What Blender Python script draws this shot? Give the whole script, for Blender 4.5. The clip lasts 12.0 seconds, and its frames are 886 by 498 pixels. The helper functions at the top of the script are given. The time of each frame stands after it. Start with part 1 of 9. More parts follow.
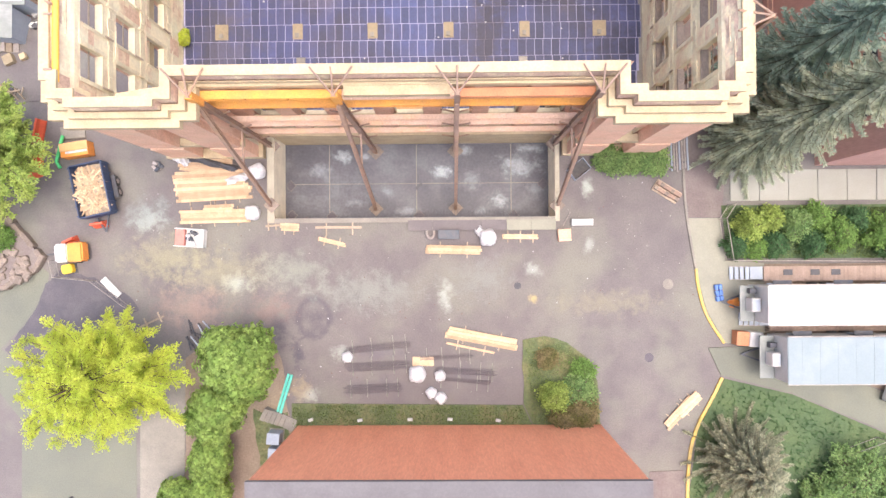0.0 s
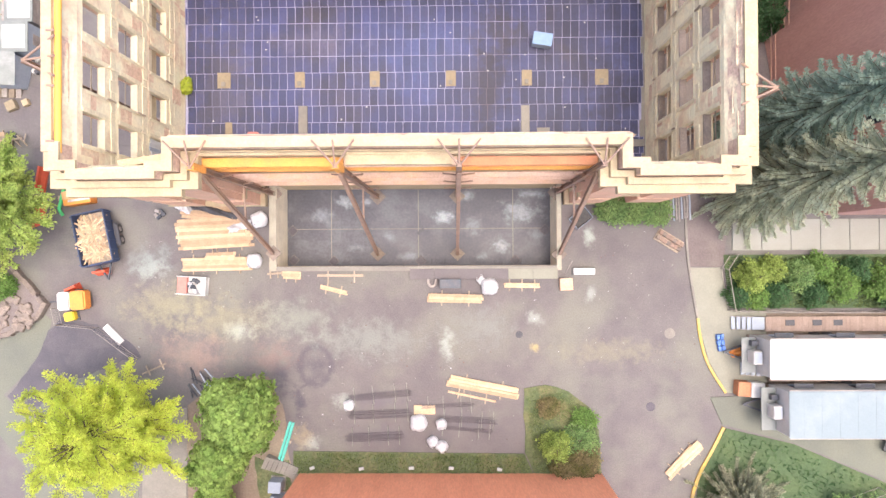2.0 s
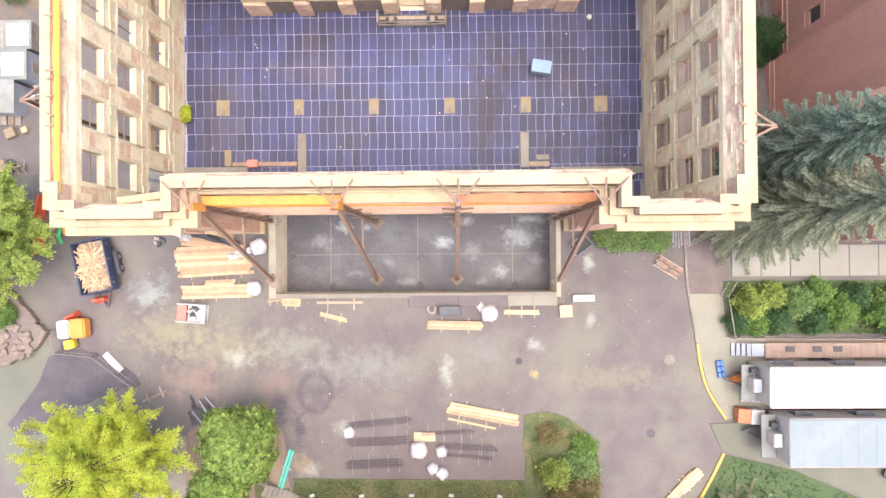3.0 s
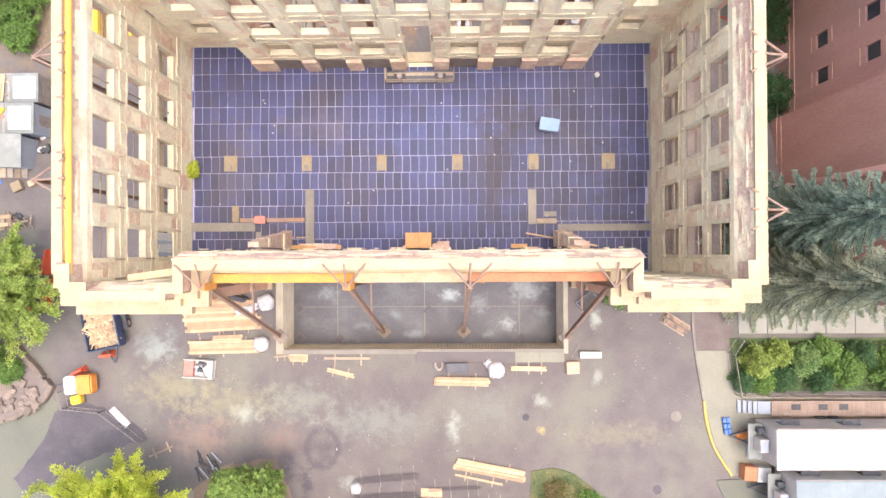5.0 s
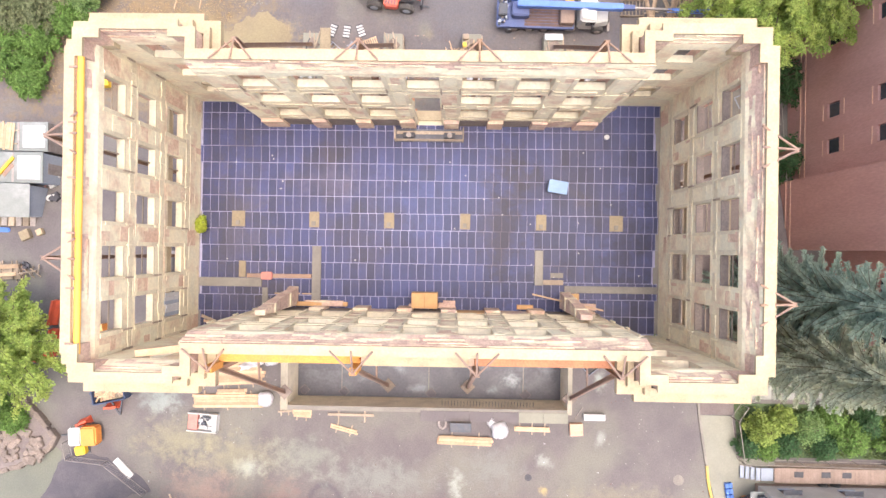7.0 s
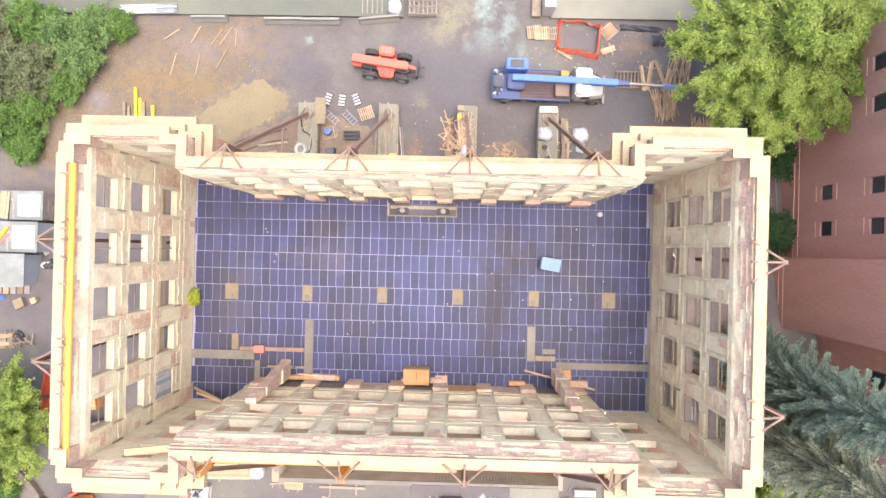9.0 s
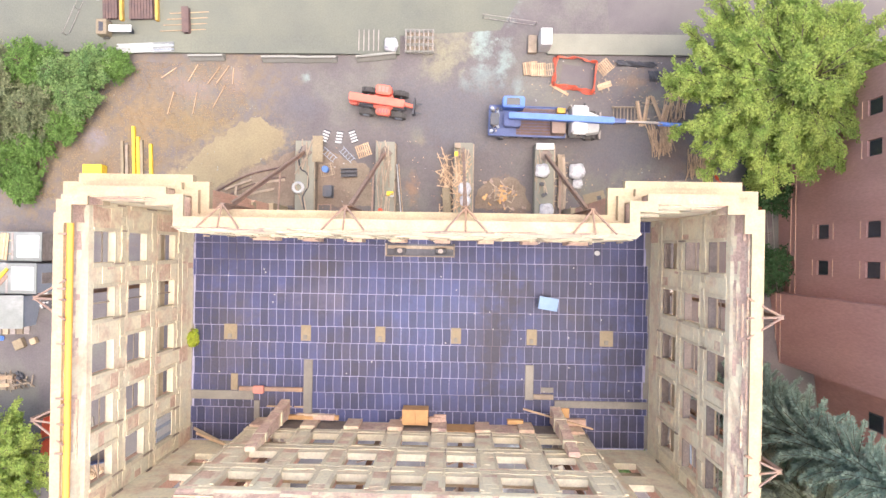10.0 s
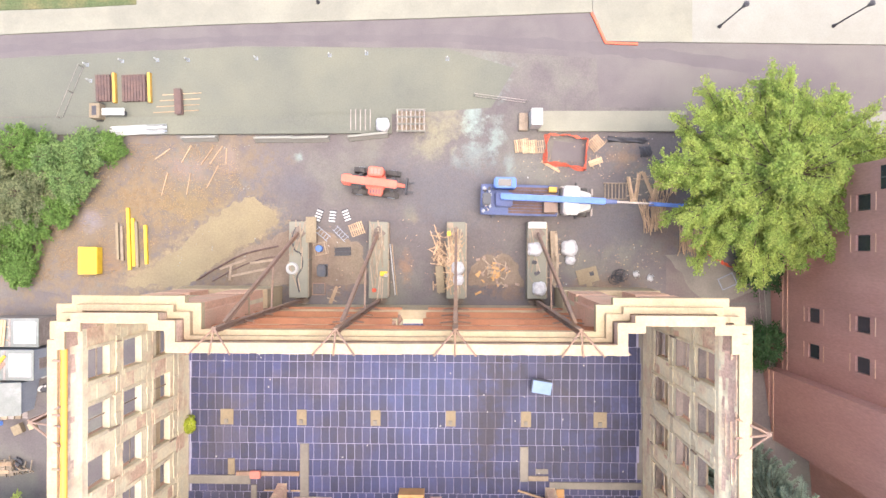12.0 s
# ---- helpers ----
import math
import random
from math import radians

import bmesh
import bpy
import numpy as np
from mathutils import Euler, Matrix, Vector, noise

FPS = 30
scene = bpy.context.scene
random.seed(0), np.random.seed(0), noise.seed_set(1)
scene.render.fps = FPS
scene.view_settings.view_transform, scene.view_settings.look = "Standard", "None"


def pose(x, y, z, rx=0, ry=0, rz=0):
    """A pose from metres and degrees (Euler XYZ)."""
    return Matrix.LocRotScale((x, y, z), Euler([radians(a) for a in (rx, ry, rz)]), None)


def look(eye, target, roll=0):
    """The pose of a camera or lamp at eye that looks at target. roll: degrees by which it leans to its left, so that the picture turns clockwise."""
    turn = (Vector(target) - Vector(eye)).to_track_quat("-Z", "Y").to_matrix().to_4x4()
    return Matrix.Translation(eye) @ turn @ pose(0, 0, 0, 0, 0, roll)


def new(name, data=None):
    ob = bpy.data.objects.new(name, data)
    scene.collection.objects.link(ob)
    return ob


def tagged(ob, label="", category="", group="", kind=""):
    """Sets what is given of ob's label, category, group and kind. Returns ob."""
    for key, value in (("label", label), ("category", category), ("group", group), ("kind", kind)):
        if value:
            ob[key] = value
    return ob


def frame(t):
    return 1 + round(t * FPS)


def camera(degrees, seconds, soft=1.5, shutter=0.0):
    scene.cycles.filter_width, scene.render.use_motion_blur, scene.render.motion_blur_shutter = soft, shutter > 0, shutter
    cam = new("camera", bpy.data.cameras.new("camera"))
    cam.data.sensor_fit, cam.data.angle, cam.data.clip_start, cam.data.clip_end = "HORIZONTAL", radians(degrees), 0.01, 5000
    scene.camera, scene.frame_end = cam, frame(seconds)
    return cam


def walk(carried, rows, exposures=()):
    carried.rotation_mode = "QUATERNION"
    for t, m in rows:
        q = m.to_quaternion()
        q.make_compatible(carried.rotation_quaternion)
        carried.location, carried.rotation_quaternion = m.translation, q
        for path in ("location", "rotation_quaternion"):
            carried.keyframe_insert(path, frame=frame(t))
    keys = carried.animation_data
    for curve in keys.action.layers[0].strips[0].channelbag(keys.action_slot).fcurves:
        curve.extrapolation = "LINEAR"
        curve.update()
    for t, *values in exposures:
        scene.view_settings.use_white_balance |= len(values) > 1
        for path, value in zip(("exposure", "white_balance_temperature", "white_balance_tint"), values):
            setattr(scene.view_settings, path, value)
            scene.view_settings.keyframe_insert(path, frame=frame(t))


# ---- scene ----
cam = camera(70.2, 12.0)
PATH = [
    (0, (0.722, -0.385, 50.205), (0.695, -0.365, 48.206), -53.9),
    (0.5, (0.774, 0.537, 50.208), (0.746, 0.556, 48.208), -55.2),
    (1, (0.797, 1.542, 50.211), (0.765, 1.558, 48.211), -62.9),
    (1.5, (0.765, 2.502, 50.231), (0.733, 2.519, 48.231), -62.1),
    (2, (0.76, 3.621, 50.245), (0.727, 3.635, 48.246), -67.3),
    (2.5, (0.824, 4.676, 50.253), (0.791, 4.689, 48.253), -67.4),
    (3, (0.814, 5.685, 50.264), (0.781, 5.702, 48.264), -63.2),
    (5, (0.079, 10.23, 50.353), (0.053, 10.244, 48.354), -62.0),
    (5.5, (-0.105, 11.358, 50.357), (-0.134, 11.37, 48.357), -66.4),
    (6, (-0.298, 12.49, 50.379), (-0.327, 12.502, 48.379), -66.4),
    (6.5, (-0.298, 13.797, 50.373), (-0.33, 13.805, 48.373), -75.1),
    (8.5, (0.235, 19.53, 50.381), (0.198, 19.53, 48.382), -88.9),
    (9, (0.299, 21.127, 50.465), (0.261, 21.13, 48.465), -84.1),
    (9.5, (0.408, 22.799, 50.514), (0.368, 22.801, 48.514), -86.6),
    (10, (0.473, 24.303, 50.592), (0.433, 24.304, 48.592), -87.6),
    (10.5, (0.64, 25.954, 50.656), (0.597, 25.954, 48.656), -89.4),
    (11, (0.737, 27.675, 50.696), (0.695, 27.673, 48.696), -92.5),
    (11.5, (0.922, 29.396, 50.778), (0.878, 29.392, 48.778), -94.4),
    (12, (1.095, 31.106, 50.867), (1.05, 31.102, 48.867), -94.9),
]
walk(cam, [(t, look(eye, target, roll)) for t, eye, target, roll in PATH],
     exposures=[(0, 1.58, 6460, 12), (3, 1.57, 6520, 12), (6, 1.54, 6530, 12), (9, 1.54, 6430, 12), (12, 1.62, 6520, 12)])

# ---- light: thin bright overcast, a wide soft sun high in the east-south-east ----
SUN_ELEV, SUN_AZ = 80.0, 105.0  # degrees; azimuth clockwise from +y
world = bpy.data.worlds.new("sky")
scene.world = world
world.use_nodes = True
wn = world.node_tree.nodes
wn.clear()
sky = wn.new("ShaderNodeTexSky")
sky.sky_type = "NISHITA"
sky.sun_disc = False
sky.sun_elevation = radians(SUN_ELEV)
sky.sun_rotation = radians(SUN_AZ)
sky.air_density, sky.dust_density, sky.ozone_density = 1.0, 6.0, 1.0
back = wn.new("ShaderNodeBackground")
back.inputs[1].default_value = 0.15
wout = wn.new("ShaderNodeOutputWorld")
world.node_tree.links.new(sky.outputs[0], back.inputs[0])
world.node_tree.links.new(back.outputs[0], wout.inputs[0])
sun = new("sun", bpy.data.lights.new("sun", "SUN"))
sun.data.energy, sun.data.angle, sun.data.color = 0.44, radians(78), (1.0, 0.88, 0.72)
a, e = radians(SUN_AZ), radians(SUN_ELEV)
sun.matrix_world = look((math.sin(a) * math.cos(e) * 90, math.cos(a) * math.cos(e) * 90, math.sin(e) * 90), (0, 0, 0))


# ---- materials ----
def mat(name, colour, rough=0.85, second=None, mix=0.5, scale=1.0, fine=14.0, fine_amount=0.25, bump=0.15, metal=0.0,
        third=None, third_scale=0.12, third_mix=0.5, vary=0.0, stretch=(1, 1, 1), island=False, spots=()):
    """Two colours mixed by coarse noise, a third by broad patches, fine grain, bump, and a change of value from piece to piece."""
    m = bpy.data.materials.new(name)
    m.use_nodes = True
    nt = m.node_tree
    N, K = nt.nodes, nt.links.new
    bsdf = N["Principled BSDF"]
    bsdf.inputs["Roughness"].default_value = rough
    bsdf.inputs["Metallic"].default_value = metal
    geo = N.new("ShaderNodeNewGeometry")
    mp = N.new("ShaderNodeMapping")
    mp.inputs["Scale"].default_value = stretch
    K(geo.outputs["Position"], mp.inputs["Vector"])

    def noise_at(sc, detail=5.0, lo=0.35, hi=0.65, rough_=0.6):
        n = N.new("ShaderNodeTexNoise")
        n.inputs["Scale"].default_value = sc
        n.inputs["Detail"].default_value = detail
        n.inputs["Roughness"].default_value = rough_
        K(mp.outputs[0], n.inputs["Vector"])
        r = N.new("ShaderNodeMapRange")
        r.inputs[1].default_value, r.inputs[2].default_value = lo, hi
        K(n.outputs["Fac"], r.inputs[0])
        return r.outputs[0]

    def blend(fac, c1, c2, kind="MIX"):
        x = N.new("ShaderNodeMix")
        x.data_type, x.blend_type = "RGBA", kind
        for sock, v in ((x.inputs[0], fac), (x.inputs[6], c1), (x.inputs[7], c2)):
            if hasattr(v, "is_output"):
                K(v, sock)
            elif isinstance(v, tuple):
                sock.default_value = (*v, 1)
            else:
                sock.default_value = v
        return x.outputs[2]

    def times(v, k):
        q = N.new("ShaderNodeMath")
        q.operation = "MULTIPLY"
        K(v, q.inputs[0])
        q.inputs[1].default_value = k
        return q.outputs[0]

    col = blend(times(noise_at(scale), mix * 2 if mix < 0.5 else 1.0), colour, second or tuple(c * 0.72 for c in colour))
    if third:
        col = blend(times(noise_at(third_scale, 4.0, 0.48, 0.68), third_mix), col, third)
    ragged = times(noise_at(1.1, 6.0, 0.3, 0.7, 0.7), 0.95) if spots else None
    for x, y, rx, ry, tint, amount, hollow in spots:
        # a stain with a ragged soft edge; hollow: a ring
        sub = N.new("ShaderNodeMapping")
        sub.vector_type = "TEXTURE"
        sub.inputs["Location"].default_value = (x, y, 0)
        sub.inputs["Scale"].default_value = (rx, ry, 1e6)
        K(geo.outputs["Position"], sub.inputs["Vector"])
        ln = N.new("ShaderNodeVectorMath")
        ln.operation = "LENGTH"
        K(sub.outputs[0], ln.inputs[0])
        d = ln.outputs["Value"]
        if hollow:
            q = N.new("ShaderNodeMath")
            q.operation = "SUBTRACT"
            K(d, q.inputs[0])
            q.inputs[1].default_value = 1.0
            q2 = N.new("ShaderNodeMath")
            q2.operation = "ABSOLUTE"
            K(q.outputs[0], q2.inputs[0])
            d = times(q2.outputs[0], 2.5)
        rag = N.new("ShaderNodeMath")
        rag.operation = "ADD"
        K(d, rag.inputs[0])
        K(ragged, rag.inputs[1])
        fade = N.new("ShaderNodeMapRange")
        fade.interpolation_type = "SMOOTHSTEP"
        fade.inputs[1].default_value, fade.inputs[2].default_value = 0.45, 1.3
        fade.inputs[3].default_value, fade.inputs[4].default_value = amount, 0.0
        K(rag.outputs[0], fade.inputs[0])
        col = blend(fade.outputs[0], col, tint)
    grain = noise_at(fine, 3.0, 0.25, 0.75)
    g = N.new("ShaderNodeMapRange")
    g.inputs[3].default_value, g.inputs[4].default_value = 1 - fine_amount, 1 + fine_amount
    K(grain, g.inputs[0])
    hsv = N.new("ShaderNodeHueSaturation")
    K(col, hsv.inputs["Color"])
    if vary:
        if island:
            rnd = geo.outputs["Random Per Island"]
        else:
            info = N.new("ShaderNodeObjectInfo")
            rnd = info.outputs["Random"]
        v = N.new("ShaderNodeMapRange")
        v.inputs[3].default_value, v.inputs[4].default_value = 1 - vary, 1 + vary
        K(rnd, v.inputs[0])
        p = N.new("ShaderNodeMath")
        p.operation = "MULTIPLY"
        K(v.outputs[0], p.inputs[0])
        K(g.outputs[0], p.inputs[1])
        K(p.outputs[0], hsv.inputs["Value"])
    else:
        K(g.outputs[0], hsv.inputs["Value"])
    K(hsv.outputs[0], bsdf.inputs["Base Color"])
    if bump:
        b = N.new("ShaderNodeBump")
        b.inputs["Strength"].default_value = bump
        b.inputs["Distance"].default_value = 0.05
        K(grain, b.inputs["Height"])
        K(b.outputs[0], bsdf.inputs["Normal"])
    return m


# tints of the yard's patches; the darkest makes a ring and blotches south-west
DUST, MOSS, TURQ, DARK_GREY = (0.335, 0.37, 0.325), (0.27, 0.255, 0.165), (0.27, 0.35, 0.32), (0.075, 0.07, 0.085)
BROWN, RUST, STRAW = (0.22, 0.15, 0.105), (0.31, 0.18, 0.1), (0.31, 0.25, 0.15)
YARD_SPOTS = [(-16.4, -2.4, 2.0, 1.3, DUST, 0.95, 0), (-23.4, 2.6, 1.8, 1.4, DUST, 0.75, 0), (0.2, -3.6, 1.0, 2.0, DUST, 0.75, 0), (7.2, -1.6, 1.1, 0.9, DUST, 0.62, 0),
              (11.6, 4.9, 0.7, 1.2, DUST, 0.88, 0), (11.6, 0.4, 0.7, 1.3, DUST, 0.62, 0), (-10.6, -11.4, 1.4, 0.9, DUST, 0.75, 0), (-8.0, -8.2, 1.5, 1.0, DUST, 0.62, 0),
              (13.0, -4.2, 7.0, 1.6, MOSS, 0.42, 0), (-17.5, -1.6, 8.0, 2.6, MOSS, 0.5, 0), (7.2, -3.9, 0.6, 0.6, (0.45, 0.36, 0.15), 0.7, 0),
              (-10.3, -5.3, 1.25, 1.5, DARK_GREY, 0.6, 1), (-10.0, -5.7, 1.5, 1.7, DARK_GREY, 0.45, 0), (-9.6, -5.0, 0.8, 1.0, DARK_GREY, 0.35, 0), (-13.0, -6.0, 1.1, 2.4, DARK_GREY, 0.9, 0), (-11.6, -8.2, 1.0, 2.2, DARK_GREY, 0.9, 0), (-11.4, -5.2, 2.6, 0.9, DARK_GREY, 0.35, 0), (-6.0, -3.2, 7.0, 2.6, (0.225, 0.245, 0.215), 0.6, 0), (-12.0, -1.6, 5.0, 2.6, (0.225, 0.245, 0.205), 0.6, 0), (3.0, -2.2, 4.0, 2.6, (0.22, 0.235, 0.21), 0.5, 0), (-23.6, 3.0, 3.0, 2.2, (0.22, 0.25, 0.235), 0.7, 0), (-13.4, -5.4, 0.7, 2.8, DARK_GREY, 0.45, 0), (-5.3, -8.0, 3.6, 0.9, (0.115, 0.105, 0.125), 0.55, 0), (-5.4, -10.9, 3.4, 0.9, (0.12, 0.11, 0.125), 0.55, 0), (1.6, -9.8, 3.4, 0.9, (0.12, 0.11, 0.13), 0.5, 0), (-11.4, -11.0, 1.6, 1.6, STRAW, 0.6, 0), (-29.0, 4.0, 3.0, 4.0, DARK_GREY, 0.3, 0), (-20.0, -4.4, 5.0, 2.6, (0.27, 0.19, 0.16), 0.6, 0), (-13.6, -4.6, 3.0, 2.0, (0.24, 0.17, 0.15), 0.6, 0), (-22.0, -0.4, 6.0, 3.0, MOSS, 0.62, 0),
              (2.6, 39.2, 2.2, 2.6, TURQ, 0.5, 0), (5.6, 38.0, 0.9, 2.0, TURQ, 0.6, 0), (1.0, 38.6, 1.0, 1.2, TURQ, 0.5, 0), (-12.6, 39.0, 0.7, 0.7, TURQ, 0.7, 0), (-7.9, 29.6, 1.1, 1.0, TURQ, 0.8, 0), (4.0, 45.5, 2.4, 3.4, TURQ, 0.4, 0),
              (0.0, 42.0, 4.0, 3.0, MOSS, 0.62, 0), (-3.0, 34.0, 1.2, 1.6, MOSS, 0.50, 0), (-3.3, 29.4, 0.9, 2.4, RUST, 0.55, 0), (-0.4, 30.3, 1.2, 3.2, BROWN, 0.8, 0), (-2.6, 33.6, 0.7, 0.9, STRAW, 0.45, 0),
              (-9.2, 28.6, 2.4, 3.0, BROWN, 0.85, 0), (-10.6, 31.6, 1.6, 1.6, BROWN, 0.5, 0), (4.4, 29.0, 2.2, 2.6, RUST, 0.65, 0), (5.6, 27.6, 2.4, 1.6, BROWN, 0.8, 0),
              (14.0, 27.9, 5.0, 1.4, BROWN, 0.7, 0), (15.5, 39.0, 2.2, 1.8, RUST, 0.45, 0), (19.0, 33.0, 3.4, 4.6, BROWN, 0.5, 0)]
YARD_SPOTS += [(x, y, rx, ry, (0.195, 0.15, 0.105), 0.98, 0) for x, y, rx, ry in ((-25, 36, 15, 10), (-31, 32, 12, 9), (-19, 38.8, 6.5, 4.5), (-19.5, 31.5, 11, 6.5), (-27, 29, 14, 6), (-38, 34, 14, 14), (-17, 29.2, 8, 4))]
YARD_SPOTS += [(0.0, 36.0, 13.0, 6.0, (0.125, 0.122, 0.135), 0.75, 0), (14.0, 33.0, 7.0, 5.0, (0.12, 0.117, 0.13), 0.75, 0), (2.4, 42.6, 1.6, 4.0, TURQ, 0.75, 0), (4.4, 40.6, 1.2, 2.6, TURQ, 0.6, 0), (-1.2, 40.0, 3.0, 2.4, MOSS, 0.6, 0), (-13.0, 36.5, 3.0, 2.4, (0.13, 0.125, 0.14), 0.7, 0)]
YARD_SPOTS += [(-16.6, 33.6, 4.2, 2.2, STRAW, 0.92, 0), (-18.8, 32.4, 4.2, 2.4, STRAW, 0.92, 0), (-21.0, 31.0, 4.2, 2.4, STRAW, 0.92, 0), (-23.2, 29.6, 4.2, 2.2, STRAW, 0.92, 0), (-25.8, 28.5, 4.6, 2.0, STRAW, 0.7, 0),
              (-22.5, 38.0, 3.6, 2.0, (0.25, 0.2, 0.19), 0.6, 0), (-19.0, 38.6, 2.0, 2.4, (0.25, 0.2, 0.18), 0.6, 0), (-31.0, 33.4, 2.0, 1.6, (0.23, 0.21, 0.24), 0.75, 0), (-26.6, 35.0, 5.0, 3.6, (0.26, 0.185, 0.1), 0.7, 0), (-22.0, 34.6, 5.0, 2.6, (0.25, 0.19, 0.1), 0.7, 0), (-30.0, 29.6, 4.0, 2.4, (0.24, 0.16, 0.11), 0.7, 0)]

# broad patches of the deck in darker, browner or bluer tones
DECK_SPOTS = [(-1.0, 19.0, 9.0, 6.0, (0.055, 0.073, 0.175), 0.6, 0), (8.2, 17.0, 4.4, 7.5, (0.03, 0.034, 0.077), 0.7, 0), (0.6, 16.0, 3.0, 6.0, (0.036, 0.041, 0.1), 0.5, 0), (-17.5, 16.0, 6.0, 9.0, (0.07, 0.064, 0.08), 0.6, 0), (3.6, 17.0, 3.2, 9.0, (0.036, 0.032, 0.05), 0.85, 0), (-10, 20.5, 6.0, 2.0, (0.11, 0.1, 0.15), 0.5, 0), (13.5, 15.0, 3.4, 9.0, (0.026, 0.026, 0.055), 0.9, 0), (11.5, 21.5, 6.0, 5.0, (0.03, 0.032, 0.075), 0.8, 0), (6.5, 12.6, 6.0, 2.8, (0.032, 0.034, 0.07), 0.8, 0), (4.6, 21.5, 2.6, 3.4, (0.036, 0.032, 0.048), 0.8, 0)]

# stretches where the joints are darker
JOINT_DARK, JOINT_DARK_B = (0.13, 0.11, 0.13), (0.17, 0.16, 0.24)
JOINT_SPOTS = [(5.4, 19.5, 6.0, 6.5, JOINT_DARK_B, 0.65, 0), (3.6, 17.0, 2.8, 9.0, JOINT_DARK, 0.95, 0), (13.0, 15.0, 4.0, 9.0, JOINT_DARK_B, 0.8, 0), (8.0, 13.5, 5.0, 2.2, JOINT_DARK, 0.7, 0), (-18.0, 15.0, 4.0, 10.0, JOINT_DARK_B, 0.6, 0), (-17.5, 23.6, 4.0, 3.0, JOINT_DARK, 0.9, 0), (11.5, 23.5, 5.0, 3.0, JOINT_DARK_B, 0.8, 0), (-4.0, 22.5, 4.0, 2.0, JOINT_DARK_B, 0.5, 0), (1.5, 12.6, 4.0, 2.0, JOINT_DARK, 0.6, 0)]

# dried lime on the sunken slab
LIME, LIME_D = (0.36, 0.4, 0.43), (0.22, 0.235, 0.27)
PIT_SPOTS = [(0.0, 6.7, 1.7, 0.9, LIME, 0.9, 0), (6.4, 7.2, 2.8, 1.4, LIME, 0.6, 0), (4.8, 4.2, 1.2, 1.0, LIME, 0.85, 0), (-8.4, 8.0, 1.2, 0.8, LIME, 0.75, 0), (7.4, 8.6, 1.6, 0.6, LIME, 0.7, 0), (-6.6, 8.0, 0.8, 0.5, LIME, 0.5, 0), (1.8, 8.5, 1.1, 0.6, LIME, 0.55, 0),
             (-10.4, 6.8, 1.3, 1.2, LIME_D, 0.7, 0), (-4.6, 5.0, 1.1, 0.9, LIME_D, 0.7, 0), (-3.0, 3.4, 1.6, 0.6, LIME_D, 0.7, 0), (2.6, 6.2, 1.3, 1.2, LIME_D, 0.6, 0), (3.2, 3.4, 1.0, 0.6, LIME_D, 0.6, 0), (-7.4, 4.2, 1.4, 0.6, LIME_D, 0.5, 0), (7.8, 5.0, 1.0, 1.6, LIME_D, 0.6, 0)]

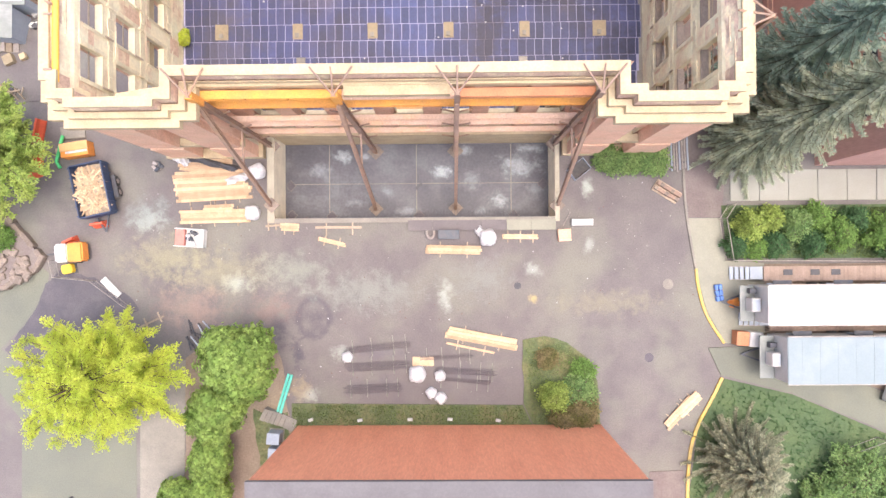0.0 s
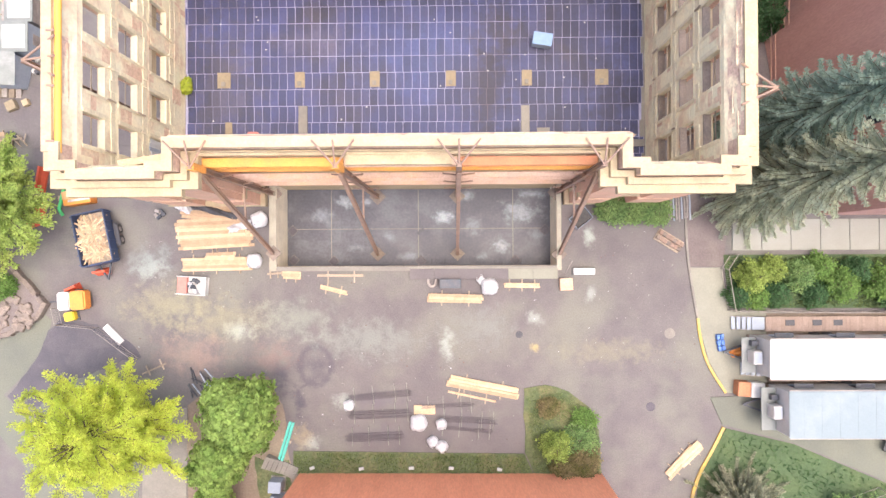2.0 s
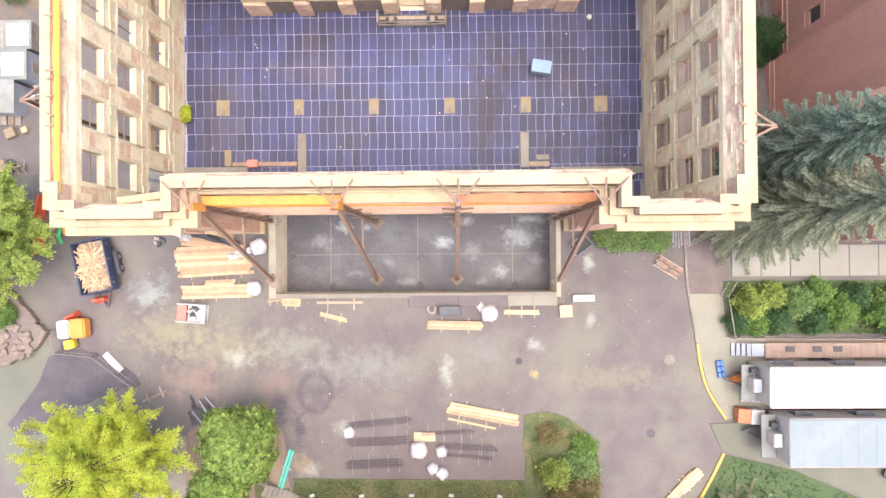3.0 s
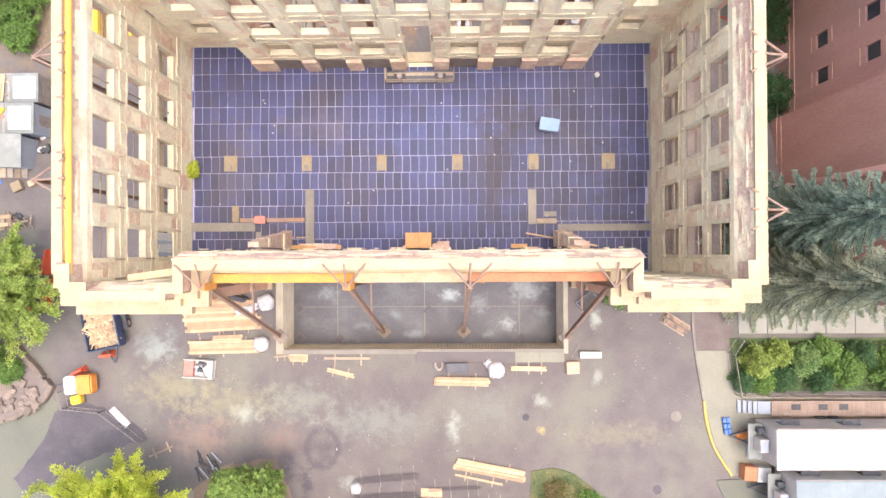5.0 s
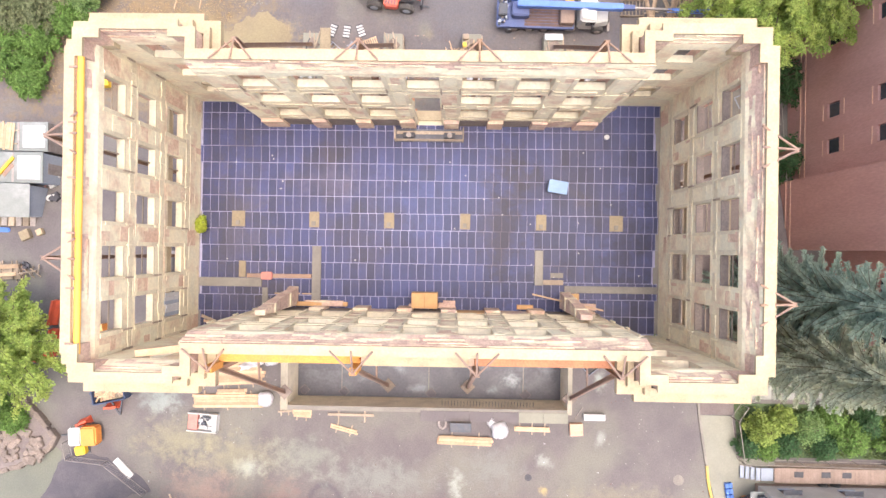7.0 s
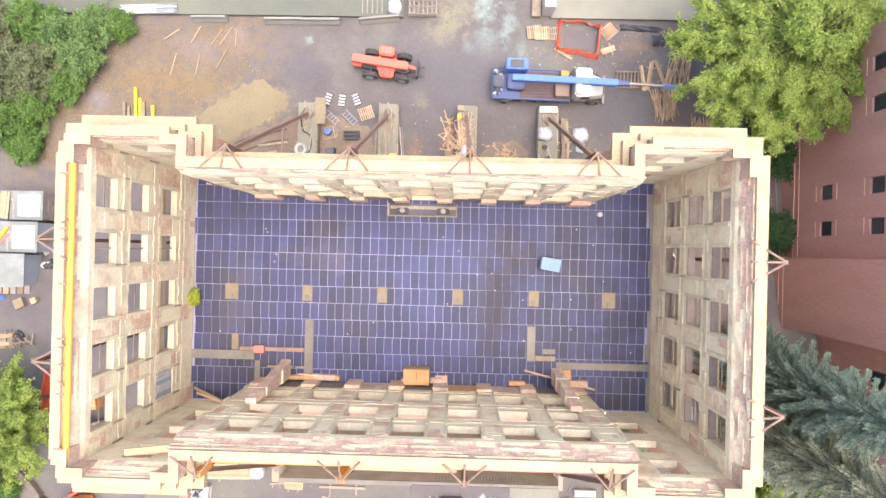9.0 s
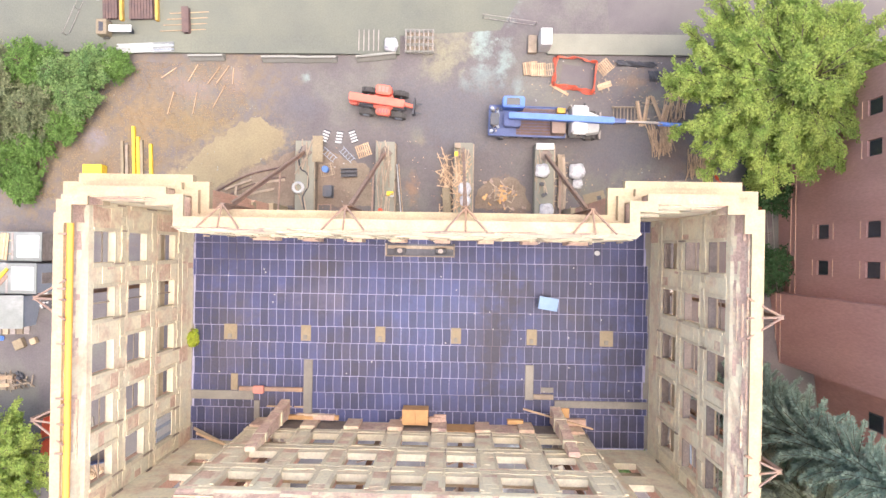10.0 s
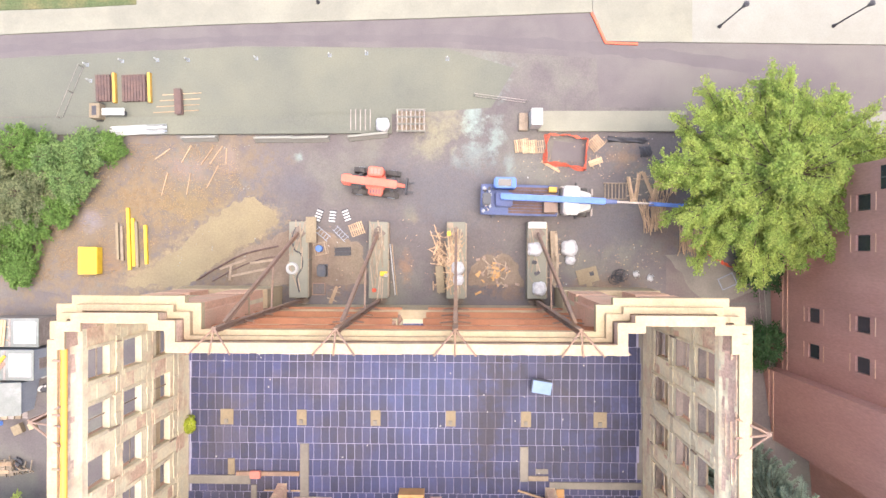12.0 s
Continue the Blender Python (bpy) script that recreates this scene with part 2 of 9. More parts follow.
M = {
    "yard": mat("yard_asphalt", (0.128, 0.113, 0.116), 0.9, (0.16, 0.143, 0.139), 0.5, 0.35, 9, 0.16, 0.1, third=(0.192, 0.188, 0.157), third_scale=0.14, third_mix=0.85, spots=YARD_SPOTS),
    "road": mat("road_asphalt", (0.135, 0.119, 0.124), 0.9, (0.165, 0.147, 0.147), 0.5, 0.3, 12, 0.12, 0.08, third=(0.205, 0.192, 0.172), third_scale=0.09, third_mix=0.5),
    "patch": mat("fresh_asphalt", (0.082, 0.076, 0.09), 0.9, (0.105, 0.096, 0.11), 0.5, 0.6, 12, 0.2, 0.1, third=(0.14, 0.128, 0.138), third_scale=0.5, third_mix=0.7),
    "patch_worn": mat("worn_mauve_asphalt", (0.128, 0.114, 0.12), 0.9, (0.148, 0.132, 0.136), 0.5, 0.3, 12, 0.1, 0.08, third=(0.165, 0.147, 0.144), third_scale=0.25),
    "gravel_road": mat("pale_road", (0.163, 0.169, 0.136), 0.92, (0.14, 0.146, 0.122), 0.5, 0.25, 10, 0.14, 0.1, third=(0.215, 0.213, 0.155), third_scale=0.08),
    "concrete": mat("concrete", (0.263, 0.242, 0.209), 0.9, (0.207, 0.188, 0.167), 0.5, 0.6, 10, 0.14, 0.1, vary=0.08),
    # pit faces lighter than their heads: the light on them is in the colour
    "pit_wall": mat("lit_face_concrete", (0.8, 0.72, 0.56), 0.9, (0.7, 0.63, 0.49), 0.5, 0.8, 9, 0.12, 0.1, third=(0.42, 0.38, 0.31), third_scale=0.5, third_mix=0.4),
    "tan_cap": mat("darker_wall_head", (0.4, 0.37, 0.29), 0.9, (0.33, 0.3, 0.235), 0.5, 0.9, 9, 0.14, 0.1),
    "stone_edge": mat("rough_edge_stone", (0.25, 0.2, 0.165), 0.95, (0.19, 0.155, 0.135), 0.5, 1.5, 9, 0.25, 0.3, vary=0.15),
    "kerb_paint": mat("yellow_kerb_paint", (0.62, 0.42, 0.09), 0.8, (0.42, 0.32, 0.14), 0.5, 2.0, 12, 0.2, 0.1),
    "limestone": mat("cream_limestone", (0.5, 0.41, 0.265), 0.85, (0.42, 0.335, 0.215), 0.5, 0.7, 9, 0.14, 0.15, third=(0.36, 0.28, 0.2), third_scale=0.6, third_mix=0.55),
    "inner": mat("stripped_inner_wall", (0.84, 0.74, 0.52), 0.92, (0.74, 0.69, 0.51), 0.5, 0.5, 5, 0.12, 0.2, third=(0.62, 0.43, 0.3), third_scale=0.55, third_mix=0.8),
    "brick": mat("salmon_brick", (0.72, 0.46, 0.33), 0.9, (0.61, 0.37, 0.26), 0.5, 0.8, 10, 0.2, 0.2, third=(0.68, 0.53, 0.39), third_scale=0.4, third_mix=0.5, vary=0.06),
    "inner_brick": mat("bare_brick_parapet", (0.63, 0.445, 0.35), 0.92, (0.5, 0.35, 0.285), 0.5, 1.4, 7, 0.24, 0.35, third=(0.8, 0.68, 0.48), third_scale=0.8, third_mix=1.0),
    "pink_wall": mat("stained_pink_plaster", (0.68, 0.48, 0.35), 0.92, (0.58, 0.4, 0.29), 0.5, 0.9, 6, 0.2, 0.25, third=(0.8, 0.7, 0.5), third_scale=0.8, third_mix=0.9),
    "ledge": mat("broken_slab_edge", (0.74, 0.66, 0.47), 0.92, (0.62, 0.54, 0.39), 0.5, 1.0, 6, 0.14, 0.2, vary=0.08),
    "steel": mat("rusty_steel", (0.32, 0.22, 0.17), 0.75, (0.25, 0.17, 0.135), 0.5, 1.5, 12, 0.25, 0.15, third=(0.42, 0.24, 0.12), third_scale=0.5),
    "steel_grey": mat("dull_galvanised_steel", (0.4, 0.36, 0.33), 0.55, (0.3, 0.26, 0.24), 0.5, 2, 12, 0.2, 0.1, metal=0.4),
    "panel": mat("dark_film_faced_panel", (0.036, 0.04, 0.1), 0.6, (0.047, 0.057, 0.155), 0.5, 0.3, 9, 0.25, 0.05, third=(0.046, 0.039, 0.05), third_scale=0.16, third_mix=0.85, vary=0.3, spots=DECK_SPOTS),
    "panel_far": mat("dark_film_faced_panel_far", (0.036, 0.04, 0.1), 0.6, (0.047, 0.057, 0.155), 0.5, 0.3, 9, 0.25, 0.05, third=(0.046, 0.039, 0.05), third_scale=0.16, third_mix=0.85, vary=0.3, spots=DECK_SPOTS, island=True),
    "joint": mat("pale_joint_bed", (0.42, 0.415, 0.57), 0.85, (0.29, 0.28, 0.41), 0.5, 0.5, 10, 0.12, 0.05, spots=JOINT_SPOTS),
    "pit": mat("wet_dark_slab", (0.062, 0.062, 0.078), 0.5, (0.088, 0.088, 0.105), 0.5, 0.45, 5, 0.22, 0.08, third=(0.17, 0.18, 0.2), third_scale=0.5, third_mix=0.4, spots=PIT_SPOTS),
    "wood": mat("sawn_lumber", (0.56, 0.4, 0.26), 0.85, (0.46, 0.32, 0.2), 0.5, 2.0, 12, 0.2, 0.15, vary=0.25),
    "old_wood": mat("weathered_lumber", (0.4, 0.32, 0.24), 0.9, (0.3, 0.24, 0.18), 0.5, 2.0, 12, 0.2, 0.2, vary=0.25),
    "ply": mat("plywood", (0.6, 0.36, 0.16), 0.8, (0.52, 0.3, 0.13), 0.5, 1.5, 12, 0.12, 0.08, vary=0.1),
    "terracotta": mat("red_brick_facade", (0.88, 0.375, 0.22), 0.9, (0.82, 0.335, 0.195), 0.5, 0.5, 9, 0.12, 0.1, stretch=(1, 1, 0.2), vary=0.05),
    "east_brick": mat("brown_red_brick_facade", (0.56, 0.325, 0.275), 0.9, (0.5, 0.28, 0.235), 0.5, 0.5, 9, 0.12, 0.15, third=(0.4, 0.23, 0.19), third_scale=0.2, third_mix=0.6, vary=0.05, stretch=(1, 1, 0.25)),
    "roof_grey": mat("grey_roof_membrane", (0.125, 0.115, 0.12), 0.85, (0.15, 0.14, 0.145), 0.5, 0.4, 8, 0.1, 0.05),
    "trailer_roof": mat("pale_blue_roof_coating", (0.2, 0.245, 0.265), 0.6, (0.185, 0.23, 0.25), 0.5, 0.5, 8, 0.06, 0.03, third=(0.26, 0.3, 0.315), third_scale=0.4),
    "shed_roof": mat("pale_grey_sheet_roof", (0.22, 0.235, 0.222), 0.55, (0.185, 0.2, 0.19), 0.5, 0.8, 8, 0.1, 0.03, third=(0.36, 0.369, 0.36), third_scale=0.6),
    "white": mat("white_paint", (0.56, 0.56, 0.545), 0.6, (0.46, 0.46, 0.45), 0.5, 0.8, 8, 0.06, 0.03),
    "pale": mat("pale_grey_paint", (0.34, 0.38, 0.44), 0.6, (0.3, 0.34, 0.4), 0.5, 0.8, 8, 0.08, 0.03),
    "sky_blue": mat("pale_blue_plastic", (0.24, 0.36, 0.55), 0.6, (0.2, 0.31, 0.5), 0.5, 1.5, 10, 0.08, 0.03),
    "bag": mat("white_woven_bag", (0.6, 0.6, 0.61), 0.8, (0.4, 0.4, 0.42), 0.5, 3.0, 10, 0.12, 0.3),
    "black": mat("black_plastic", (0.045, 0.045, 0.055), 0.55, (0.07, 0.07, 0.08), 0.5, 2, 10, 0.2, 0.1),
    "dark_metal": mat("dark_steel", (0.07, 0.08, 0.1), 0.55, (0.1, 0.1, 0.11), 0.5, 2, 10, 0.2, 0.1, metal=0.3),
    "rebar": mat("dull_steel_bars", (0.15, 0.13, 0.14), 0.7, (0.11, 0.095, 0.105), 0.5, 2, 10, 0.2, 0.1),
    "rubber": mat("tyre_rubber", (0.06, 0.058, 0.058), 0.9, (0.09, 0.085, 0.08), 0.5, 4, 14, 0.2, 0.2),
    "salmon": mat("sun_faded_red_paint", (0.76, 0.165, 0.11), 0.55, (0.66, 0.14, 0.095), 0.5, 1.5, 10, 0.1, 0.03),
    "crane_blue": mat("crane_blue_paint", (0.145, 0.265, 0.68), 0.75, (0.12, 0.225, 0.58), 0.5, 1.5, 10, 0.12, 0.03),
    "brown_steel": mat("brown_weathered_steel", (0.16, 0.1, 0.085), 0.8, (0.11, 0.075, 0.07), 0.5, 1.5, 10, 0.2, 0.1),
    "ochre": mat("ochre_paint", (0.62, 0.38, 0.07), 0.7, (0.5, 0.3, 0.08), 0.5, 1.5, 10, 0.15, 0.03),
    "red": mat("red_orange_paint", (0.72, 0.12, 0.05), 0.5, (0.62, 0.1, 0.05), 0.5, 1.5, 10, 0.1, 0.03),
    "orange": mat("orange_paint", (0.8, 0.3, 0.06), 0.55, (0.7, 0.26, 0.06), 0.5, 1.5, 10, 0.1, 0.03),
    "yellow": mat("yellow_paint", (0.85, 0.58, 0.04), 0.5, (0.75, 0.5, 0.04), 0.5, 1.5, 10, 0.1, 0.03),
    "blue": mat("blue_paint", (0.08, 0.2, 0.55), 0.5, (0.07, 0.16, 0.45), 0.5, 1.5, 10, 0.12, 0.03),
    "dark_blue": mat("dark_blue_paint", (0.045, 0.07, 0.145), 0.55, (0.04, 0.06, 0.12), 0.5, 1.5, 10, 0.15, 0.03),
    "deck_blue": mat("faded_truck_blue", (0.105, 0.14, 0.3), 0.65, (0.085, 0.115, 0.25), 0.5, 1.5, 10, 0.15, 0.03, third=(0.12, 0.14, 0.26), third_scale=0.8),
    "rail_glow": mat("orange_paint_and_glow", (0.85, 0.47, 0.08), 0.65, (0.75, 0.38, 0.07), 0.5, 0.6, 12, 0.15, 0.1),
    "teal": mat("teal_plastic", (0.12, 0.55, 0.45), 0.5, (0.1, 0.48, 0.4), 0.5, 1.5, 10, 0.1, 0.03),
    "green_plastic": mat("green_plastic", (0.1, 0.6, 0.2), 0.5, (0.08, 0.5, 0.17), 0.5, 1.5, 10, 0.1, 0.03),
    "glass": mat("dark_window_glass", (0.03, 0.035, 0.045), 0.12, (0.045, 0.05, 0.06), 0.5, 0.7, 5, 0.1, 0.0),
    "soil": mat("bare_soil", (0.235, 0.18, 0.14), 0.95, (0.19, 0.145, 0.11), 0.5, 0.6, 8, 0.2, 0.3, third=(0.28, 0.235, 0.17), third_scale=0.2, third_mix=0.7),
    "tan": mat("tan_gravel", (0.31, 0.255, 0.17), 0.95, (0.25, 0.2, 0.135), 0.5, 0.5, 8, 0.2, 0.15),
    "tan_track": mat("tan_track_gravel", (0.275, 0.228, 0.138), 0.95, (0.245, 0.2, 0.125), 0.5, 0.5, 8, 0.14, 0.15, third=(0.215, 0.178, 0.122), third_scale=0.35, third_mix=0.5),
    "lawn": mat("lawn_ground", (0.062, 0.1, 0.046), 0.95, (0.08, 0.12, 0.052), 0.5, 0.6, 7, 0.3, 0.4, third=(0.105, 0.13, 0.052), third_scale=0.25, third_mix=0.5),
    "grass": mat("grass_ground", (0.085, 0.115, 0.05), 0.95, (0.115, 0.13, 0.06), 0.5, 0.8, 6, 0.35, 0.5, third=(0.2, 0.17, 0.08), third_scale=0.4, third_mix=0.6),
    "mauve_dust": mat("trodden_mauve_dust", (0.185, 0.152, 0.145), 0.95, (0.155, 0.125, 0.12), 0.5, 0.5, 8, 0.18, 0.15, third=(0.225, 0.195, 0.175), third_scale=0.3, third_mix=0.7),
    "deck": mat("brown_timber_deck", (0.36, 0.27, 0.22), 0.85, (0.3, 0.22, 0.18), 0.5, 1.0, 10, 0.15, 0.1, vary=0.1),
    "plaza": mat("plaza_concrete", (0.3, 0.297, 0.265), 0.9, (0.267, 0.262, 0.23), 0.5, 0.3, 10, 0.08, 0.05),
    "walk_pale": mat("pale_walk_concrete", (0.27, 0.265, 0.215), 0.9, (0.23, 0.225, 0.185), 0.5, 0.3, 10, 0.1, 0.05, third=(0.31, 0.3, 0.235), third_scale=0.25, third_mix=0.6),
    "primer": mat("pinkish_primed_steel", (0.66, 0.47, 0.36), 0.7, (0.56, 0.38, 0.28), 0.5, 0.9, 12, 0.2, 0.1, third=(0.72, 0.42, 0.18), third_scale=0.3, third_mix=0.6),
    "rust_red": mat("red_rusted_steel", (0.5, 0.22, 0.11), 0.75, (0.4, 0.17, 0.09), 0.5, 0.8, 12, 0.2, 0.1),
    # orange paint and warm sunlight in one colour, for walers and column heads
    "steel_orange": mat("orange_paint_and_sun", (0.74, 0.35, 0.07), 0.65, (0.6, 0.28, 0.08), 0.5, 0.8, 12, 0.2, 0.1),
    "faded_red": mat("faded_red_plastic", (0.55, 0.22, 0.18), 0.6, (0.5, 0.18, 0.15), 0.5, 1.5, 10, 0.1, 0.03),
    "bark": mat("bark", (0.14, 0.11, 0.08), 0.95, (0.1, 0.075, 0.05), 0.5, 3, 12, 0.3, 0.4),
}


def leaf_mat(name, c1, c2, spread=0.35, through_light=0.4):
    """Leaves: a dull upper face mixed with light let through."""
    m = mat(name, c1, 0.75, c2, 0.5, 0.9, 5, 0.15, 0.0, vary=spread, island=True)
    nt = m.node_tree
    b = nt.nodes["Principled BSDF"]
    b.inputs["Specular IOR Level"].default_value = 0.2
    tl = nt.nodes.new("ShaderNodeBsdfTranslucent")
    mx = nt.nodes.new("ShaderNodeMixShader")
    mx.inputs[0].default_value = through_light
    nt.links.new(b.inputs["Base Color"].links[0].from_socket, tl.inputs[0])
    nt.links.new(b.outputs[0], mx.inputs[1])
    nt.links.new(tl.outputs[0], mx.inputs[2])
    nt.links.new(mx.outputs[0], nt.nodes["Material Output"].inputs[0])
    return m


M["leaf_lime"] = leaf_mat("lime_leaves", (0.6, 0.64, 0.11), (0.43, 0.53, 0.08), 0.25, 0.55)
M["leaf_large"] = leaf_mat("soft_green_leaves", (0.44, 0.52, 0.15), (0.28, 0.4, 0.11), 0.3, 0.6)
M["leaf_bush"] = leaf_mat("bush_leaves", (0.23, 0.33, 0.12), (0.15, 0.25, 0.09), 0.4, 0.45)
M["leaf_hedge"] = leaf_mat("hedge_leaves", (0.29, 0.39, 0.11), (0.18, 0.28, 0.07), 0.45, 0.45)
M["leaf_green"] = leaf_mat("green_leaves", (0.17, 0.28, 0.07), (0.12, 0.21, 0.055))
M["leaf_mid"] = leaf_mat("fresh_green_leaves", (0.35, 0.43, 0.115), (0.235, 0.32, 0.08), 0.4, 0.5)
M["leaf_olive"] = leaf_mat("olive_grey_leaves", (0.21, 0.23, 0.12), (0.15, 0.18, 0.09), 0.4, 0.35)
M["leaf_dark"] = leaf_mat("dark_green_leaves", (0.08, 0.15, 0.06), (0.055, 0.12, 0.05))
M["needle"] = leaf_mat("blue_spruce_needles", (0.54, 0.56, 0.41), (0.41, 0.47, 0.38), 0.2, 0.65)
M["needle_blue"] = leaf_mat("blue_green_needles", (0.39, 0.48, 0.39), (0.29, 0.4, 0.34), 0.2, 0.65)
M["needle_tan"] = leaf_mat("dusty_pine_needles", (0.36, 0.36, 0.25), (0.26, 0.28, 0.19))
M["leaf_grass"] = leaf_mat("rough_grass_blades", (0.17, 0.22, 0.08), (0.12, 0.165, 0.06), 0.4)
M["leaf_dry"] = leaf_mat("dry_shrub_leaves", (0.24, 0.19, 0.1), (0.14, 0.14, 0.05))
M["leaf_straw"] = leaf_mat("dry_straw", (0.52, 0.38, 0.2), (0.4, 0.28, 0.15))


# ---- building helpers ----
def bm_new():
    return bmesh.new()


def box(bm, x0, x1, y0, y1, z0, z1, mi=0):
    v = [bm.verts.new(p) for p in ((x0, y0, z0), (x1, y0, z0), (x1, y1, z0), (x0, y1, z0), (x0, y0, z1), (x1, y0, z1), (x1, y1, z1), (x0, y1, z1))]
    for q in ((3, 2, 1, 0), (4, 5, 6, 7), (0, 1, 5, 4), (1, 2, 6, 5), (2, 3, 7, 6), (3, 0, 4, 7)):
        bm.faces.new([v[i] for i in q]).material_index = mi
    return v


def soft_box(x0, x1, y0, y1, z0, z1, r=0.03, seg=1):
    bm = bm_new()
    box(bm, x0, x1, y0, y1, z0, z1)
    bmesh.ops.bevel(bm, geom=bm.edges[:], offset=r, segments=seg, affect="EDGES")
    return bm


def beam(bm, p, q, w, h, mi=0):
    """A straight bar of section w x h from p to q."""
    p, q = Vector(p), Vector(q)
    d = (q - p).normalized()
    side = d.cross(Vector((0, 0, 1)))
    side = Vector((1, 0, 0)) if side.length < 0.01 else side.normalized()
    up = side.cross(d)
    v = []
    for c in (p, q):
        for s, u in ((-1, -1), (1, -1), (1, 1), (-1, 1)):
            v.append(bm.verts.new(c + side * s * w / 2 + up * u * h / 2))
    for f in ((3, 2, 1, 0), (4, 5, 6, 7), (0, 1, 5, 4), (1, 2, 6, 5), (2, 3, 7, 6), (3, 0, 4, 7)):
        bm.faces.new([v[i] for i in f]).material_index = mi


def i_beam(bm, p, q, w, h, t=0.04):
    """An H-section bar from p to q: two flanges and a web."""
    p, q = Vector(p), Vector(q)
    d = (q - p).normalized()
    side = d.cross(Vector((0, 0, 1)))
    side = Vector((1, 0, 0)) if side.length < 0.01 else side.normalized()
    up = side.cross(d)
    o = up * (h / 2 - t / 2)
    beam(bm, p + o, q + o, w, t)
    beam(bm, p - o, q - o, w, t)
    beam(bm, p, q, t, h - 2 * t)


def tube(bm, p, q, r0, r1=None, n=8, cap=True):
    p, q = Vector(p), Vector(q)
    r1 = r0 if r1 is None else r1
    d = (q - p).normalized()
    s = d.cross(Vector((0, 0, 1)))
    s = Vector((1, 0, 0)) if s.length < 0.01 else s.normalized()
    u = s.cross(d)
    a = [bm.verts.new(p + (s * math.cos(k * math.tau / n) + u * math.sin(k * math.tau / n)) * r0) for k in range(n)]
    b = [bm.verts.new(q + (s * math.cos(k * math.tau / n) + u * math.sin(k * math.tau / n)) * r1) for k in range(n)]
    for k in range(n):
        bm.faces.new((a[k], a[(k + 1) % n], b[(k + 1) % n], b[k]))
    if cap:
        bm.faces.new(a[::-1])
        bm.faces.new(b)


def prism(bm, pts, z0, z1, mi=0):
    a = [bm.verts.new((x, y, z0)) for x, y in pts]
    b = [bm.verts.new((x, y, z1)) for x, y in pts]
    n = len(pts)
    bm.faces.new(a[::-1]).material_index = mi
    bm.faces.new(b).material_index = mi
    for k in range(n):
        bm.faces.new((a[k], a[(k + 1) % n], b[(k + 1) % n], b[k])).material_index = mi


def mesh_ob(name, bm, *mats, smooth=False):
    bmesh.ops.recalc_face_normals(bm, faces=bm.faces[:])
    me = bpy.data.meshes.new(name)
    bm.to_mesh(me)
    bm.free()
    for m in mats:
        me.materials.append(m)
    if smooth:
        me.polygons.foreach_set("use_smooth", [True] * len(me.polygons))
    return new(name, me)


def part(name, bm, material, parent, label="", smooth=False):
    ob = mesh_ob(name, bm, *(material if isinstance(material, (list, tuple)) else (material,)), smooth=smooth)
    ob.parent = parent
    if label:
        ob["label"] = label
    return ob


def piece(name, mesh, parent, loc, rot=(0, 0, 0), scale=(1, 1, 1)):
    ob = new(name, mesh)
    ob.parent = parent
    ob.location, ob.rotation_euler, ob.scale = loc, rot, scale
    return ob


def thing(name, label, category, group="", m=None):
    ob = tagged(new(name), label, category, group)
    if m is not None:
        ob.matrix_basis = m
    return ob


def one_box_mesh(name, sx, sy, sz, material, r=0.02):
    """A bevelled block, its base centred on the origin, as mesh data to share."""
    bm = soft_box(-sx / 2, sx / 2, -sy / 2, sy / 2, 0, sz, r)
    me = bpy.data.meshes.new(name)
    bm.to_mesh(me)
    bm.free()
    me.materials.append(material)
    return me


def on(x, y, rz=0, up=0.0):
    """A pose on the ground."""
    return pose(x, y, ground_z(y) + up, 0, 0, rz)


# ---- ground: level in the south, a bank beside the building, lower yard in the north ----
NORTH = -3.6


def ground_z(y):
    s = min(1.0, max(0.0, (y - 9.5) / 17.5))
    return NORTH * s * s * (3 - 2 * s)


def sheet(name, pts, material, up, label, category="ground", kind="structure", cuts=True):
    """A flat area draped on the ground, with a small thickness."""
    bm = bm_new()
    f = bm.faces.new([bm.verts.new((x, y, 0)) for x, y in pts])
    if cuts:
        for k in range(15):
            y = 9.0 + k * 1.3
            bmesh.ops.bisect_plane(bm, geom=bm.verts[:] + bm.edges[:] + bm.faces[:], plane_co=(0, y, 0), plane_no=(0, 1, 0))
    ext = bmesh.ops.extrude_face_region(bm, geom=bm.faces[:])
    top = {g for g in ext["geom"] if isinstance(g, bmesh.types.BMVert)}
    for v in bm.verts:
        v.co.z = ground_z(v.co.y) + (up if v in top else -0.15)
    return tagged(mesh_ob(name, bm, material), label, category, kind=kind)


PIT = (-13.35, 8.95, 2.6, 9.5)  # the sunken area before the south front
bm = bm_new()
xs = [-900, -300, -120, -70, -45, PIT[0], PIT[1], 45, 70, 120, 300, 900]
ys = [-900, -300, -120, -60, -30, PIT[2], PIT[3]] + [9.5 + k * 17.5 / 12 for k in range(1, 13)] + [45, 60, 120, 300, 900]
grid = {(i, j): bm.verts.new((x, y, ground_z(y))) for i, x in enumerate(xs) for j, y in enumerate(ys)}
for i in range(len(xs) - 1):
    for j in range(len(ys) - 1):
        if xs[i] == PIT[0] and ys[j] == PIT[2]:
            continue
        bm.faces.new((grid[i, j], grid[i + 1, j], grid[i + 1, j + 1], grid[i, j + 1]))
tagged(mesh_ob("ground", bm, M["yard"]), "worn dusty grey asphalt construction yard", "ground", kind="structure")


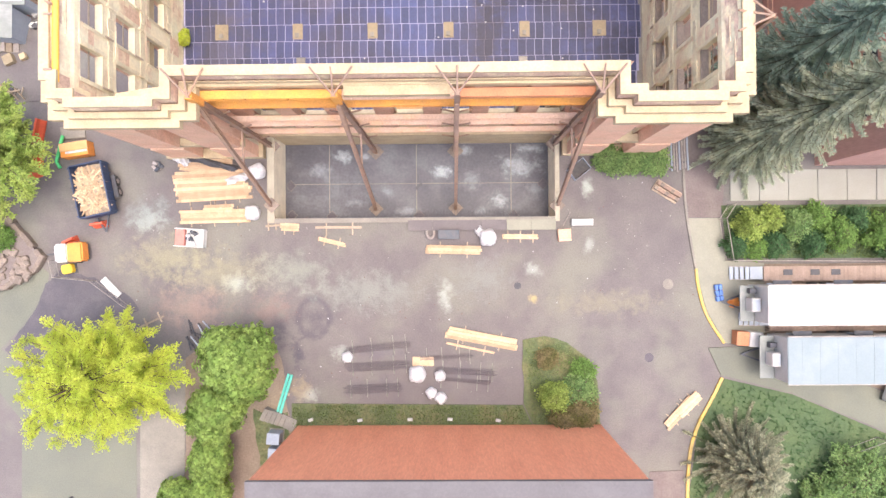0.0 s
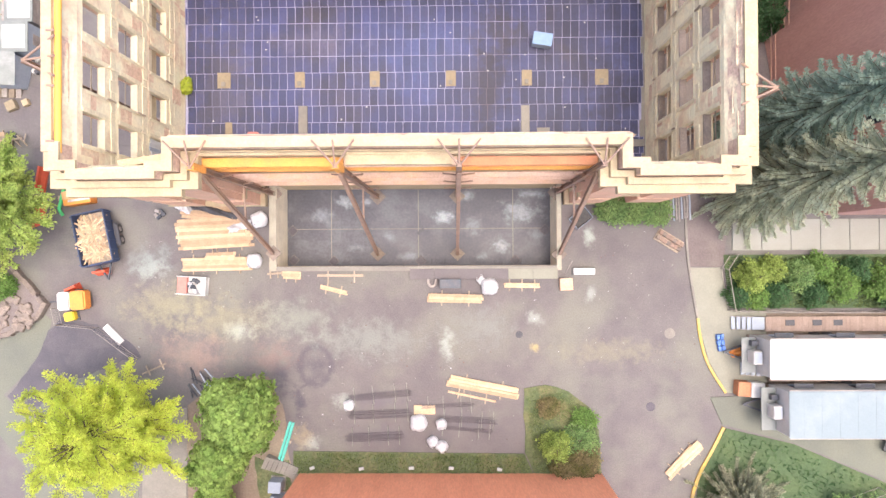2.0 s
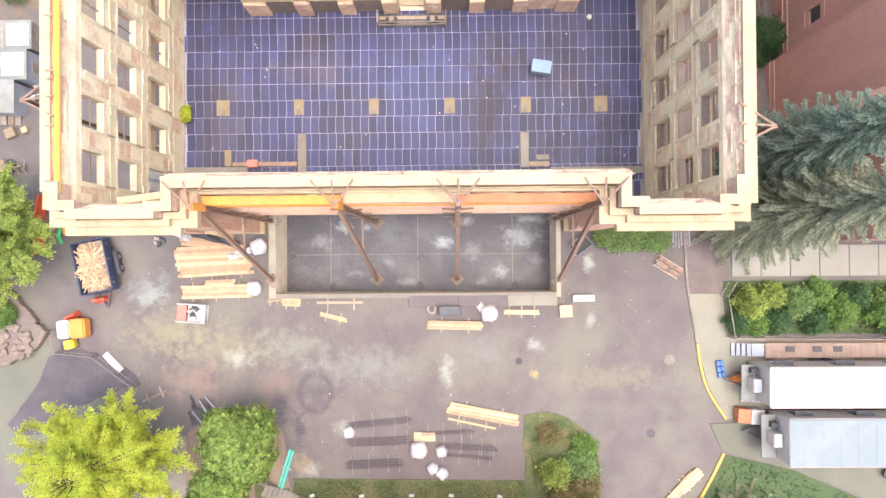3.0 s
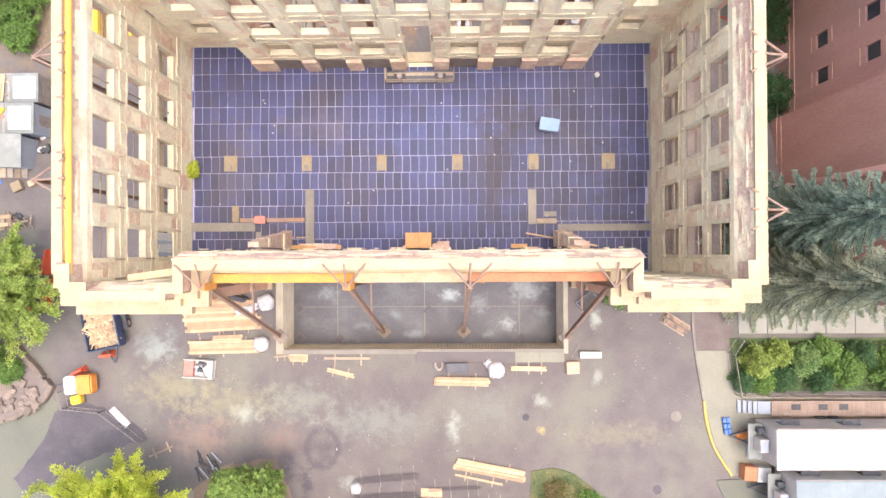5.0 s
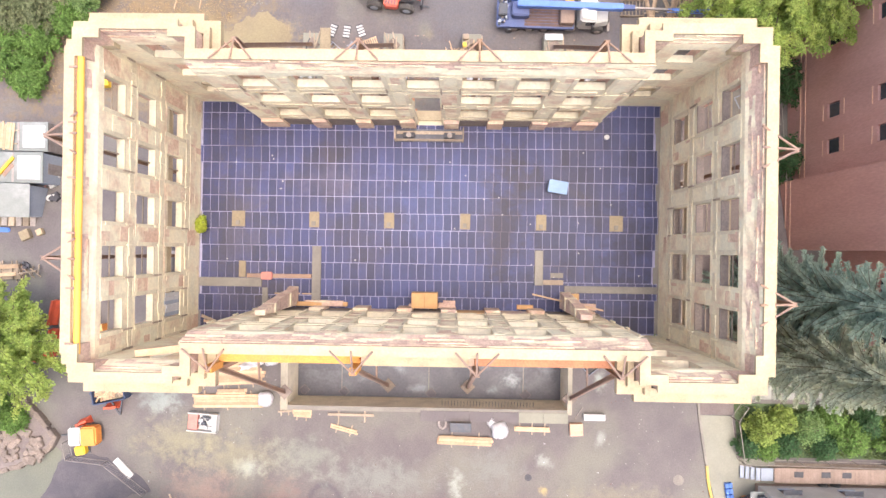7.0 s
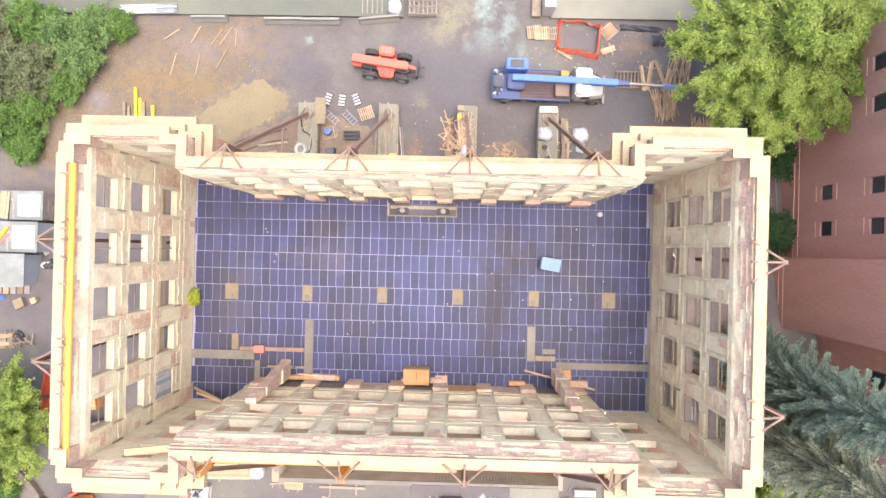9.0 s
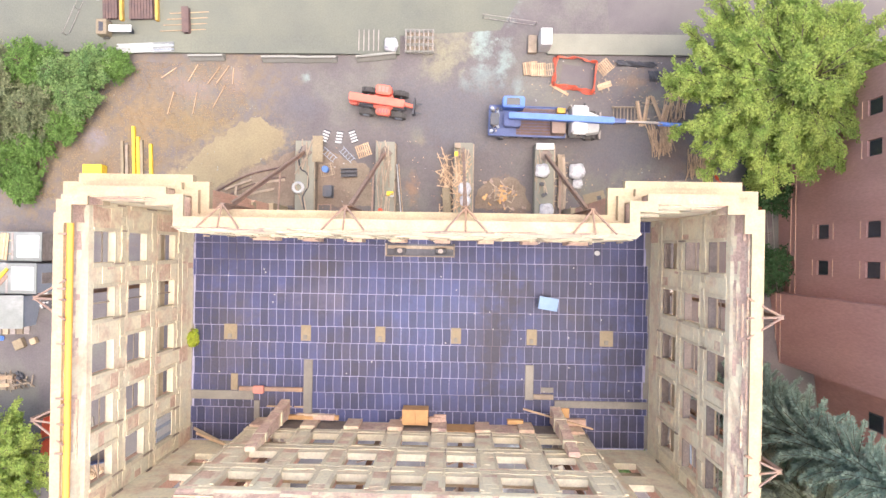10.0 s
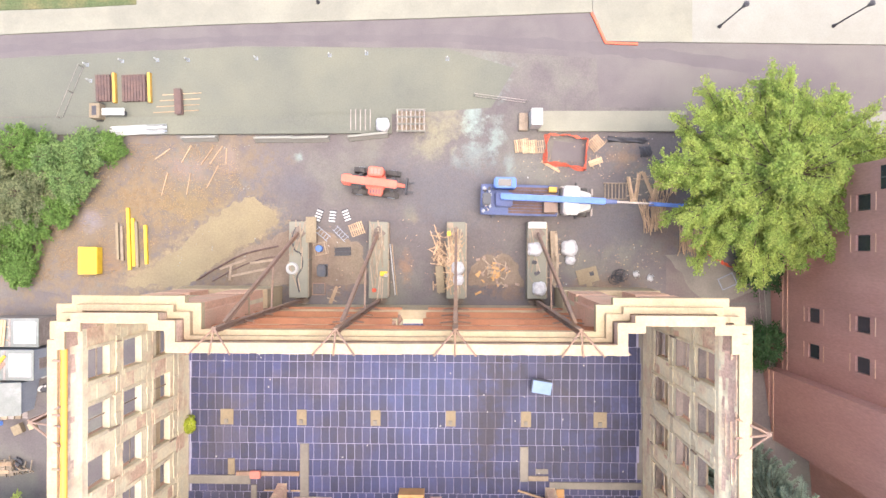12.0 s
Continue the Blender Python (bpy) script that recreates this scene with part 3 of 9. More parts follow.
# ---- the gutted building: outer walls with their openings ----
W, E, PS, PN, CS, CN = -21.45, 16.8, 7.8, 27.4, 9.45, 25.8  # outer faces: west, east, pavilions south/north, centre south/north
XW, XE = -14.45, 9.85  # inner flanks of the pavilions
IW, IE, IPS, IPN, ICS, ICN = -20.55, 15.9, 8.7, 26.75, 10.4, 25.05  # inner faces
RW, RE = -15.2, 10.6  # inner faces of the flank walls
FLOOR, TOP, WT = 0.5, 14.9, 0.32  # floor level, wall head, wall thickness
ROWS_Z = ((3.7, 6.4), (8.0, 10.5), (11.95, 14.35))
SIDE_Y = (11.0, 14.2, 17.5, 20.75, 24.1)
BAY_X = tuple(-2.25 + 3.35 * k for k in range(-3, 4))


def wall(name, along, a0, a1, out, inn, z0, z1, holes, label):
    """A wall with real openings. along: its run ('x' or 'y'); out and inn: its two faces; holes: (a0, a1, z0, z1)."""
    As = sorted({a0, a1, *[h for o in holes for h in o[:2]]})
    Zs = sorted({z0, z1, *[h for o in holes for h in o[2:]]})
    bm = bm_new()
    cache = {}

    def v(i, j, k):
        if (i, j, k) not in cache:
            d = (out, inn)[k]
            cache[i, j, k] = bm.verts.new((As[i], d, Zs[j]) if along == "x" else (d, As[i], Zs[j]))
        return cache[i, j, k]

    def solid(i, j):
        if not (0 <= i < len(As) - 1 and 0 <= j < len(Zs) - 1):
            return False
        ca, cz = (As[i] + As[i + 1]) / 2, (Zs[j] + Zs[j + 1]) / 2
        return not any(o[0] < ca < o[1] and o[2] < cz < o[3] for o in holes)

    for i in range(len(As) - 1):
        for j in range(len(Zs) - 1):
            if not solid(i, j):
                continue
            for k in (0, 1):
                bm.faces.new((v(i, j, k), v(i + 1, j, k), v(i + 1, j + 1, k), v(i, j + 1, k))).material_index = k
            for (di, dj), (p, q) in (((-1, 0), ((i, j), (i, j + 1))), ((1, 0), ((i + 1, j), (i + 1, j + 1))), ((0, -1), ((i, j), (i + 1, j))), ((0, 1), ((i, j + 1), (i + 1, j + 1)))):
                if not solid(i + di, j + dj):
                    bm.faces.new((v(*p, 0), v(*q, 0), v(*q, 1), v(*p, 1))).material_index = 2
    ob = tagged(mesh_ob(name, bm, M["brick"], M["inner"], M["ledge"]), label, "wall", kind="structure")
    for h in holes:
        if h[2] < 1:
            continue
        s = bm_new()
        lo, hi = min(out, inn) - (0.1 if out < inn else 0.03), max(out, inn) + (0.1 if out > inn else 0.03)
        if along == "x":
            box(s, h[0] + 0.01, h[1] - 0.01, lo, hi, h[2] + 0.004, h[2] + 0.13)
        else:
            box(s, lo, hi, h[0] + 0.01, h[1] - 0.01, h[2] + 0.004, h[2] + 0.13)
        part("sill", s, M["stone_edge"] if name == "wall_east" else M["ledge"], ob)
    return ob


def holes_at(centres, w, rows=ROWS_Z):
    return [(c - w / 2, c + w / 2, z0, z1) for c in centres for z0, z1 in rows]


shell = "gutted masonry wall with empty window openings, stripped inside"
wall_west = wall("wall_west", "y", IPS, IPN, IW - WT, IW, -4.0, TOP, holes_at(SIDE_Y, 1.85), shell)
wall_east = wall("wall_east", "y", IPS, IPN, IE + WT, IE, -4.0, TOP, holes_at(SIDE_Y, 1.85), shell)
north_holes = holes_at([x for k, x in enumerate(BAY_X) if k != 3], 2.0) + [(BAY_X[3] - 1, BAY_X[3] + 1, *ROWS_Z[2]), (BAY_X[3] - 0.95, BAY_X[3] + 0.95, FLOOR, 9.4)]
wall_north = wall("wall_north", "x", XW, XE, ICN + WT, ICN, -4.0, TOP, north_holes, shell.replace(", stripped inside", " and a doorway"))
wall_south = wall("wall_south", "x", XW, XE, ICS - WT, ICS, -3.3, TOP, holes_at(BAY_X, 2.0), shell)
for nm, x0, x1, c in (("west", IW - WT, XW, -17.9), ("east", XE, IE + WT, 13.2)):
    wall("wall_north_" + nm, "x", x0, x1, IPN + WT, IPN, -4.0, TOP, holes_at((c,), 1.7), shell)
    wall("wall_south_" + nm, "x", x0, x1, IPS - WT, IPS, -4.0, TOP, holes_at((c,), 1.7), shell)
for nm, xo, xi in (("west", XW, RW), ("east", XE, RE)):
    wall("wall_flank_north_" + nm, "y", ICN, IPN, xo, xi, -4.0, TOP, [(25.3, 26.1, *ROWS_Z[0]), (25.3, 26.1, *ROWS_Z[1])], "short masonry flank wall of a pavilion")
    wall("wall_flank_south_" + nm, "y", IPS, ICS, xo, xi, -4.0, TOP, [(9.2, 10.0, *ROWS_Z[0]), (9.2, 10.0, *ROWS_Z[1])], "short masonry flank wall of a pavilion")


def outline(p, steps=True):
    """The building's outline, p metres out from its wall faces, with the stepped corners of the pavilions."""
    a, b, c, d, e = (0.4, 1.5, 0.484, 1.3, 0.95) if steps else (0, 0, 0, 0, 0)
    w, e_, s, n, cs, cn, xw, xe = W - p, E + p, PS - p, PN + p, CS - p * (0.3 if p > 0.4 else 1), CN + p * (0.65 if p > 0.4 else 1), XW + p, XE - p
    g = 0.4 if steps else 0
    if not steps:
        return [(w, s), (xw, s), (xw, cs), (xe, cs), (xe, s), (e_, s), (e_, n), (xe, n), (xe, cn), (xw, cn), (xw, n), (w, n)]
    return [(w, s + b), (w + a, s + b), (w + a, s + c), (w + d, s + c), (w + d, s), (xw - e, s), (xw - e, s + g), (xw, s + g), (xw, cs),
            (xe, cs), (xe, s + g), (xe + e, s + g), (xe + e, s), (e_ - d, s), (e_ - d, s + c), (e_ - a, s + c), (e_ - a, s + b), (e_, s + b),
            (e_, n - b), (e_ - a, n - b), (e_ - a, n - c), (e_ - d, n - c), (e_ - d, n), (xe + e, n), (xe + e, n - g), (xe, n - g), (xe, cn),
            (xw, cn), (xw, n - g), (xw - e, n - g), (xw - e, n), (w + d, n), (w + d, n - c), (w + a, n - c), (w + a, n - b), (w, n - b)]


def ring(p0, p1, z0, z1, steps=True, gap=None):
    """A moulding round the building; gap: a stretch of the north front (high x, low x) left open."""
    bm = bm_new()
    loops = []
    for p, z in ((p0, z0), (p1, z0), (p1, z1), (p0, z1)):
        pts = outline(p, steps)
        if gap:
            pts[9:9] = [(gap[0], pts[8][1]), (gap[1], pts[8][1])]
        loops.append([bm.verts.new((x, y, z)) for x, y in pts])
    n = len(loops[0])
    for k in range(4):
        A, B = loops[k], loops[(k + 1) % 4]
        for i in range(n):
            if gap and i == 9:
                continue
            bm.faces.new((A[i], A[(i + 1) % n], B[(i + 1) % n], B[i]))
    if gap:
        for i in (9, 10):
            bm.faces.new([lp[i] for lp in loops])
    return bm


def pilasters(name, along, runs, near, far):
    """Brick piers on the outside of a wall, from the plinth to the cornice, with pale blocks at sill level."""
    grp = tagged(new(name), "brick pilasters between the windows of the facade", "pilaster", kind="structure")
    for a, b in runs:
        for z0, z1 in ((0.72, 4.28), (5.02, 14.12)):
            bm = bm_new()
            lo, hi = sorted((near, far))
            if along == "x":
                box(bm, a, b, lo, hi, z0, z1)
            else:
                box(bm, lo, hi, a, b, z0, z1)
            part("pilaster", bm, M["brick"], grp)
    return grp


def between(centres, w, a0, a1):
    e = [a0] + [v for c in centres for v in (c - w / 2, c + w / 2)] + [a1]
    return [(e[k], e[k + 1]) for k in range(0, len(e), 2) if e[k + 1] - e[k] > 0.3]


pilasters("pilasters_south", "x", between(BAY_X, 2.2, XW + 0.01, XE - 0.01), ICS - WT - 0.003, CS + 0.12)
pilasters("pilasters_north", "x", between(BAY_X, 2.2, XW + 0.01, XE - 0.01), ICN + WT + 0.003, CN - 0.05)
for c, x0, x1 in ((-17.9, W + 0.1, XW), (13.2, XE, E - 0.1)):
    pilasters("pilasters_pavilion", "x", between((c,), 1.9, x0, x1), IPS - WT - 0.003, PS - 0.3)
    pilasters("pilasters_pavilion", "x", between((c,), 1.9, x0, x1), IPN + WT + 0.003, PN + 0.3)
pilasters("pilasters_west", "y", between(SIDE_Y, 2.05, IPS, IPN), IW - WT - 0.003, W + 0.1)
pilasters("pilasters_east", "y", between(SIDE_Y, 2.05, IPS, IPN), IE + WT + 0.003, E - 0.1)
for x0, x1 in ((XW - 0.3, XW + 0.28), (XE - 0.28, XE + 0.3)):
    for ya, yb in ((PS + 0.75, CS), (CN, PN - 0.75)):
        bm = bm_new()
        box(bm, x0 + 0.02, x1 - 0.02, ya - 0.6 if ya < 15 else ya + 0.02, yb - 0.02 if ya < 15 else yb + 0.6, 5.02, 14.1)
        tagged(mesh_ob("wall_return", bm, M["brick"]), "salmon brick return of a pavilion", "wall", kind="structure")


parapet = tagged(mesh_ob("parapet", ring(-0.42, -0.02, TOP, 16.42), M["inner_brick"]), "bare brick parapet round the roofless building", "parapet", kind="structure")
part("coping", ring(-0.5, 0.06, 16.42, 16.6), M["limestone"], parapet, "weathered cream stone coping")
cornice = tagged(mesh_ob("cornice", ring(-0.4, 0.9, 14.6, 15.1), M["limestone"]), "cream stone cornice round the wall head", "cornice", kind="structure")
part("upper_moulding", ring(0.062, 0.42, 15.1, 15.5), M["limestone"], cornice)
part("lower_moulding", ring(-0.4, 0.45, 14.15, 14.596), M["limestone"], cornice)
part("cornice_remnant", (lambda b: (box(b, -5.3, 0.7, 8.62, 9.17, 14.6, 15.06), b)[1])(bm_new()), M["limestone"], cornice, "surviving pale length of cornice")
belt = tagged(mesh_ob("belt_course", ring(-0.42, 0.12, 4.3, 5.0, False, (BAY_X[3] + 1.0, BAY_X[3] - 1.0)), M["limestone"]), "cream stone belt course on brick walls", "trim", kind="structure")
part("upper_belt", ring(-0.42, -0.12, 11.1, 11.5, False), M["limestone"], belt)
part("plinth", ring(-0.42, 0.35, -3.9, 0.7, False), M["limestone"], belt)

# floor slab of the shell
bm = bm_new()
box(bm, IW, RW, IPS, IPN, -0.2, FLOOR - 0.03)
box(bm, RW, RE, ICS, ICN, -0.2, FLOOR - 0.03)
box(bm, RE, IE, IPS, IPN, -0.2, FLOOR - 0.03)
floor = tagged(mesh_ob("floor", bm, M["joint"]), "deck of dark film-faced panels with pale joints", "floor", kind="structure")

# the sunken area before the south front
PZ = -3.2
bm = bm_new()
box(bm, PIT[0] - 0.3, PIT[1] + 0.3, PIT[2] - 0.3, PIT[3] - 0.05, PZ - 0.3, PZ)
tagged(mesh_ob("pit_floor", bm, M["pit"]), "dark wet concrete slab with pale stains in a sunken area", "floor", kind="structure")
# retaining walls: faces coloured as brightly lit, heads in a darker tone
bm = bm_new()
box(bm, PIT[0] - 0.5, PIT[0], PIT[2] - 0.3, PIT[3], PZ + 0.003, 0.3)
pit_west = tagged(mesh_ob("wall_pit_west", bm, M["pit_wall"]), "pale concrete retaining wall of the sunken area", "wall", kind="structure")
bm = bm_new()
box(bm, PIT[0] - 0.54, PIT[0] + 0.02, PIT[2] - 0.34, PIT[3] - 0.06, 0.304, 0.34)
part("coping", bm, M["tan_cap"], pit_west, "cream wall head, darker toned than the lit face")
bm = bm_new()
box(bm, PIT[1], PIT[1] + 0.3, PIT[2] - 0.3, PIT[3], PZ + 0.003, 0.3)
pit_east = tagged(mesh_ob("wall_pit_east", bm, M["pit_wall"]), "pale concrete retaining wall of the sunken area", "wall", kind="structure")
bm = bm_new()
box(bm, PIT[1] - 0.02, PIT[1] + 0.34, PIT[2] - 0.34, PIT[3] - 0.06, 0.304, 0.34)
part("coping", bm, M["tan_cap"], pit_east, "cream wall head, darker toned than the lit face")
bm = bm_new()
box(bm, PIT[0], PIT[1], PIT[2] - 0.3, PIT[2], PZ + 0.003, 0.25)
pit_south = tagged(mesh_ob("wall_pit_south", bm, M["pit_wall"]), "stained concrete retaining wall of the sunken area", "wall", kind="structure")
bm = bm_new()
box(bm, PIT[0] + 0.003, PIT[1] - 0.003, PIT[2] - 0.34, PIT[2] + 0.03, 0.254, 0.3)
part("coping", bm, M["concrete"], pit_south, "grey wall head, darker toned than the lit face")


# ---- neighbouring buildings ----
south_house = thing("south_building", "red brick building with a grey flat roof", "building", m=pose(0, 0, 0))
bm = bm_new()
box(bm, -11.6, 12.42, -60, -13.85, -0.2, 12.5)
part("wall", bm, M["terracotta"], south_house)
bm = bm_new()
box(bm, -11.68, 12.5, -60.1, -13.76, 12.504, 12.8)
part("roof", bm, M["roof_grey"], south_house, "grey roof with a metal edge")

east_house = thing("east_building", "brown-red brick building with square windows", "building", m=pose(0, 0, 0))
EW = [(y, z) for z in (2.9, 8.6) for y in (23.4, 26.1, 31.5, 34.2)]
holes = [(y - 0.55, y + 0.55, z - 0.75, z + 0.75) for y, z in EW]


def brick_block(x0, x1, y0, y1, z0, z1, holes_w):
    """A closed block whose west face has window recesses."""
    As = sorted({y0, y1, *[h for o in holes_w for h in o[:2]]})
    Zs = sorted({z0, z1, *[h for o in holes_w for h in o[2:]]})
    bm = bm_new()
    for i in range(len(As) - 1):
        for j in range(len(Zs) - 1):
            ca, cz = (As[i] + As[i + 1]) / 2, (Zs[j] + Zs[j + 1]) / 2
            a, b, c, d = As[i], As[i + 1], Zs[j], Zs[j + 1]
            hole = any(o[0] < ca < o[1] and o[2] < cz < o[3] for o in holes_w)
            x = x0 + 0.25 if hole else x0
            bm.faces.new([bm.verts.new(p) for p in ((x, a, c), (x, b, c), (x, b, d), (x, a, d))])
            if hole:
                for p, q in (((a, c), (b, c)), ((b, c), (b, d)), ((b, d), (a, d)), ((a, d), (a, c))):
                    bm.faces.new([bm.verts.new(r) for r in ((x0, *p), (x0, *q), (x, *q), (x, *p))])
    for f in (((x0, y0, z0), (x1, y0, z0), (x1, y0, z1), (x0, y0, z1)), ((x0, y1, z0), (x1, y1, z0), (x1, y1, z1), (x0, y1, z1)),
              ((x1, y0, z0), (x1, y1, z0), (x1, y1, z1), (x1, y0, z1)), ((x0, y0, z1), (x1, y0, z1), (x1, y1, z1), (x0, y1, z1))):
        bm.faces.new([bm.verts.new(p) for p in f])
    return bm


part("wall", brick_block(27.9, 60, 21.2, 36.8, -4.2, 16, holes), M["east_brick"], east_house)
for y, z in EW:
    w = part("window", soft_box(28.05, 28.12, y - 0.53, y + 0.53, z - 0.73, z + 0.73, 0.01), M["dark_metal"], east_house, "dark square window")
    bm = bm_new()
    box(bm, 28.02, 28.045, y - 0.46, y + 0.46, z - 0.66, z + 0.66)
    part("pane", bm, M["glass"], w)
    for dz in (-1.3, 1.3):
        part("brick_course", soft_box(27.86, 27.897, y - 0.6, y + 0.6, z + dz - 0.05, z + dz + 0.05, 0.01), M["brick"], east_house)
for z in (-1.6, -0.9):
    part("string_course", soft_box(27.84, 27.897, 21.25, 36.75, z, z + 0.09, 0.01), M["brick"], east_house)
    part("string_course", soft_box(26.74, 26.797, 15.65, 21.15, z, z + 0.09, 0.01), M["brick"], east_house)
part("coping", soft_box(27.8, 60, 36.81, 37.1, 15.4, 16.1, 0.03), M["concrete"], east_house, "pale concrete coping")
wide_w = part("window", soft_box(27.85, 27.895, 34.9, 36.4, 10.4, 12.0, 0.01), M["glass"], east_house, "wide dark window near the corner")
part("frame", soft_box(27.83, 27.848, 35.6, 35.68, 10.4, 12.0, 0.005), M["dark_metal"], wide_w)
bm = bm_new()
box(bm, 26.8, 60, 15.6, 21.196, -4.2, 16)
part("wing", bm, M["east_brick"], east_house)
bm = bm_new()
box(bm, 29.5, 60, 6.5, 15.596, -4.2, 9)
part("annex", bm, M["east_brick"], east_house)
for y, z in ((12.9, 6.8), (9.6, 6.8)):
    w = part("window", soft_box(29.46, 29.497, y - 0.6, y + 0.6, z - 0.75, z + 0.75, 0.01), M["dark_metal"], east_house, "dark square window")
    part("pane", soft_box(29.44, 29.456, y - 0.5, y + 0.5, z - 0.65, z + 0.65, 0.004), M["glass"], w)


# ---- plants ----
def leaf_cloud(bm, blobs, count, size, seed, flat=0.5, spiky=0.0):
    """Many small leaf clumps scattered near the skins of a set of ellipsoid blobs (x, y, z, rx, ry, rz)."""
    rng = random.Random(seed)
    tot = sum(b[3] * b[4] + b[4] * b[5] for b in blobs)
    for b in blobs:
        n = int(count * (b[3] * b[4] + b[4] * b[5]) / tot)
        c = Vector(b[:3])
        for _ in range(n):
            d = Vector((rng.gauss(0, 1), rng.gauss(0, 1), rng.gauss(0.25, 1))).normalized()
            if d.z < -0.35:
                d.z = -d.z
            nz = noise.noise(Vector((d.x * 2.2 + c.x, d.y * 2.2 + c.y, d.z * 2.2 + seed)))
            r = (0.72 + 0.28 * rng.random()) * (1 + 0.35 * nz)
            p = c + Vector((d.x * b[3], d.y * b[4], d.z * b[5])) * r
            s = size * rng.uniform(0.6, 1.35)
            out = (d + Vector((rng.uniform(-1, 1), rng.uniform(-1, 1), rng.uniform(-0.3, 1))) * 0.8).normalized()
            t1 = out.orthogonal().normalized()
            t1 = (Matrix.Rotation(rng.uniform(0, math.tau), 3, out) @ t1)
            t2 = out.cross(t1)
            if spiky and rng.random() < spiky:
                tip = (d * 0.8 + Vector((0, 0, 0.15)) + t1 * 0.5).normalized()
                q = [p - t2 * s * 0.32, p + tip * s * 1.0 - out * s * 0.1, p + t2 * s * 0.32, p - tip * s * 0.5]
            else:
                q = [p - t1 * s * 0.5 - t2 * s * 0.34 * flat, p + t2 * s * 0.5 - out * s * 0.12, p + t1 * s * 0.5 + out * s * 0.06, p - t2 * s * 0.5 - out * s * 0.12]
            v = [bm.verts.new(x) for x in q]
            bm.faces.new(v)


def tree(name, label, x, y, height, blobs, leaf, count, size, seed, spiky=0.0, trunk_r=0.25, group=""):
    """Broadleaf tree: tapered trunk, forked limbs into the blobs, crown of leaf clumps. Blobs are relative to the trunk's foot."""
    t = thing(name, label, "tree", group, on(x, y))
    rng = random.Random(seed)
    bm = bm_new()
    zf = min(b[2] for b in blobs) * 0.55
    tube(bm, (0, 0, -0.3), (0.1, 0.05, zf), trunk_r, trunk_r * 0.75, 9)
    for b in blobs:
        e = Vector(b[:3])
        mid = Vector((e.x * 0.45, e.y * 0.45, zf + (e.z - zf) * 0.55))
        tube(bm, (0.1, 0.05, zf - 0.1), mid, trunk_r * 0.55, trunk_r * 0.36, 7)
        tube(bm, mid, e, trunk_r * 0.36, trunk_r * 0.16, 6)
        for _ in range(5):
            d = Vector((rng.uniform(-1, 1), rng.uniform(-1, 1), rng.uniform(-0.2, 1)))
            tube(bm, e * 0.9 + mid * 0.1, e + Vector((d.x * b[3], d.y * b[4], d.z * b[5])) * 0.75, trunk_r * 0.14, trunk_r * 0.05, 5)
    part("trunk", bm, M["bark"], t)
    bm = bm_new()
    leaf_cloud(bm, blobs, count, size, seed, spiky=spiky)
    part("crown", bm, leaf, t)
    return t


def conifer(name, label, x, y, height, radius, leaf, seed, tiers=16, per=15, droop=0.35, size=0.42, lift=1.0, power=0.8):
    """Spruce: straight trunk, whorls of drooping boughs, each thick with short needle sprays."""
    t = thing(name, label, "tree", m=on(x, y))
    rng = random.Random(seed)
    bt, bl = bm_new(), bm_new()
    tube(bt, (0, 0, -0.3), (0, 0, height * 0.97), 0.3, 0.04, 9)
    for k in range(tiers):
        f = k / (tiers - 1)
        z = lift + (height - lift) * f
        R = radius * (1 - f) ** power * rng.uniform(0.85, 1.12) + 0.25
        nb = max(5, int(per * (1 - f * 0.6)))
        for b in range(nb):
            a = (b + rng.random() * 0.7) * math.tau / nb + k * 0.7
            L = R * rng.uniform(0.72, 1.15)
            d = Vector((math.cos(a), math.sin(a), 0))
            side = Vector((-d.y, d.x, 0))
            tip = d * L + Vector((0, 0, z - droop * L))
            tube(bt, (0, 0, z), tip, 0.028, 0.01, 4, False)
            n = int(L * 24)
            for s in range(n):
                u = (s + rng.random()) / n
                c = Vector((0, 0, z)).lerp(tip, u) + Vector((0, 0, -0.1 * L * math.sin(u * 3.1)))
                w = size * (1.15 - 0.55 * u) * rng.uniform(0.7, 1.3)
                for sg in (-1, 1, rng.choice((-0.3, 0.3))):
                    tw = rng.uniform(-1.1, 0.75) if abs(sg) == 1 else rng.uniform(0.2, 1.0)
                    e = c + (side * sg * 0.85 * math.cos(tw) + d * rng.uniform(0.3, 0.7) + Vector((0, 0, 0.75 * math.sin(tw)))) * w
                    nrm = Vector((rng.uniform(-.3, .3), rng.uniform(-.3, .3), 1)).cross(e - c).normalized() * w * 0.24
                    bl.faces.new([bl.verts.new(q) for q in (c - nrm * 0.5, e - nrm, e + (e - c) * 0.3, c + nrm)])
    part("trunk", bt, M["bark"], t)
    part("crown", bl, leaf, t)
    return t


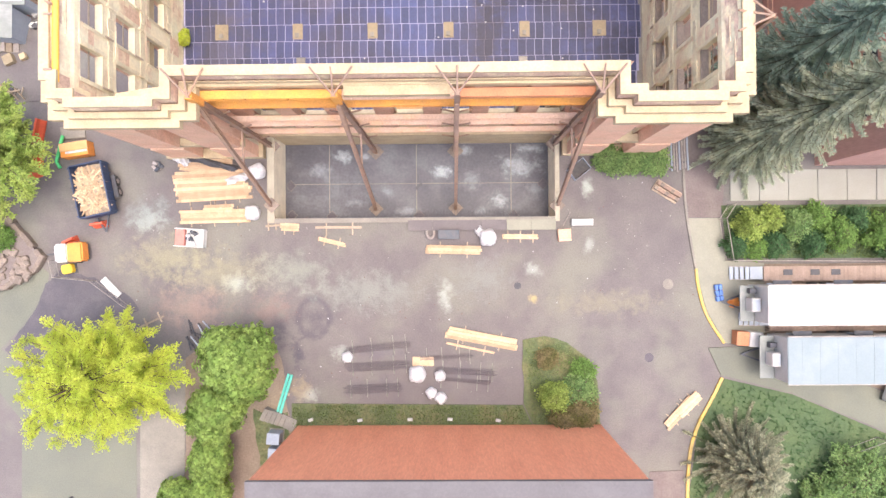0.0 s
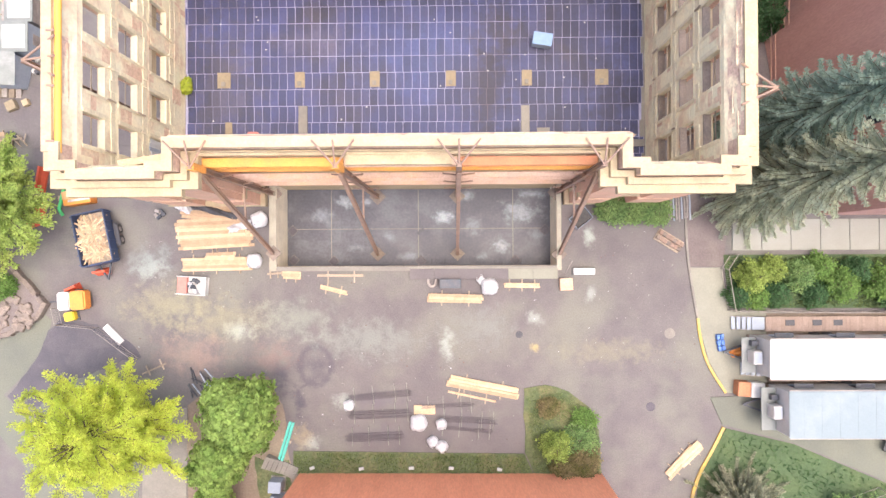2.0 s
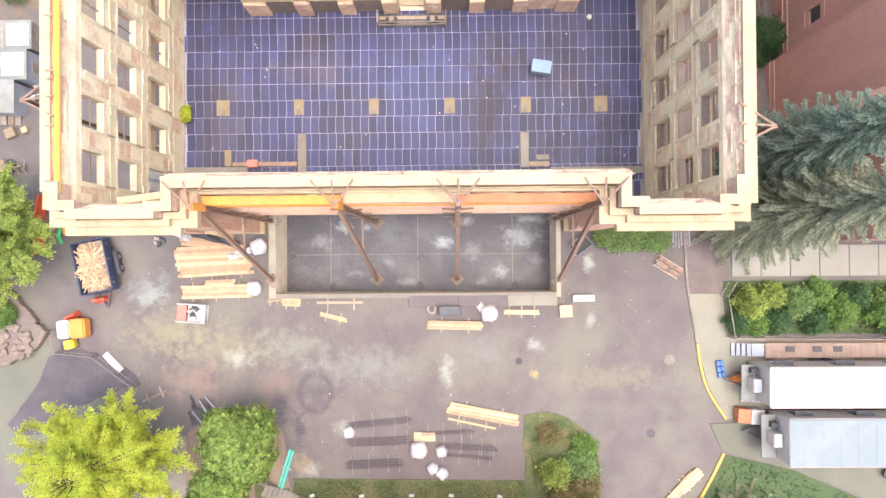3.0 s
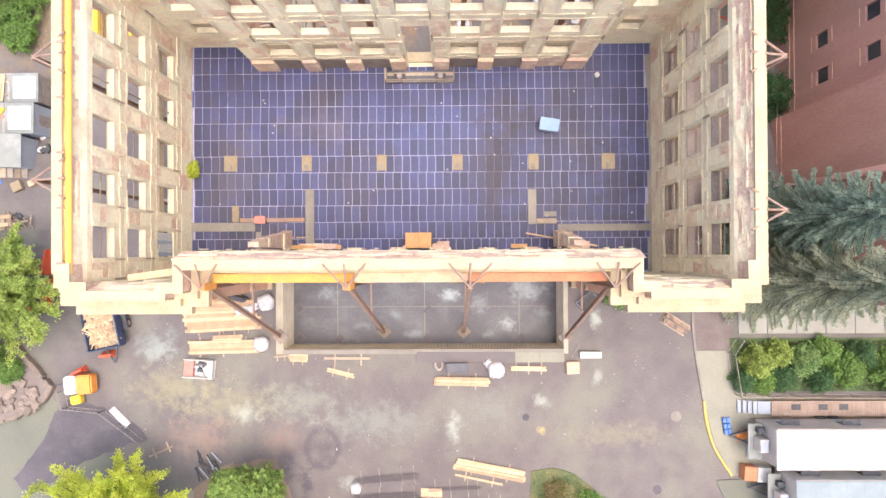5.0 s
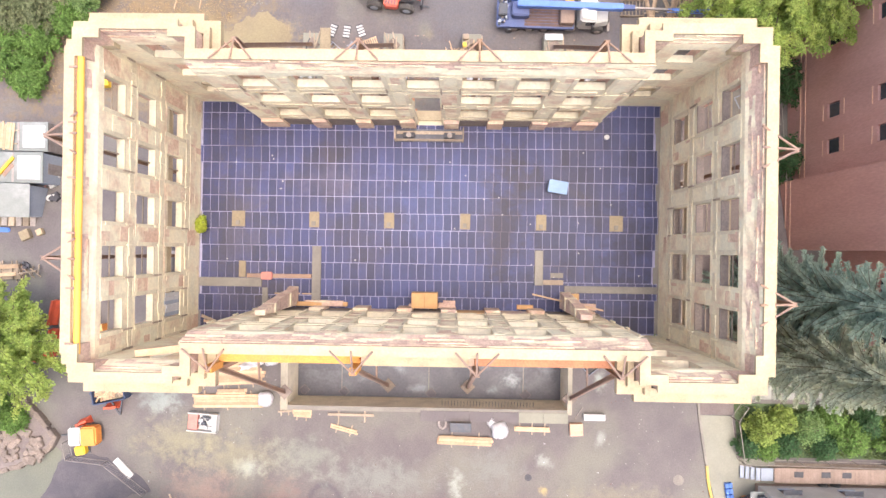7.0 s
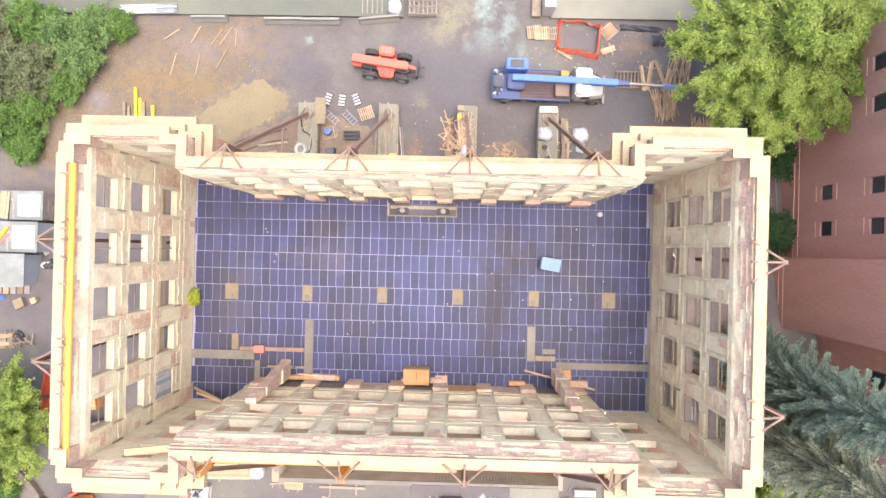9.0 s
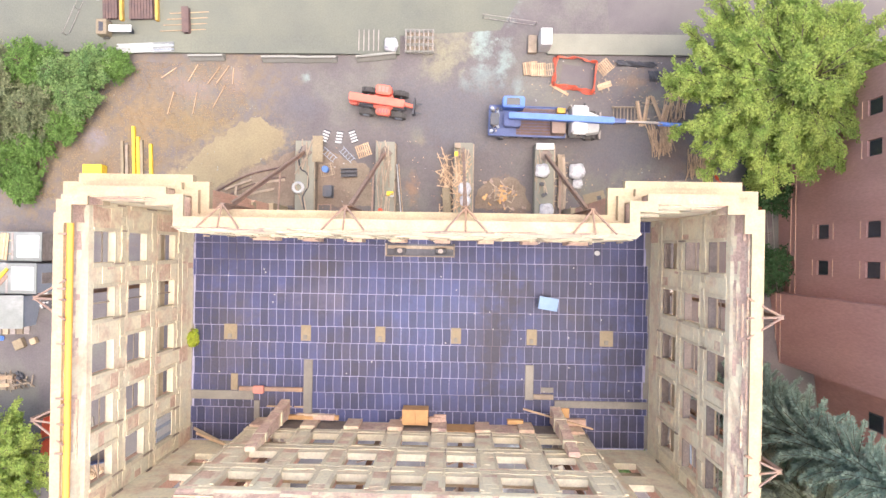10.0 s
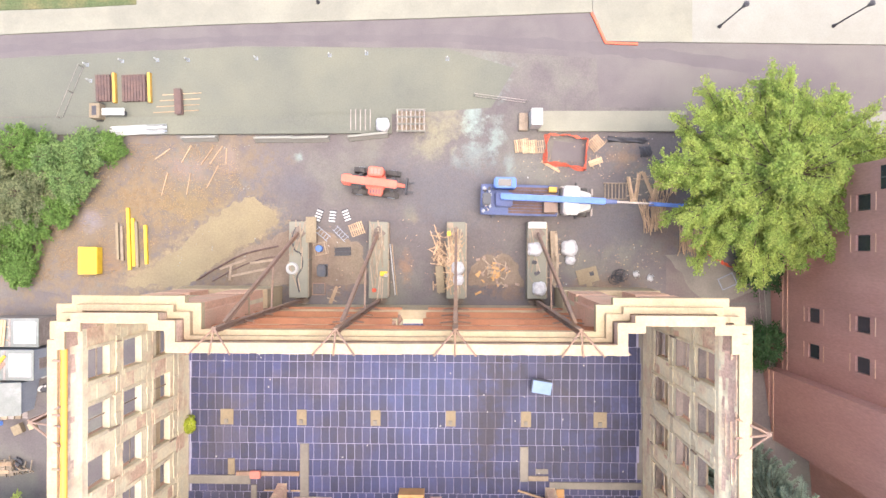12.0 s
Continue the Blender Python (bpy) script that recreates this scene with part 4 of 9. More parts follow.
def spray_tree(name, label, x, y, leaf, seed, limbs, reach, base_z, top_z, per, size, trunk_r=0.3, slim=0.2, rag=(0.62, 1.15), spread=(1.0, 1.0)):
    """Open feathery tree: limbs radiate from the trunk at all heights, each carrying many outward leaf sprays, with gaps between them."""
    t = thing(name, label, "tree", m=on(x, y))
    rng = random.Random(seed)
    bt, bl = bm_new(), bm_new()
    tube(bt, (0, 0, -0.3), (0.15, 0.1, top_z * 0.8), trunk_r, trunk_r * 0.3, 9)
    for k in range(limbs):
        f = k / limbs
        a = k * 2.399 + rng.uniform(-0.3, 0.3)
        z0 = base_z + (top_z - base_z) * f * 0.75
        L = reach * (1 - 0.72 * f ** 1.6) * rng.uniform(*rag)
        d = Vector((math.cos(a) * spread[0], math.sin(a) * spread[1], 0))
        end = d * L + Vector((0, 0, z0 + L * rng.uniform(0.18, 0.5)))
        if f > 0.82:
            end = d * L * 0.5 + Vector((0, 0, z0 + (top_z - base_z) * 0.3))
        tube(bt, (0, 0, z0), end, 0.09, 0.02, 5, False)
        twigs = max(4, int(L * 4.2))
        for w in range(twigs):
            u = 0.18 + 0.82 * (w + rng.random()) / twigs
            c = Vector((0, 0, z0)).lerp(end, u)
            ta = a + rng.gauss(0, 0.75)
            tl = rng.uniform(0.5, 1.25) * (1.15 - 0.4 * u) * min(1.0, 0.35 + reach * 0.24)
            tip = c + Vector((math.cos(ta), math.sin(ta), rng.uniform(-0.35, 0.25))) * tl
            tube(bt, c, tip, 0.02, 0.006, 3, False)
            for _ in range(per):
                v = rng.random()
                p = c.lerp(tip, v) + Vector((rng.gauss(0, 0.13), rng.gauss(0, 0.13), rng.gauss(0.02, 0.1)))
                la = ta + rng.gauss(0, 0.7)
                s = size * rng.uniform(0.6, 1.4)
                h = Vector((math.cos(la), math.sin(la), rng.uniform(-0.7, 0.3))) * s
                sd = Vector((-math.sin(la), math.cos(la), rng.uniform(-0.4, 0.4))) * s * slim
                bl.faces.new([bl.verts.new(q) for q in (p, p + h * 0.5 - sd, p + h, p + h * 0.5 + sd)])
    part("trunk", bt, M["bark"], t)
    part("crown", bl, leaf, t)
    return t


def shrub(label, x, y, r, h, leaf, seed):
    """Low many-stemmed shrub with loose leafy shoots."""
    return spray_tree("shrub", label, x, y, leaf, seed, 18 + int(14 * r), r * 1.1, h * 0.12, h * 1.15, 24, 0.17, 0.04, 0.36)


rng = random.Random(5)
# lime-leaved tree over the south-west street
spray_tree("lime_tree", "lime-yellow feathery tree over the street", -24.3, -8.9, M["leaf_lime"], 11, 110, 6.0, 3.2, 10.6, 56, 0.17, 0.3, 0.22, (0.6, 1.05), (1.1, 0.88))
# round trees of the hedge row
tree("hedge_tree", "dense round green tree in a hedge row", -15.0, -7.9, 7, [(0, 0, 5.0, 2.4, 2.2, 2.0), (0.8, -1.2, 4.6, 1.9, 1.9, 1.8), (-0.8, 1.0, 4.4, 1.8, 1.7, 1.6), (1.2, 0.9, 4.2, 1.6, 1.6, 1.5)], M["leaf_hedge"], 9000, 0.34, 12)
tree("hedge_tree", "dense green tree in a hedge row", -16.6, -11.6, 6, [(0, 0, 4.0, 2.2, 1.8, 1.9), (-0.4, -1.0, 3.6, 1.8, 1.6, 1.6), (0.9, 0.3, 3.6, 1.4, 1.4, 1.4)], M["leaf_hedge"], 7000, 0.32, 13)
tree("hedge_tree", "clipped green hedge tree", -17.6, -15.8, 4, [(0, 0, 2.6, 1.6, 1.9, 1.3), (0, -2.4, 2.5, 1.5, 1.7, 1.3)], M["leaf_hedge"], 6000, 0.28, 14)
tree("hedge_tree", "clipped green hedge tree", -20.4, -18.5, 3, [(0, 0, 2.0, 1.5, 1.3, 1.1)], M["leaf_hedge"], 2500, 0.28, 15)
# tree at the west bank
spray_tree("broadleaf_tree", "green tree beside the west bank", -33.9, 7.7, M["leaf_large"], 16, 90, 5.1, 2.6, 9.0, 46, 0.18, 0.25, 0.36, (0.66, 1.04))
# large tree in the north-east
spray_tree("large_tree", "large spreading green broadleaf tree", 24.2, 36.2, M["leaf_large"], 18, 230, 8.7, 5.0, 13.2, 54, 0.15, 0.42, 0.4, (0.72, 1.03), (1.06, 0.93))
conifer("blue_spruce", "tall blue-green spruce between the buildings", 23.3, 12.4, 22, 3.5, M["needle_blue"], 21, tiers=30, per=15, droop=0.3, size=0.27, power=0.55)
conifer("blue_spruce", "tall silver-grey spruce beside the pale walk", 23.3, 8.4, 22, 3.6, M["needle"], 23, tiers=30, per=15, droop=0.3, size=0.27, power=0.55)
conifer("pine_tree", "dusty grey-green pine on the lawn", 22.9, -16.4, 6.5, 3.4, M["needle_tan"], 22, tiers=22, per=18, droop=0.02, size=0.22, lift=0.5, power=0.6)
# north-west thicket: many-stemmed bushes of two kinds
for k, (x, y, r, h, lf) in enumerate(((-38.4, 38.6, 2.6, 4.2, "leaf_olive"), (-35.6, 39.2, 2.2, 3.6, "leaf_green"), (-33.2, 38.4, 2.2, 3.4, "leaf_bush"), (-30.9, 39.2, 1.7, 2.6, "leaf_bush"), (-32.0, 36.6, 1.9, 2.8, "leaf_bush"), (-35.4, 35.6, 2.3, 3.6, "leaf_olive"), (-33.4, 34.4, 1.5, 2.2, "leaf_green"),
                                      (-38.2, 34.8, 2.4, 3.8, "leaf_olive"), (-38.0, 31.4, 2.3, 3.2, "leaf_green"), (-36.0, 32.6, 1.6, 2.2, "leaf_green"), (-41.4, 37.0, 2.6, 4.0, "leaf_olive"), (-41.0, 32.6, 2.4, 3.4, "leaf_green"), (-36.6, 29.4, 1.5, 1.8, "leaf_green"), (-28.9, 39.7, 1.1, 1.6, "leaf_green"))):
    spray_tree("bush", "grey-olive bush in a thicket on the bank" if lf == "leaf_olive" else "leafy green bush in a thicket on the bank", x, y, M[lf], 30 + k, 46, r, h * 0.2, h, 30, 0.2, 0.09, 0.34)
# shrubs by the east building
for k, (x, y, r, h) in enumerate(((26.5, 23.2, 1.75, 2.6), (26.4, 29.6, 1.9, 3.0), (25.8, 33.0, 1.6, 3.0))):
    shrub("dark green shrub against a brick wall", x, y, r, h, M["leaf_dark"], 50 + k)
# fenced garden beside the trailers
for k, (x, y, r, h, lf) in enumerate(((23.8, 1.7, 1.4, 2.2, "leaf_mid"), (27.4, 1.9, 1.4, 2.0, "leaf_bush"), (30.6, 1.0, 1.6, 2.0, "leaf_green"), (33.6, 1.2, 1.7, 2.2, "leaf_green"), (26.0, 0.3, 1.0, 1.2, "leaf_dark"), (36, 2.0, 1.5, 2, "leaf_bush"), (22.9, 0.2, 0.8, 1.2, "leaf_dark"), (25.6, 2.3, 1.0, 1.6, "leaf_mid"), (28.9, 0.4, 1.2, 1.3, "leaf_dark"),
                                      (29.2, 2.4, 1.1, 1.5, "leaf_green"), (32.0, 2.2, 1.2, 1.6, "leaf_dark"), (34.8, 0.2, 1.2, 1.4, "leaf_dark"), (24.6, 0.0, 0.8, 1.0, "leaf_green"), (38.0, 0.8, 1.5, 1.8, "leaf_green"))):
    shrub("green shrub in a fenced garden", x, y, r * 0.7, h, M[lf], 60 + k)
# planted island and the bed by the wall
for k, (x, y, r, h, lf) in enumerate(((8.6, -11.4, 0.95, 2.2, "leaf_mid"), (8.2, -8.6, 0.5, 0.5, "leaf_dry"), (10.6, -11.0, 1.1, 1.0, "leaf_bush"), (10.8, -12.9, 1.1, 1.2, "leaf_dry"), (9.4, -13.2, 0.8, 1.1, "leaf_dry"), (11.0, -9.6, 0.7, 0.7, "leaf_green"))):
    shrub("shrub on a planted island", x, y, r, h, M[lf], 70 + k)
for k, (x, y) in enumerate(((12.9, 7.2), (14.3, 7.0), (15.8, 7.1), (16.8, 6.9))):
    shrub("low shrub along the foot of the building", x, y, 0.95, 1.0, M["leaf_bush"], 80 + k)
for k, (x, y, r, h) in enumerate(((31.6, -17.4, 2.0, 2.6), (33.9, -18.2, 1.8, 2.4), (29.0, -19.4, 1.5, 1.8), (36.4, -18.6, 2.0, 2.6), (31.0, -20.2, 1.6, 2.0))):
    shrub("green shrub on the sloping lawn", x, y, r, h, M["leaf_bush"], 90 + k)


# ---- inside the shell: broken slab ledges, stripped piers, beam stubs ----
def rough_band(bm, along, a0, a1, face, sign, z, h, depth, rng, skip=None):
    """A broken ledge along a wall: uneven lengths, depths and heights, with lengths missing; skip: a stretch left free."""
    a = a0
    while a < a1:
        L = min(rng.uniform(0.25, 1.0), a1 - a)
        d = depth * rng.uniform(0.35, 1.25)
        hh = h * rng.uniform(0.55, 1.1)
        zz = z + rng.uniform(-0.04, 0.04)
        lo, hi = sorted((face + sign * 0.003, face + sign * d))
        if rng.random() > 0.1 and not (skip and z < skip[2] and a + L > skip[0] and a < skip[1]):
            if along == "x":
                box(bm, a, a + L, lo, hi, zz - hh / 2, zz + hh / 2)
            else:
                box(bm, lo, hi, a, a + L, zz - hh / 2, zz + hh / 2)
        a += L + 0.004


def fit_out(wall_ob, along, a0, a1, face, sign, edges, seed, skip=None):
    """Ledges at the old floors; on each pier (edges: the piers' runs) broken facing of plaster and bare brick, stubs of studs at the jambs."""
    rng = random.Random(seed)

    def put(bm, q0, q1, d0, d1, z0, z1):
        lo, hi = sorted((face + sign * d0, face + sign * d1))
        if along == "x":
            box(bm, q0, q1, lo, hi, z0, z1)
        else:
            box(bm, lo, hi, q0, q1, z0, z1)
    for z in (3.0, 7.1, 11.15):
        bm = bm_new()
        rough_band(bm, along, a0, a1, face, sign, z, 0.6, 0.07, rng, skip)
        part("slab_ledge", bm, M["ledge"], wall_ob, "broken pale edge of a removed floor")
        bm = bm_new()
        rough_band(bm, along, a0, a1, face, sign, z - 0.62, 0.14, 0.04, rng, skip)
        part("plaster_line", bm, M["inner"], wall_ob)
    for p0, p1 in edges:
        for q0, q1 in ((p0 + 0.02, p0 + rng.uniform(0.2, 0.3)), (p1 - rng.uniform(0.2, 0.3), p1 - 0.02)):
            for z0, z1 in ((3.3, 6.85), (7.4, 10.9), (11.45, 14.6)):
                if rng.random() < 0.85:
                    bm = bm_new()
                    put(bm, q0, q1, 0.04, rng.uniform(0.06, 0.09), z0 + rng.uniform(0, 0.2), z1 - rng.uniform(0, 0.6))
                    part("jamb_strip", bm, M["ledge"], wall_ob)
        for z0, z1 in ((3.35, 6.7), (7.45, 10.8), (11.5, 14.5), (0.5, 2.75)):
            plaster, brick_ = bm_new(), bm_new()
            z = z0
            while z < z1 - 0.15:
                h = min(rng.uniform(0.5, 1.5), z1 - z)
                q = p0 + rng.uniform(0.02, 0.16)
                end = p1 - rng.uniform(0.02, 0.16)
                while q < end - 0.1:
                    w = min(rng.uniform(0.4, 1.3), end - q)
                    if rng.random() < 0.8:
                        bare = noise.noise(Vector((q * 0.55, z * 0.5, seed))) > 0.16
                        put(brick_ if bare else plaster, q, q + w, 0.004, rng.uniform(0.012, 0.022) if bare else rng.uniform(0.024, 0.038), z, z + h)
                    q += w + 0.003
                z += h + 0.003
            for bm, m_, nm in ((plaster, "inner", "plaster_facing"), (brick_, "pink_wall", "bare_brick")):
                if bm.faces:
                    part(nm, bm, M[m_], wall_ob)["kind"] = "stuff"
                else:
                    bm.free()
            if z0 > 3:
                for q in (p0 + 0.04, p1 - 0.14):
                    if rng.random() < 0.7:
                        zz = z0 - rng.uniform(0.2, 0.5)
                        bm = bm_new()
                        put(bm, q, q + 0.1, 0.12, 0.2, zz, zz + rng.uniform(0.5, 1.3))
                        part("stud", bm, M["inner"] if rng.random() < 0.6 else M["old_wood"], wall_ob)


def gaps(centres, w, a0, a1):
    e = [a0] + [v for c in centres for v in (c - w / 2, c + w / 2)] + [a1]
    return [(e[k], e[k + 1]) for k in range(0, len(e), 2) if e[k + 1] - e[k] > 0.5]


fit_out(wall_west, "y", IPS + 0.1, IPN - 0.1, IW, 1, gaps(SIDE_Y, 1.85, IPS, IPN), 101)
fit_out(wall_east, "y", IPS + 0.1, IPN - 0.1, IE, -1, gaps(SIDE_Y, 1.85, IPS, IPN), 102)
fit_out(wall_north, "x", RW + 0.05, RE - 0.05, ICN, -1, gaps(BAY_X, 2.0, RW, RE), 103, (BAY_X[3] - 1.0, BAY_X[3] + 1.0, 9.4))
fit_out(wall_south, "x", RW + 0.05, RE - 0.05, ICS, 1, gaps(BAY_X, 2.0, RW, RE), 104)

for ob_w, face, sg in ((wall_north, ICN, -1), (wall_south, ICS, 1)):
    rng = random.Random(int(face * 7))
    for x0, x1 in gaps(BAY_X, 2.0, RW, RE):
        bm = bm_new()
        lo, hi = sorted((face + sg * 0.004, face + sg * rng.uniform(0.24, 0.32)))
        box(bm, x0 + 0.1, x1 - 0.1, lo, hi, FLOOR + 0.002, 2.65 + rng.uniform(-0.1, 0.1))
        part("pier_foot", bm, M["pink_wall"] if rng.random() < 0.6 else M["inner_brick"], ob_w, "thicker brick foot of a pier")
    # flat panels, mostly brown, stand for the shaded low openings under the windows
    for k, x in enumerate(BAY_X):
        if face == ICN and k == 3:
            continue
        bm = bm_new()
        lo, hi = sorted((face + sg * 0.004, face + sg * 0.05))
        box(bm, x - 1.08, x + 1.08, lo, hi, FLOOR + 0.002, 2.6)
        part("window_apron", bm, M[("stone_edge", "inner_brick", "stone_edge", "ply" if face == ICS else "stone_edge")[rng.randrange(4)]], ob_w, "flat panel in place of a shaded low opening")


def batter(name, along, a0, a1, top, foot, seed, bare=3, ragged=0.12):
    """Bare brick between the coping and the wall head, raked and worn, as a solid wedge. top, foot: the faces at its head and foot; bare: how far down the brick shows, of 6; ragged: the higher, the less plaster is left on it."""
    rng = random.Random(seed)
    n, rows_ = max(2, int((a1 - a0) / 0.35)), 6
    bm = bm_new()
    grid_ = []
    sg = 1 if foot > top else -1
    for i in range(n + 1):
        a = a0 + (a1 - a0) * i / n
        col_ = []
        for j in range(rows_ + 1):
            f = j / rows_
            z = 16.41 + (TOP + 0.004 - 16.41) * f
            d = top + (foot - top) * f ** 1.3
            if 0 < j < rows_:
                d += sg * (0.1 * noise.noise(Vector((a * 0.8, z * 1.4, seed))) + rng.uniform(-0.015, 0.02))
            col_.append(bm.verts.new((a, d, z) if along == "x" else (d, a, z)))
        back_d = top - sg * 0.06
        col_.append(bm.verts.new((a, back_d, TOP + 0.004) if along == "x" else (back_d, a, TOP + 0.004)))
        grid_.append(col_)
    for k, (A, B) in enumerate(zip(grid_, grid_[1:])):
        cut = bare + round(1.6 * noise.noise(Vector((k * 0.4, seed * 1.7, 0.5))))
        for j in range(rows_ + 1):
            torn = noise.noise(Vector((k * 0.13, j * 0.5, seed * 0.37))) > ragged
            bm.faces.new((A[j], B[j], B[j + 1], A[j + 1])).material_index = 1 if j >= cut or torn else 0
        bm.faces.new((A[-1], B[-1], B[0], A[0]))
    bm.faces.new(grid_[0])
    bm.faces.new(grid_[-1][::-1])
    part(name, bm, (M["inner_brick"], M["inner"]), parapet, "raked bare brick and torn plaster under the coping")
    # broken courses left standing out along the rake
    bm = bm_new()
    for f, wide, keep in ((0.1, 0.0, 0.6), (0.34, 0.01, 0.4), (0.62, 0.0, 0.4)):
        a = a0 + 0.1
        while a < a1 - 0.6:
            b = min(a1 - 0.1, a + rng.uniform(0.7, 3.4))
            if rng.random() < keep:
                z = 16.41 + (TOP - 16.41) * f + rng.uniform(-0.04, 0.04)
                d = top + (foot - top) * f ** 1.3
                lo, hi = sorted((d - sg * 0.06, d + sg * (wide + 0.05 + rng.uniform(-0.02, 0.03))))
                box(bm, *((a, b, lo, hi) if along == "x" else (lo, hi, a, b)), z - 0.07, z + 0.05)
            a = b + rng.uniform(0.03, 0.5)
    part("torn_course", bm, M["pink_wall"], parapet, "broken pale courses along the raked brick")["kind"] = "stuff"


batter("raked_brick", "y", IPS, IPN, W + 0.5, IW, 201)
batter("raked_brick", "y", IPS, IPN, E - 0.5, IE, 202, 5)
batter("raked_brick", "x", RW, RE, CS + 0.5, ICS, 203, 6, 0.3)
batter("raked_brick", "x", RW, RE, CN - 0.5, ICN, 204)
for x0, x1 in ((IW, RW), (RE, IE)):
    batter("raked_brick", "x", x0, x1, PS + 0.5, IPS, 205 + int(x0), 5)
    batter("raked_brick", "x", x0, x1, PN - 0.5, IPN, 215 + int(x0))

# broken cross-wall piers left standing on the south wall, raked back towards their heads
for x, top in ((-12.9, 9.2), (8.55, 8.8)):
    pr_ = tagged(new("wall_pier"), "broken masonry pier of a removed cross wall", "wall", kind="structure")
    rng = random.Random(int(x * 9))
    bm = bm_new()
    y0, loops = ICS + 0.31, []
    for k in range(10):
        f = k / 9
        z, d, w = FLOOR + (top - FLOOR) * f, 1.35 - 0.95 * f + rng.uniform(-0.07, 0.07), 0.36 + rng.uniform(-0.04, 0.04)
        loops.append([bm.verts.new(p) for p in ((x - w, y0, z), (x + w, y0, z), (x + w, y0 + d, z), (x - w, y0 + d + rng.uniform(-0.05, 0.05), z))])
    for A, B in zip(loops, loops[1:]):
        for k in range(4):
            bm.faces.new((A[k], A[(k + 1) % 4], B[(k + 1) % 4], B[k]))
    bm.faces.new(loops[0][::-1])
    bm.faces.new(loops[-1])
    part("masonry", bm, M["inner_brick"], pr_)
    for z in (3.0, 7.0):
        bm = bm_new()
        box(bm, x - 0.46, x + 0.46, y0 + 0.02, y0 + 1.35 - 0.95 * (z / top), z - 0.2, z + 0.16)
        part("slab_stub", bm, M["ledge"], pr_)

# timber bars and boards in some of the empty windows
rng = random.Random(8)
for wob, x, ys_ in ((wall_west, IW - 0.3, SIDE_Y), (wall_east, IE + 0.3, SIDE_Y)):
    for y in ys_:
        for z0, z1 in ROWS_Z:
            r = rng.random()
            bm = bm_new()
            if r < 0.45:
                box(bm, x - 0.03, x + 0.03, y - 0.92, y + 0.92, z0 + 1.0, z0 + 1.08)
                part("window_bar", bm, M["old_wood"], wob)
            elif r < 0.62:
                box(bm, x - 0.03, x + 0.03, y - 0.04, y + 0.04, z0 + 0.14, z1)
                part("window_bar", bm, M["old_wood"], wob)
            else:
                bm.free()
rng = random.Random(81)
for k in range(6):
    bm = bm_new()
    d = rng.uniform(0.0, 0.05)
    box(bm, IW - 0.12 + d, IW - 0.07 + d, 10.16 + k * 0.28, 10.42 + k * 0.28, 3.85, rng.uniform(5.9, 6.3))
    part("window_board", bm, M["white" if k % 3 else "pale"], wall_west, "upright pale board in a lower window")

# fallen beams and an inclined timber at the south-east corner of the shell
def loose_beam(name, label, p, q, w, h, material):
    c = (Vector(p) + Vector(q)) / 2
    bm = bm_new()
    beam(bm, Vector(p) - c, Vector(q) - c, w, h)
    ob = mesh_ob(name, bm, material)
    ob.location = c
    return tagged(ob, label, "beam")


# ---- deck strips, pads and loose things on the floor ----
def slab_piece(name, label, x0, x1, y0, y1, h, material, category="slab"):
    cx, cy = (x0 + x1) / 2, (y0 + y1) / 2
    bm = soft_box(x0 - cx, x1 - cx, y0 - cy, y1 - cy, 0, h, 0.015)
    ob = mesh_ob(name, bm, material)
    ob.location = (cx, cy, FLOOR + 0.003)
    return tagged(ob, label, category)


for x in (-17.4, -11.35, -5.4, 0.62, 6.62, 12.5):
    w = 1.05 if x in (-17.4, 12.5) else 0.8
    pad = thing("column_pad", "square tan patch over a column base, with a loose block", "pad", "row of column pads", pose(x, 17.45, FLOOR + 0.003))
    part("plate", soft_box(-w / 2, w / 2, -0.62, 0.62, 0, 0.05, 0.01), M["tan"], pad)
    part("block", soft_box(-0.18, 0.12, -0.5, -0.15, 0.052, 0.2, 0.02), M["concrete"], pad)
slab_piece("concrete_strip", "narrow concrete grade beam across the deck", -20.5, -15.45, 12.05, 12.75, 0.12, M["concrete"], "beam")
slab_piece("concrete_strip", "narrow concrete grade beam along the deck", -11.45, -10.75, 10.7, 15.35, 0.14, M["concrete"], "beam")
slab_piece("concrete_strip", "short concrete grade beam beside the panels", -15.4, -14.95, 10.55, 12.0, 0.12, M["concrete"], "beam")
slab_piece("concrete_strip", "narrow concrete grade beam along the deck", 6.15, 6.8, 12.5, 15.25, 0.13, M["concrete"], "beam")
slab_piece("concrete_strip", "pale concrete grade beam across the deck", 8.5, 15.85, 11.95, 12.5, 0.14, M["concrete"], "beam")
slab_piece("timber_beam", "brown timber beam lying on the deck", -16.6, -11.5, 12.78, 13.1, 0.25, M["steel"], "beam")
slab_piece("timber_beam", "ochre timber sheet on the deck", 9.05, 9.67, 10.6, 11.9, 0.1, M["ply"], "board")
slab_piece("timber_beam", "pale timber on the deck", 6.82, 8.4, 12.55, 12.95, 0.12, M["old_wood"], "beam")
slab_piece("board", "tan board on the deck", -17.3, -16.75, 12.8, 14.1, 0.08, M["tan"], "board")
slab_piece("board", "grey board on the deck", 7.4, 8.4, 13.1, 13.5, 0.06, M["concrete"], "board")
for x in (-14.4, -13.3, -12.2):
    slab_piece("timber_batten", "thin pale batten across an open bay", x, x + 0.9, 11.5, 11.6, 0.1, M["wood"], "batten")
loose_beam("timber_batten", "long pale timber leaning over the corner", (6.0, 11.8, 0.62), (11.2, 10.75, 2.2), 0.12, 0.15, M["wood"])
